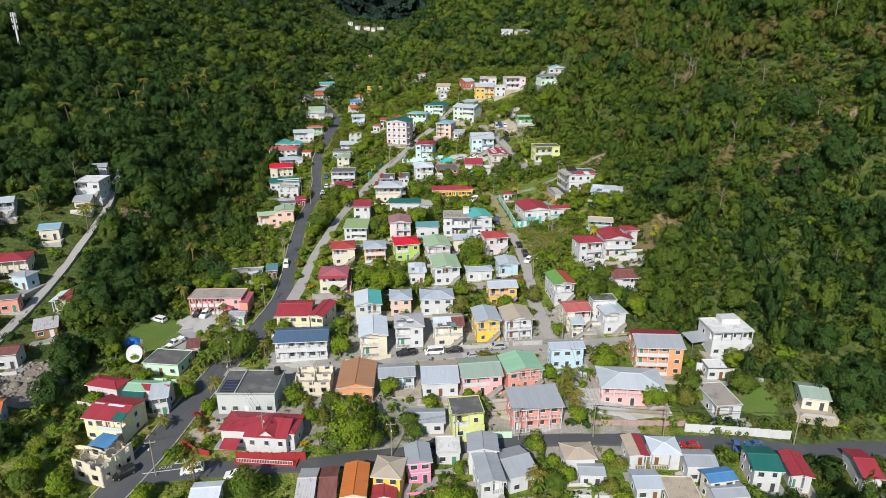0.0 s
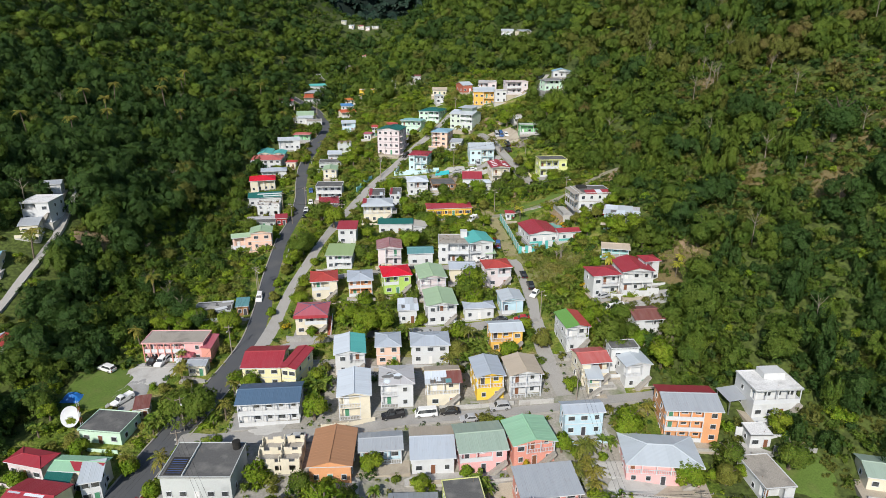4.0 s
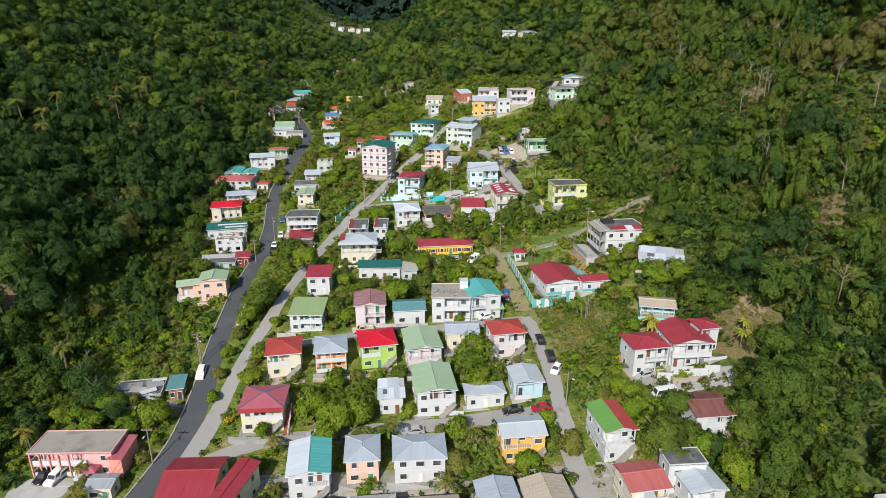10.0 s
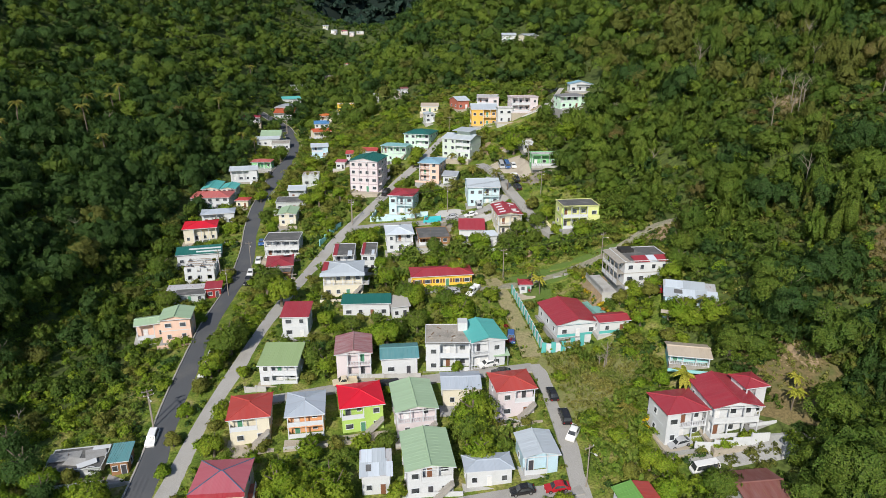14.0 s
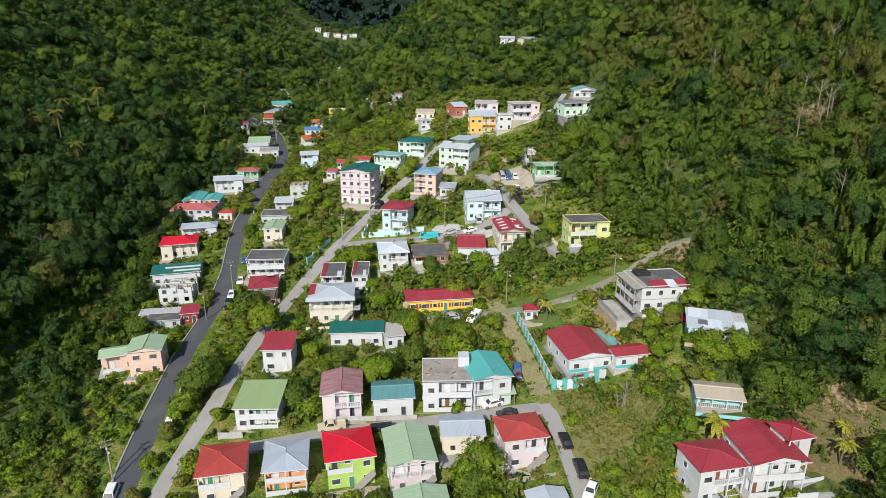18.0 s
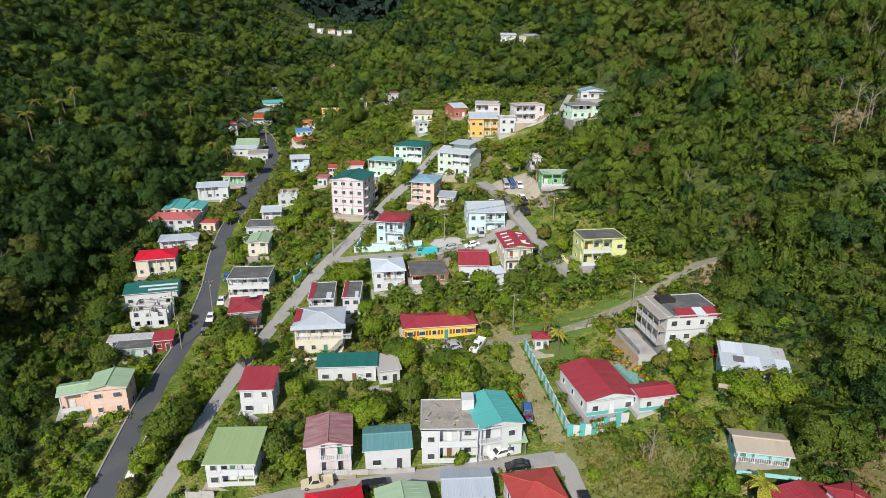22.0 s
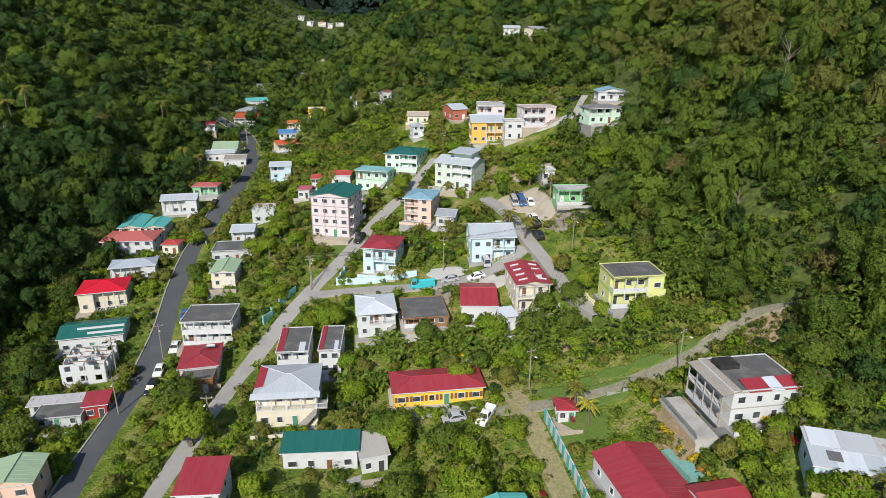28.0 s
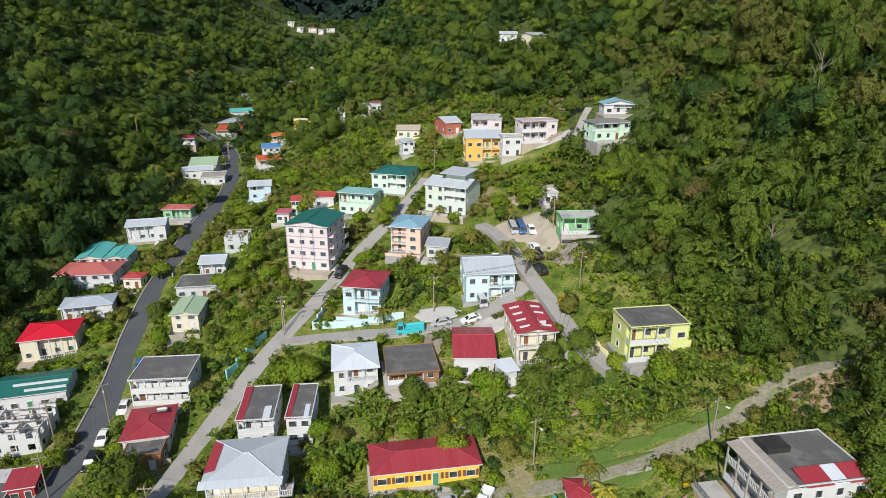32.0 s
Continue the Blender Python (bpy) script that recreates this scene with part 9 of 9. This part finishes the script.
lattice_mast(-73, 136.5, 9.0)


def cell_mast(x, y, high):
    """A white tapered pole with three tiers of panel aerials."""
    ob = new("cell_mast")
    ob.matrix_basis = pose(x, y, height(x, y) - 0.3)
    tagged(ob, "tall white telephone mast with panel aerials on the hill", "mast")
    white = node_mat("mast_white", (0.72, 0.73, 0.74), 0.5, 0.05, 0.5, 4, 0.02, dirt=0.15)
    part("shaft", Shape().bar((0, 0, 0), (0, 0, high), (0.55, 0.34), 12).mesh("shaft", white), ob)
    panel = Shape().box(-0.2, -0.1, 0, 0.2, 0.1, 2.2).mesh("aerial", white)
    for tier, zz in enumerate((high - 6.2, high - 3.0, high - 0.4)):
        ring = part("head_frame", Shape().bar((0, 0, zz), (0, 0, zz + 0.25), 0.95, 9).mesh("head_frame", STEEL), ob)
        for k in range(6 if tier else 3):
            a = 2 * math.pi * k / (6 if tier else 3) + tier
            part("aerial", panel, ring, pose(1.05 * math.cos(a), 1.05 * math.sin(a), zz - 0.7, 0, 0, math.degrees(a) + 90))


cell_mast(-207.9, 325, 19.5)

# blue tarpaulin over a heap
tarp = new("tarpaulin_heap")
tarp.matrix_basis = pose(-82.2, 149.1, height(-82.2, 149.1))
tagged(tarp, "crumpled blue tarpaulin thrown over a heap", "tarpaulin")
rt = random.Random(4)
tv = [(i * 0.7 - 2.1, j * 0.7 - 1.75, max(0.02, 1.5 - 0.24 * math.hypot(i - 3, (j - 2.5) * 1.2)**1.3 + rt.uniform(-0.25, 0.25)) if 0 < i < 6 and 0 < j < 5 else 0.0) for j in range(6) for i in range(7)]
tf = [(j * 7 + i, j * 7 + i + 1, j * 7 + i + 8, j * 7 + i + 7) for j in range(5) for i in range(6)]
part("sheet", mesh_from("sheet", tv, tf, (node_mat("blue_tarpaulin", (0.03, 0.2, 0.6), 0.4, 0.1),)), tarp)

# road paint at the junction
PAINT = node_mat("road_paint", (0.62, 0.62, 0.6), 0.8, 0.1, 1.0, 6, 0.1, dirt=0.4)


def road_word(text, x, y, turn, size):
    cu = bpy.data.curves.new("road_word", 'FONT')
    cu.body, cu.size, cu.extrude, cu.align_x = text, size, 0.004, 'CENTER'
    cu.materials.append(PAINT)
    ob = new("road_marking", cu)
    ob.matrix_basis = pose(x, y, height(x, y) + 0.42, 0, 0, turn)
    return tagged(ob, "worn white STOP lettering painted on the road", "road marking")


road_word("STOP", -54.2, 102.2, 192, 1.0)
road_word("STOP", -50.0, 103.9, 192, 1.0)
give = Shape()
tri = [(-1.0, -0.8), (1.0, -0.8), (0, 1.6)]
for (ax, ay), (bx, by) in zip(tri, tri[1:] + tri[:1]):
    give.bar((ax, ay, 0), (bx, by, 0), 0.1, 4)
gv = new("road_triangle", give.mesh("road_triangle", PAINT))
gv.matrix_basis = Matrix.LocRotScale((-51.8, 103.6, height(-51.8, 103.6) + 0.42), Euler((0, 0, 0.15)), (1, 1, 0.05))
tagged(gv, "white triangle painted on the road", "road marking")
sl = Shape()
sl.box(-5.5, -0.12, 0, 5.5, 0.12, 0.01)
st = new("stop_line", sl.mesh("stop_line", PAINT))
st.matrix_basis = pose(-52.5, 101.2, height(-52.5, 101.2) + 0.42, 0, 0, 12)
tagged(st, "white stop line painted on the road", "road marking")

rd = random.Random(9)
for k in range(14):
    xx, yy = rd.uniform(70, 150), rd.uniform(140, 320)
    if xx < 0.7 * yy:
        dead_tree(xx, yy, rd.uniform(8, 13), k)
for k in range(8):
    dead_tree(rd.uniform(-180, -100), rd.uniform(200, 380), rd.uniform(8, 11), 40 + k)

# the parked vehicles
vehicle("suv", "white", -79.4, 159.6, -20)
vehicle("pickup", "white", -70.4, 148.3, 60)
vehicle("suv", "white", -48.4, 100.8, 15)
vehicle("suv", "black", -61.3, 100.2, 45)
vehicle("car", "white", -39.5, 99.1, 2)
vehicle("car", "silver", -66.9, 163.8, 70)
vehicle("van", "white", -2.2, 140.6, 7)
vehicle("car", "black", 2.8, 141.3, 6)
vehicle("car", "silver", 7.0, 139.2, 7)
vehicle("suv", "silver", 13.6, 142.7, 8)
vehicle("pickup", "black", -9.2, 140.1, 13)
vehicle("car", "silver", -28.5, 133.5, 1)
vehicle("van", "white", -44.0, 152.1, 76)
vehicle("suv", "black", -1.5, 110.7, 14)
vehicle("car", "red", 52.2, 111.6, -1)
vehicle("car", "blue", 62.1, 111.9, 70)
vehicle("car", "blue", 66.4, 112.8, -0)
vehicle("suv", "white", -51.2, 192.5, 97)
vehicle("car", "white", -47.3, 208.4, 95)
vehicle("car", "black", -69.8, 163.3, 80)
vehicle("suv", "white", -67.5, 163.0, 80)
vehicle("car", "silver", -21.8, 171.0, 7)
vehicle("car", "silver", -3.1, 171.7, 4)
vehicle("car", "black", 16.5, 176.4, 7)
vehicle("suv", "blue", 19.6, 220.9, 85)
vehicle("car", "red", 22.3, 176.6, 5)
vehicle("car", "black", 25.5, 200.2, -85)
vehicle("suv", "black", 26.7, 193.4, -87)
vehicle("car", "white", 27.4, 188.8, 60)
vehicle("car", "silver", 44.9, 183.7, 10)
vehicle("van", "white", 47.2, 177.9, 5)
vehicle("car", "blue", -54.0, 285.9, 101)
vehicle("car", "white", -51.6, 272.6, 97)
vehicle("car", "white", -51.9, 264.6, 96)
vehicle("suv", "black", -51.0, 258.4, 94)
vehicle("pickup", "cream", -16.4, 204.8, 13)
vehicle("van", "black", -7.6, 204.1, 11)
vehicle("car", "white", 13.5, 211.4, 20)
vehicle("car", "black", 16.1, 208.3, 4)
vehicle("suv", "black", -14.9, 308.8, 68)
vehicle("truck", "turquoise", 1.6, 284.4, -1)
vehicle("car", "silver", 7.9, 285.6, 5)
vehicle("car", "white", 13.9, 285.5, 14)
vehicle("van", "silver", 16.4, 291.2, 100)
vehicle("van", "silver", 26.4, 315.5, 95)
vehicle("van", "blue", 28.3, 314.4, 95)
vehicle("car", "white", 30.4, 312.9, 95)
vehicle("car", "white", 30.0, 305.3, -78)
vehicle("suv", "black", 30.1, 302.3, -78)
vehicle("suv", "black", 29.9, 296.8, -76)
vehicle("car", "white", -72.5, 349.9, 10)
vehicle("car", "black", -69.3, 361.5, 90)
vehicle("car", "silver", 6.7, 242.7, 10)
vehicle("pickup", "white", 12.2, 242.8, 60)
vehicle("suv", "red", 53.9, 226.7, 100)
vehicle("car", "black", 51.9, 226.8, 100)
vehicle("car", "black", 11.8, 109.1, 0)
vehicle("car", "black", -2.6, 365.7, 67)

# street poles
street_pole(-52.9, 196.7)
street_pole(-52.1, 195.5)
street_pole(-51.3, 166.0)
street_pole(-53.0, 269.4)
street_pole(-61.3, 266.1)
street_pole(36.4, 288.1)
street_pole(45.6, 245.1)
street_pole(20.6, 249.3)
street_pole(-33.9, 240.5)
street_pole(8.5, 355.4)
street_pole(-82.8, 459.8)
street_pole(2.6, 111.1)
street_pole(16.0, 113.0)
street_pole(-10.4, 106.9)
street_pole(32.1, 114.0)
street_pole(47.4, 114.7)
street_pole(75.8, 114.5)
street_pole(-52.8, 138.1)
street_pole(-55.3, 100.0)
street_pole(30.9, 146.3)
street_pole(-24.6, 289.0)
street_pole(-24.6, 287.6)
street_pole(27.2, 177.0)
street_pole(35.3, 311.0)
street_pole(-83.2, 459.9)
street_pole(-49.3, 127.2)
street_pole(-35.9, 106.7)
street_pole(6.4, 290.2)
street_pole(-54.6, 251.7)

# walls and fences
boundary_wall([(53.0, 117.0), (64.1, 116.5), (75.9, 116.1)], 2.0, wall_of('white'), "low white-washed boundary wall by the street")
boundary_wall([(32.1, 117.8), (42.7, 118.3), (53.7, 118.9)], 1.3, node_mat('faded_pink_wall', (0.42, 0.3, 0.28), 0.9, 0.2, 0.4, 4, 0.4, dirt=0.7), "faded pink fence wall on a stone base")
boundary_wall([(22.1, 240.9), (24.1, 228.6), (26.0, 215.0)], 2.3, wall_of('white'), "white garden wall with turquoise stripes")
boundary_wall([(26.1, 214.7), (30.2, 214.2), (36.6, 215.6)], 2.3, wall_of('white'), "white garden wall with turquoise stripes")
boundary_wall([(-18.7, 288.8), (-9.5, 288.4), (0.2, 289.7)], 1.5, wall_of('cyanwhite'), "pale cyan garden wall with posts")
boundary_wall([(-18.7, 288.8), (-16.8, 295.7)], 1.5, wall_of('cyanwhite'), "pale cyan garden wall with posts")
boundary_wall([(35.3, 273.6), (36.9, 268.3), (38.5, 263.9)], 1.0, wall_of('paleyellow'), "pale yellow fence wall beside the lane")
boundary_wall([(38.5, 263.8), (42.2, 262.9)], 1.0, wall_of('white'), "white fence wall beside the lane")
boundary_wall([(33.4, 244.3), (41.5, 244.0)], 0.35, YARD[1], "low concrete wall beside the track")
boundary_wall([(-40.7, 103.7), (-33.6, 103.3), (-27.0, 103.8)], 1.8, wall_of('deepred'), "dark red retaining wall under a garden")
boundary_wall([(-53.4, 109.0), (-49.8, 106.2), (-46.5, 105.1)], 1.2, wall_of('deepred'), "dark red retaining wall under a garden")
boundary_wall([(-38.4, 170.6), (-31.4, 170.0), (-23.8, 170.4)], 1.4, YARD[1], "grey stone retaining wall")
boundary_wall([(-33.3, 276.2), (-30.9, 282.2), (-28.2, 288.1)], 1.6, wall_of('tealw'), "teal sheet fence along the lane")
boundary_wall([(0.7, 142.6), (9.3, 143.1), (16.9, 144.2)], 1.0, YARD[0], "low concrete wall along the street")
boundary_wall([(18.0, 144.1), (25.7, 145.0)], 1.2, YARD[0], "low concrete wall along the street")
boundary_wall([(-23.8, 137.0), (-18.3, 137.6), (-12.8, 139.3)], 1.0, wall_of('cream'), "cream garden wall along the street")
boundary_wall([(3.3, 113.6), (14.9, 113.8)], 1.6, wall_of('mint'), "green painted yard wall")
boundary_wall([(63.5, 138.9), (69.8, 138.5)], 2.0, wall_of('white'), "white retaining wall below a house")
boundary_wall([(-49.8, 126.6), (-43.5, 127.6), (-38.9, 128.7)], 0.9, YARD[0], "low concrete wall along the street")
boundary_wall([(-5.3, 176.7), (6.8, 176.6)], 0.9, wall_of('white'), "white garden wall along the street")
boundary_wall([(-16.7, 207.1), (-0.8, 208.3)], 0.9, YARD[0], "low concrete wall along the street")
boundary_wall([(-48.5, 215.5), (-48.9, 220.6), (-49.5, 225.0)], 1.3, YARD[0], "concrete wall beside the road")
boundary_wall([(-66.7, 288.5), (-62.4, 288.1)], 1.2, YARD[0], "concrete wall beside the road")
boundary_wall([(-37.5, 170.2), (-27.1, 169.4)], 1.2, YARD[1], "grey stone retaining wall")
boundary_wall([(46.9, 181.9), (53.3, 181.6), (59.6, 182.0)], 2.0, wall_of('white'), "white arcaded yard wall")
boundary_wall([(-61.6, 327.1), (-61.2, 336.7)], 1.0, YARD[0], "concrete wall beside the road")
boundary_wall([(-36.4, 203.2), (-32.0, 203.0)], 1.2, YARD[0], "concrete garden wall")
boundary_wall([(69.2, 133.8), (77.0, 132.2)], 1.2, YARD[1], "grey stone retaining wall")
boundary_wall([(9.0, 258.6), (13.8, 257.1)], 0.8, YARD[2], "low concrete wall")
for px, py, sc in ((-157.8, 269.2, 1.3), (-157.8, 315.2, 1.4), (-153.9, 332.1, 1.45), (-149.3, 314.0, 1.35), (-141.5, 297.9, 1.4), (-137.7, 349.2, 1.4), (-135.7, 370.0, 1.4), (-145.3, 278.6, 1.3),
                   (-143.2, 362.3, 1.3), (-130.7, 197.0, 1.0), (-114.8, 442.1, 1.4), (-122.7, 539.1, 1.4), (-141.4, 387.7, 1.35), (-123.5, 333.2, 1.2), (-88.0, 392.0, 1.2), (-82.0, 388.0, 1.1)):
    palm(px, py, 3, sc)
palm(-115.8, 196.2, 1, 1.5)

for tx, ty, kk, sz in ((-8.0, 220.1, 0, 1.15), (-5.8, 238.8, 0, 1.1), (9.1, 232.7, 4, 1.1), (5.3, 235.5, 0, 0.9)):
    tree(tx, ty, kk, sz, ty)
# dark broad trees below the valley road
for tx, ty, sz in ((-69.5, 183.0, 0.62), (-75.5, 189.0, 0.6), (-64.0, 179.0, 0.42), (-84.0, 197.0, 0.6), (-92.0, 214.0, 0.6)):
    tree(tx, ty, 6, sz, tx)

# single trees that stand out on the slopes
tree(115.5, 210.0, 6, 1.1, 0.4)
tree(75.1, 322.9, 7, 1.0, 1.0)
tree(61.6, 297.4, 7, 0.8, 2.0)
tree(83.0, 318.0, 7, 0.8, 3.5)
tree(-118.0, 392.0, 7, 1.25, 0.7)
tree(-131.0, 398.0, 7, 0.9, 2.7)
tree(-137.0, 277.0, 7, 0.7, 1.7)
for k, (px, py, hh) in enumerate(((88.8, 304.3, 15), (66.6, 274.5, 9), (75.3, 198.1, 11), (100.3, 217.4, 10), (99.6, 260.9, 11), (103.0, 262.0, 9), (96.0, 258.0, 12), (115.4, 234.5, 10), (121.0, 206.0, 11), (90.0, 236.0, 12), (-78.5, 196.5, 6))):
    dead_tree(px, py, hh, 80 + k)
dead_tree(37.7, 206.8, 7.2, 95)
for k, (px, py, hh) in enumerate(((96.8, 314.4, 9), (91.1, 309.7, 7), (119.6, 311.2, 12), (113.0, 286.3, 10), (109.4, 275.2, 9), (101.6, 262.7, 8), (83.8, 313.8, 6), (104.1, 319.9, 7), (101.0, 286.3, 7), (66.1, 314.8, 6))):
    dead_tree(px, py, hh, 120 + k)
dead_tree(37.2, 206.5, 4.6, 97)
dead_tree(36.4, 206.9, 4.0, 96)

# overhead lines from pole to pole
order = sorted(POLES, key=lambda p: p[1])
done = set()
for i, a in enumerate(order):
    near = sorted((math.hypot(a[0] - b[0], a[1] - b[1]), j) for j, b in enumerate(order) if j != i)
    for dist, j in near[:2]:
        key = (min(i, j), max(i, j))
        if key in done or dist > 48:
            continue
        done.add(key)
        b = order[j]
        for off in (-0.85, 0.0, 0.85):
            wire((a[0] + off, a[1], a[2] + 0.2), (b[0] + off, b[1], b[2] + 0.2), dist * 0.02)
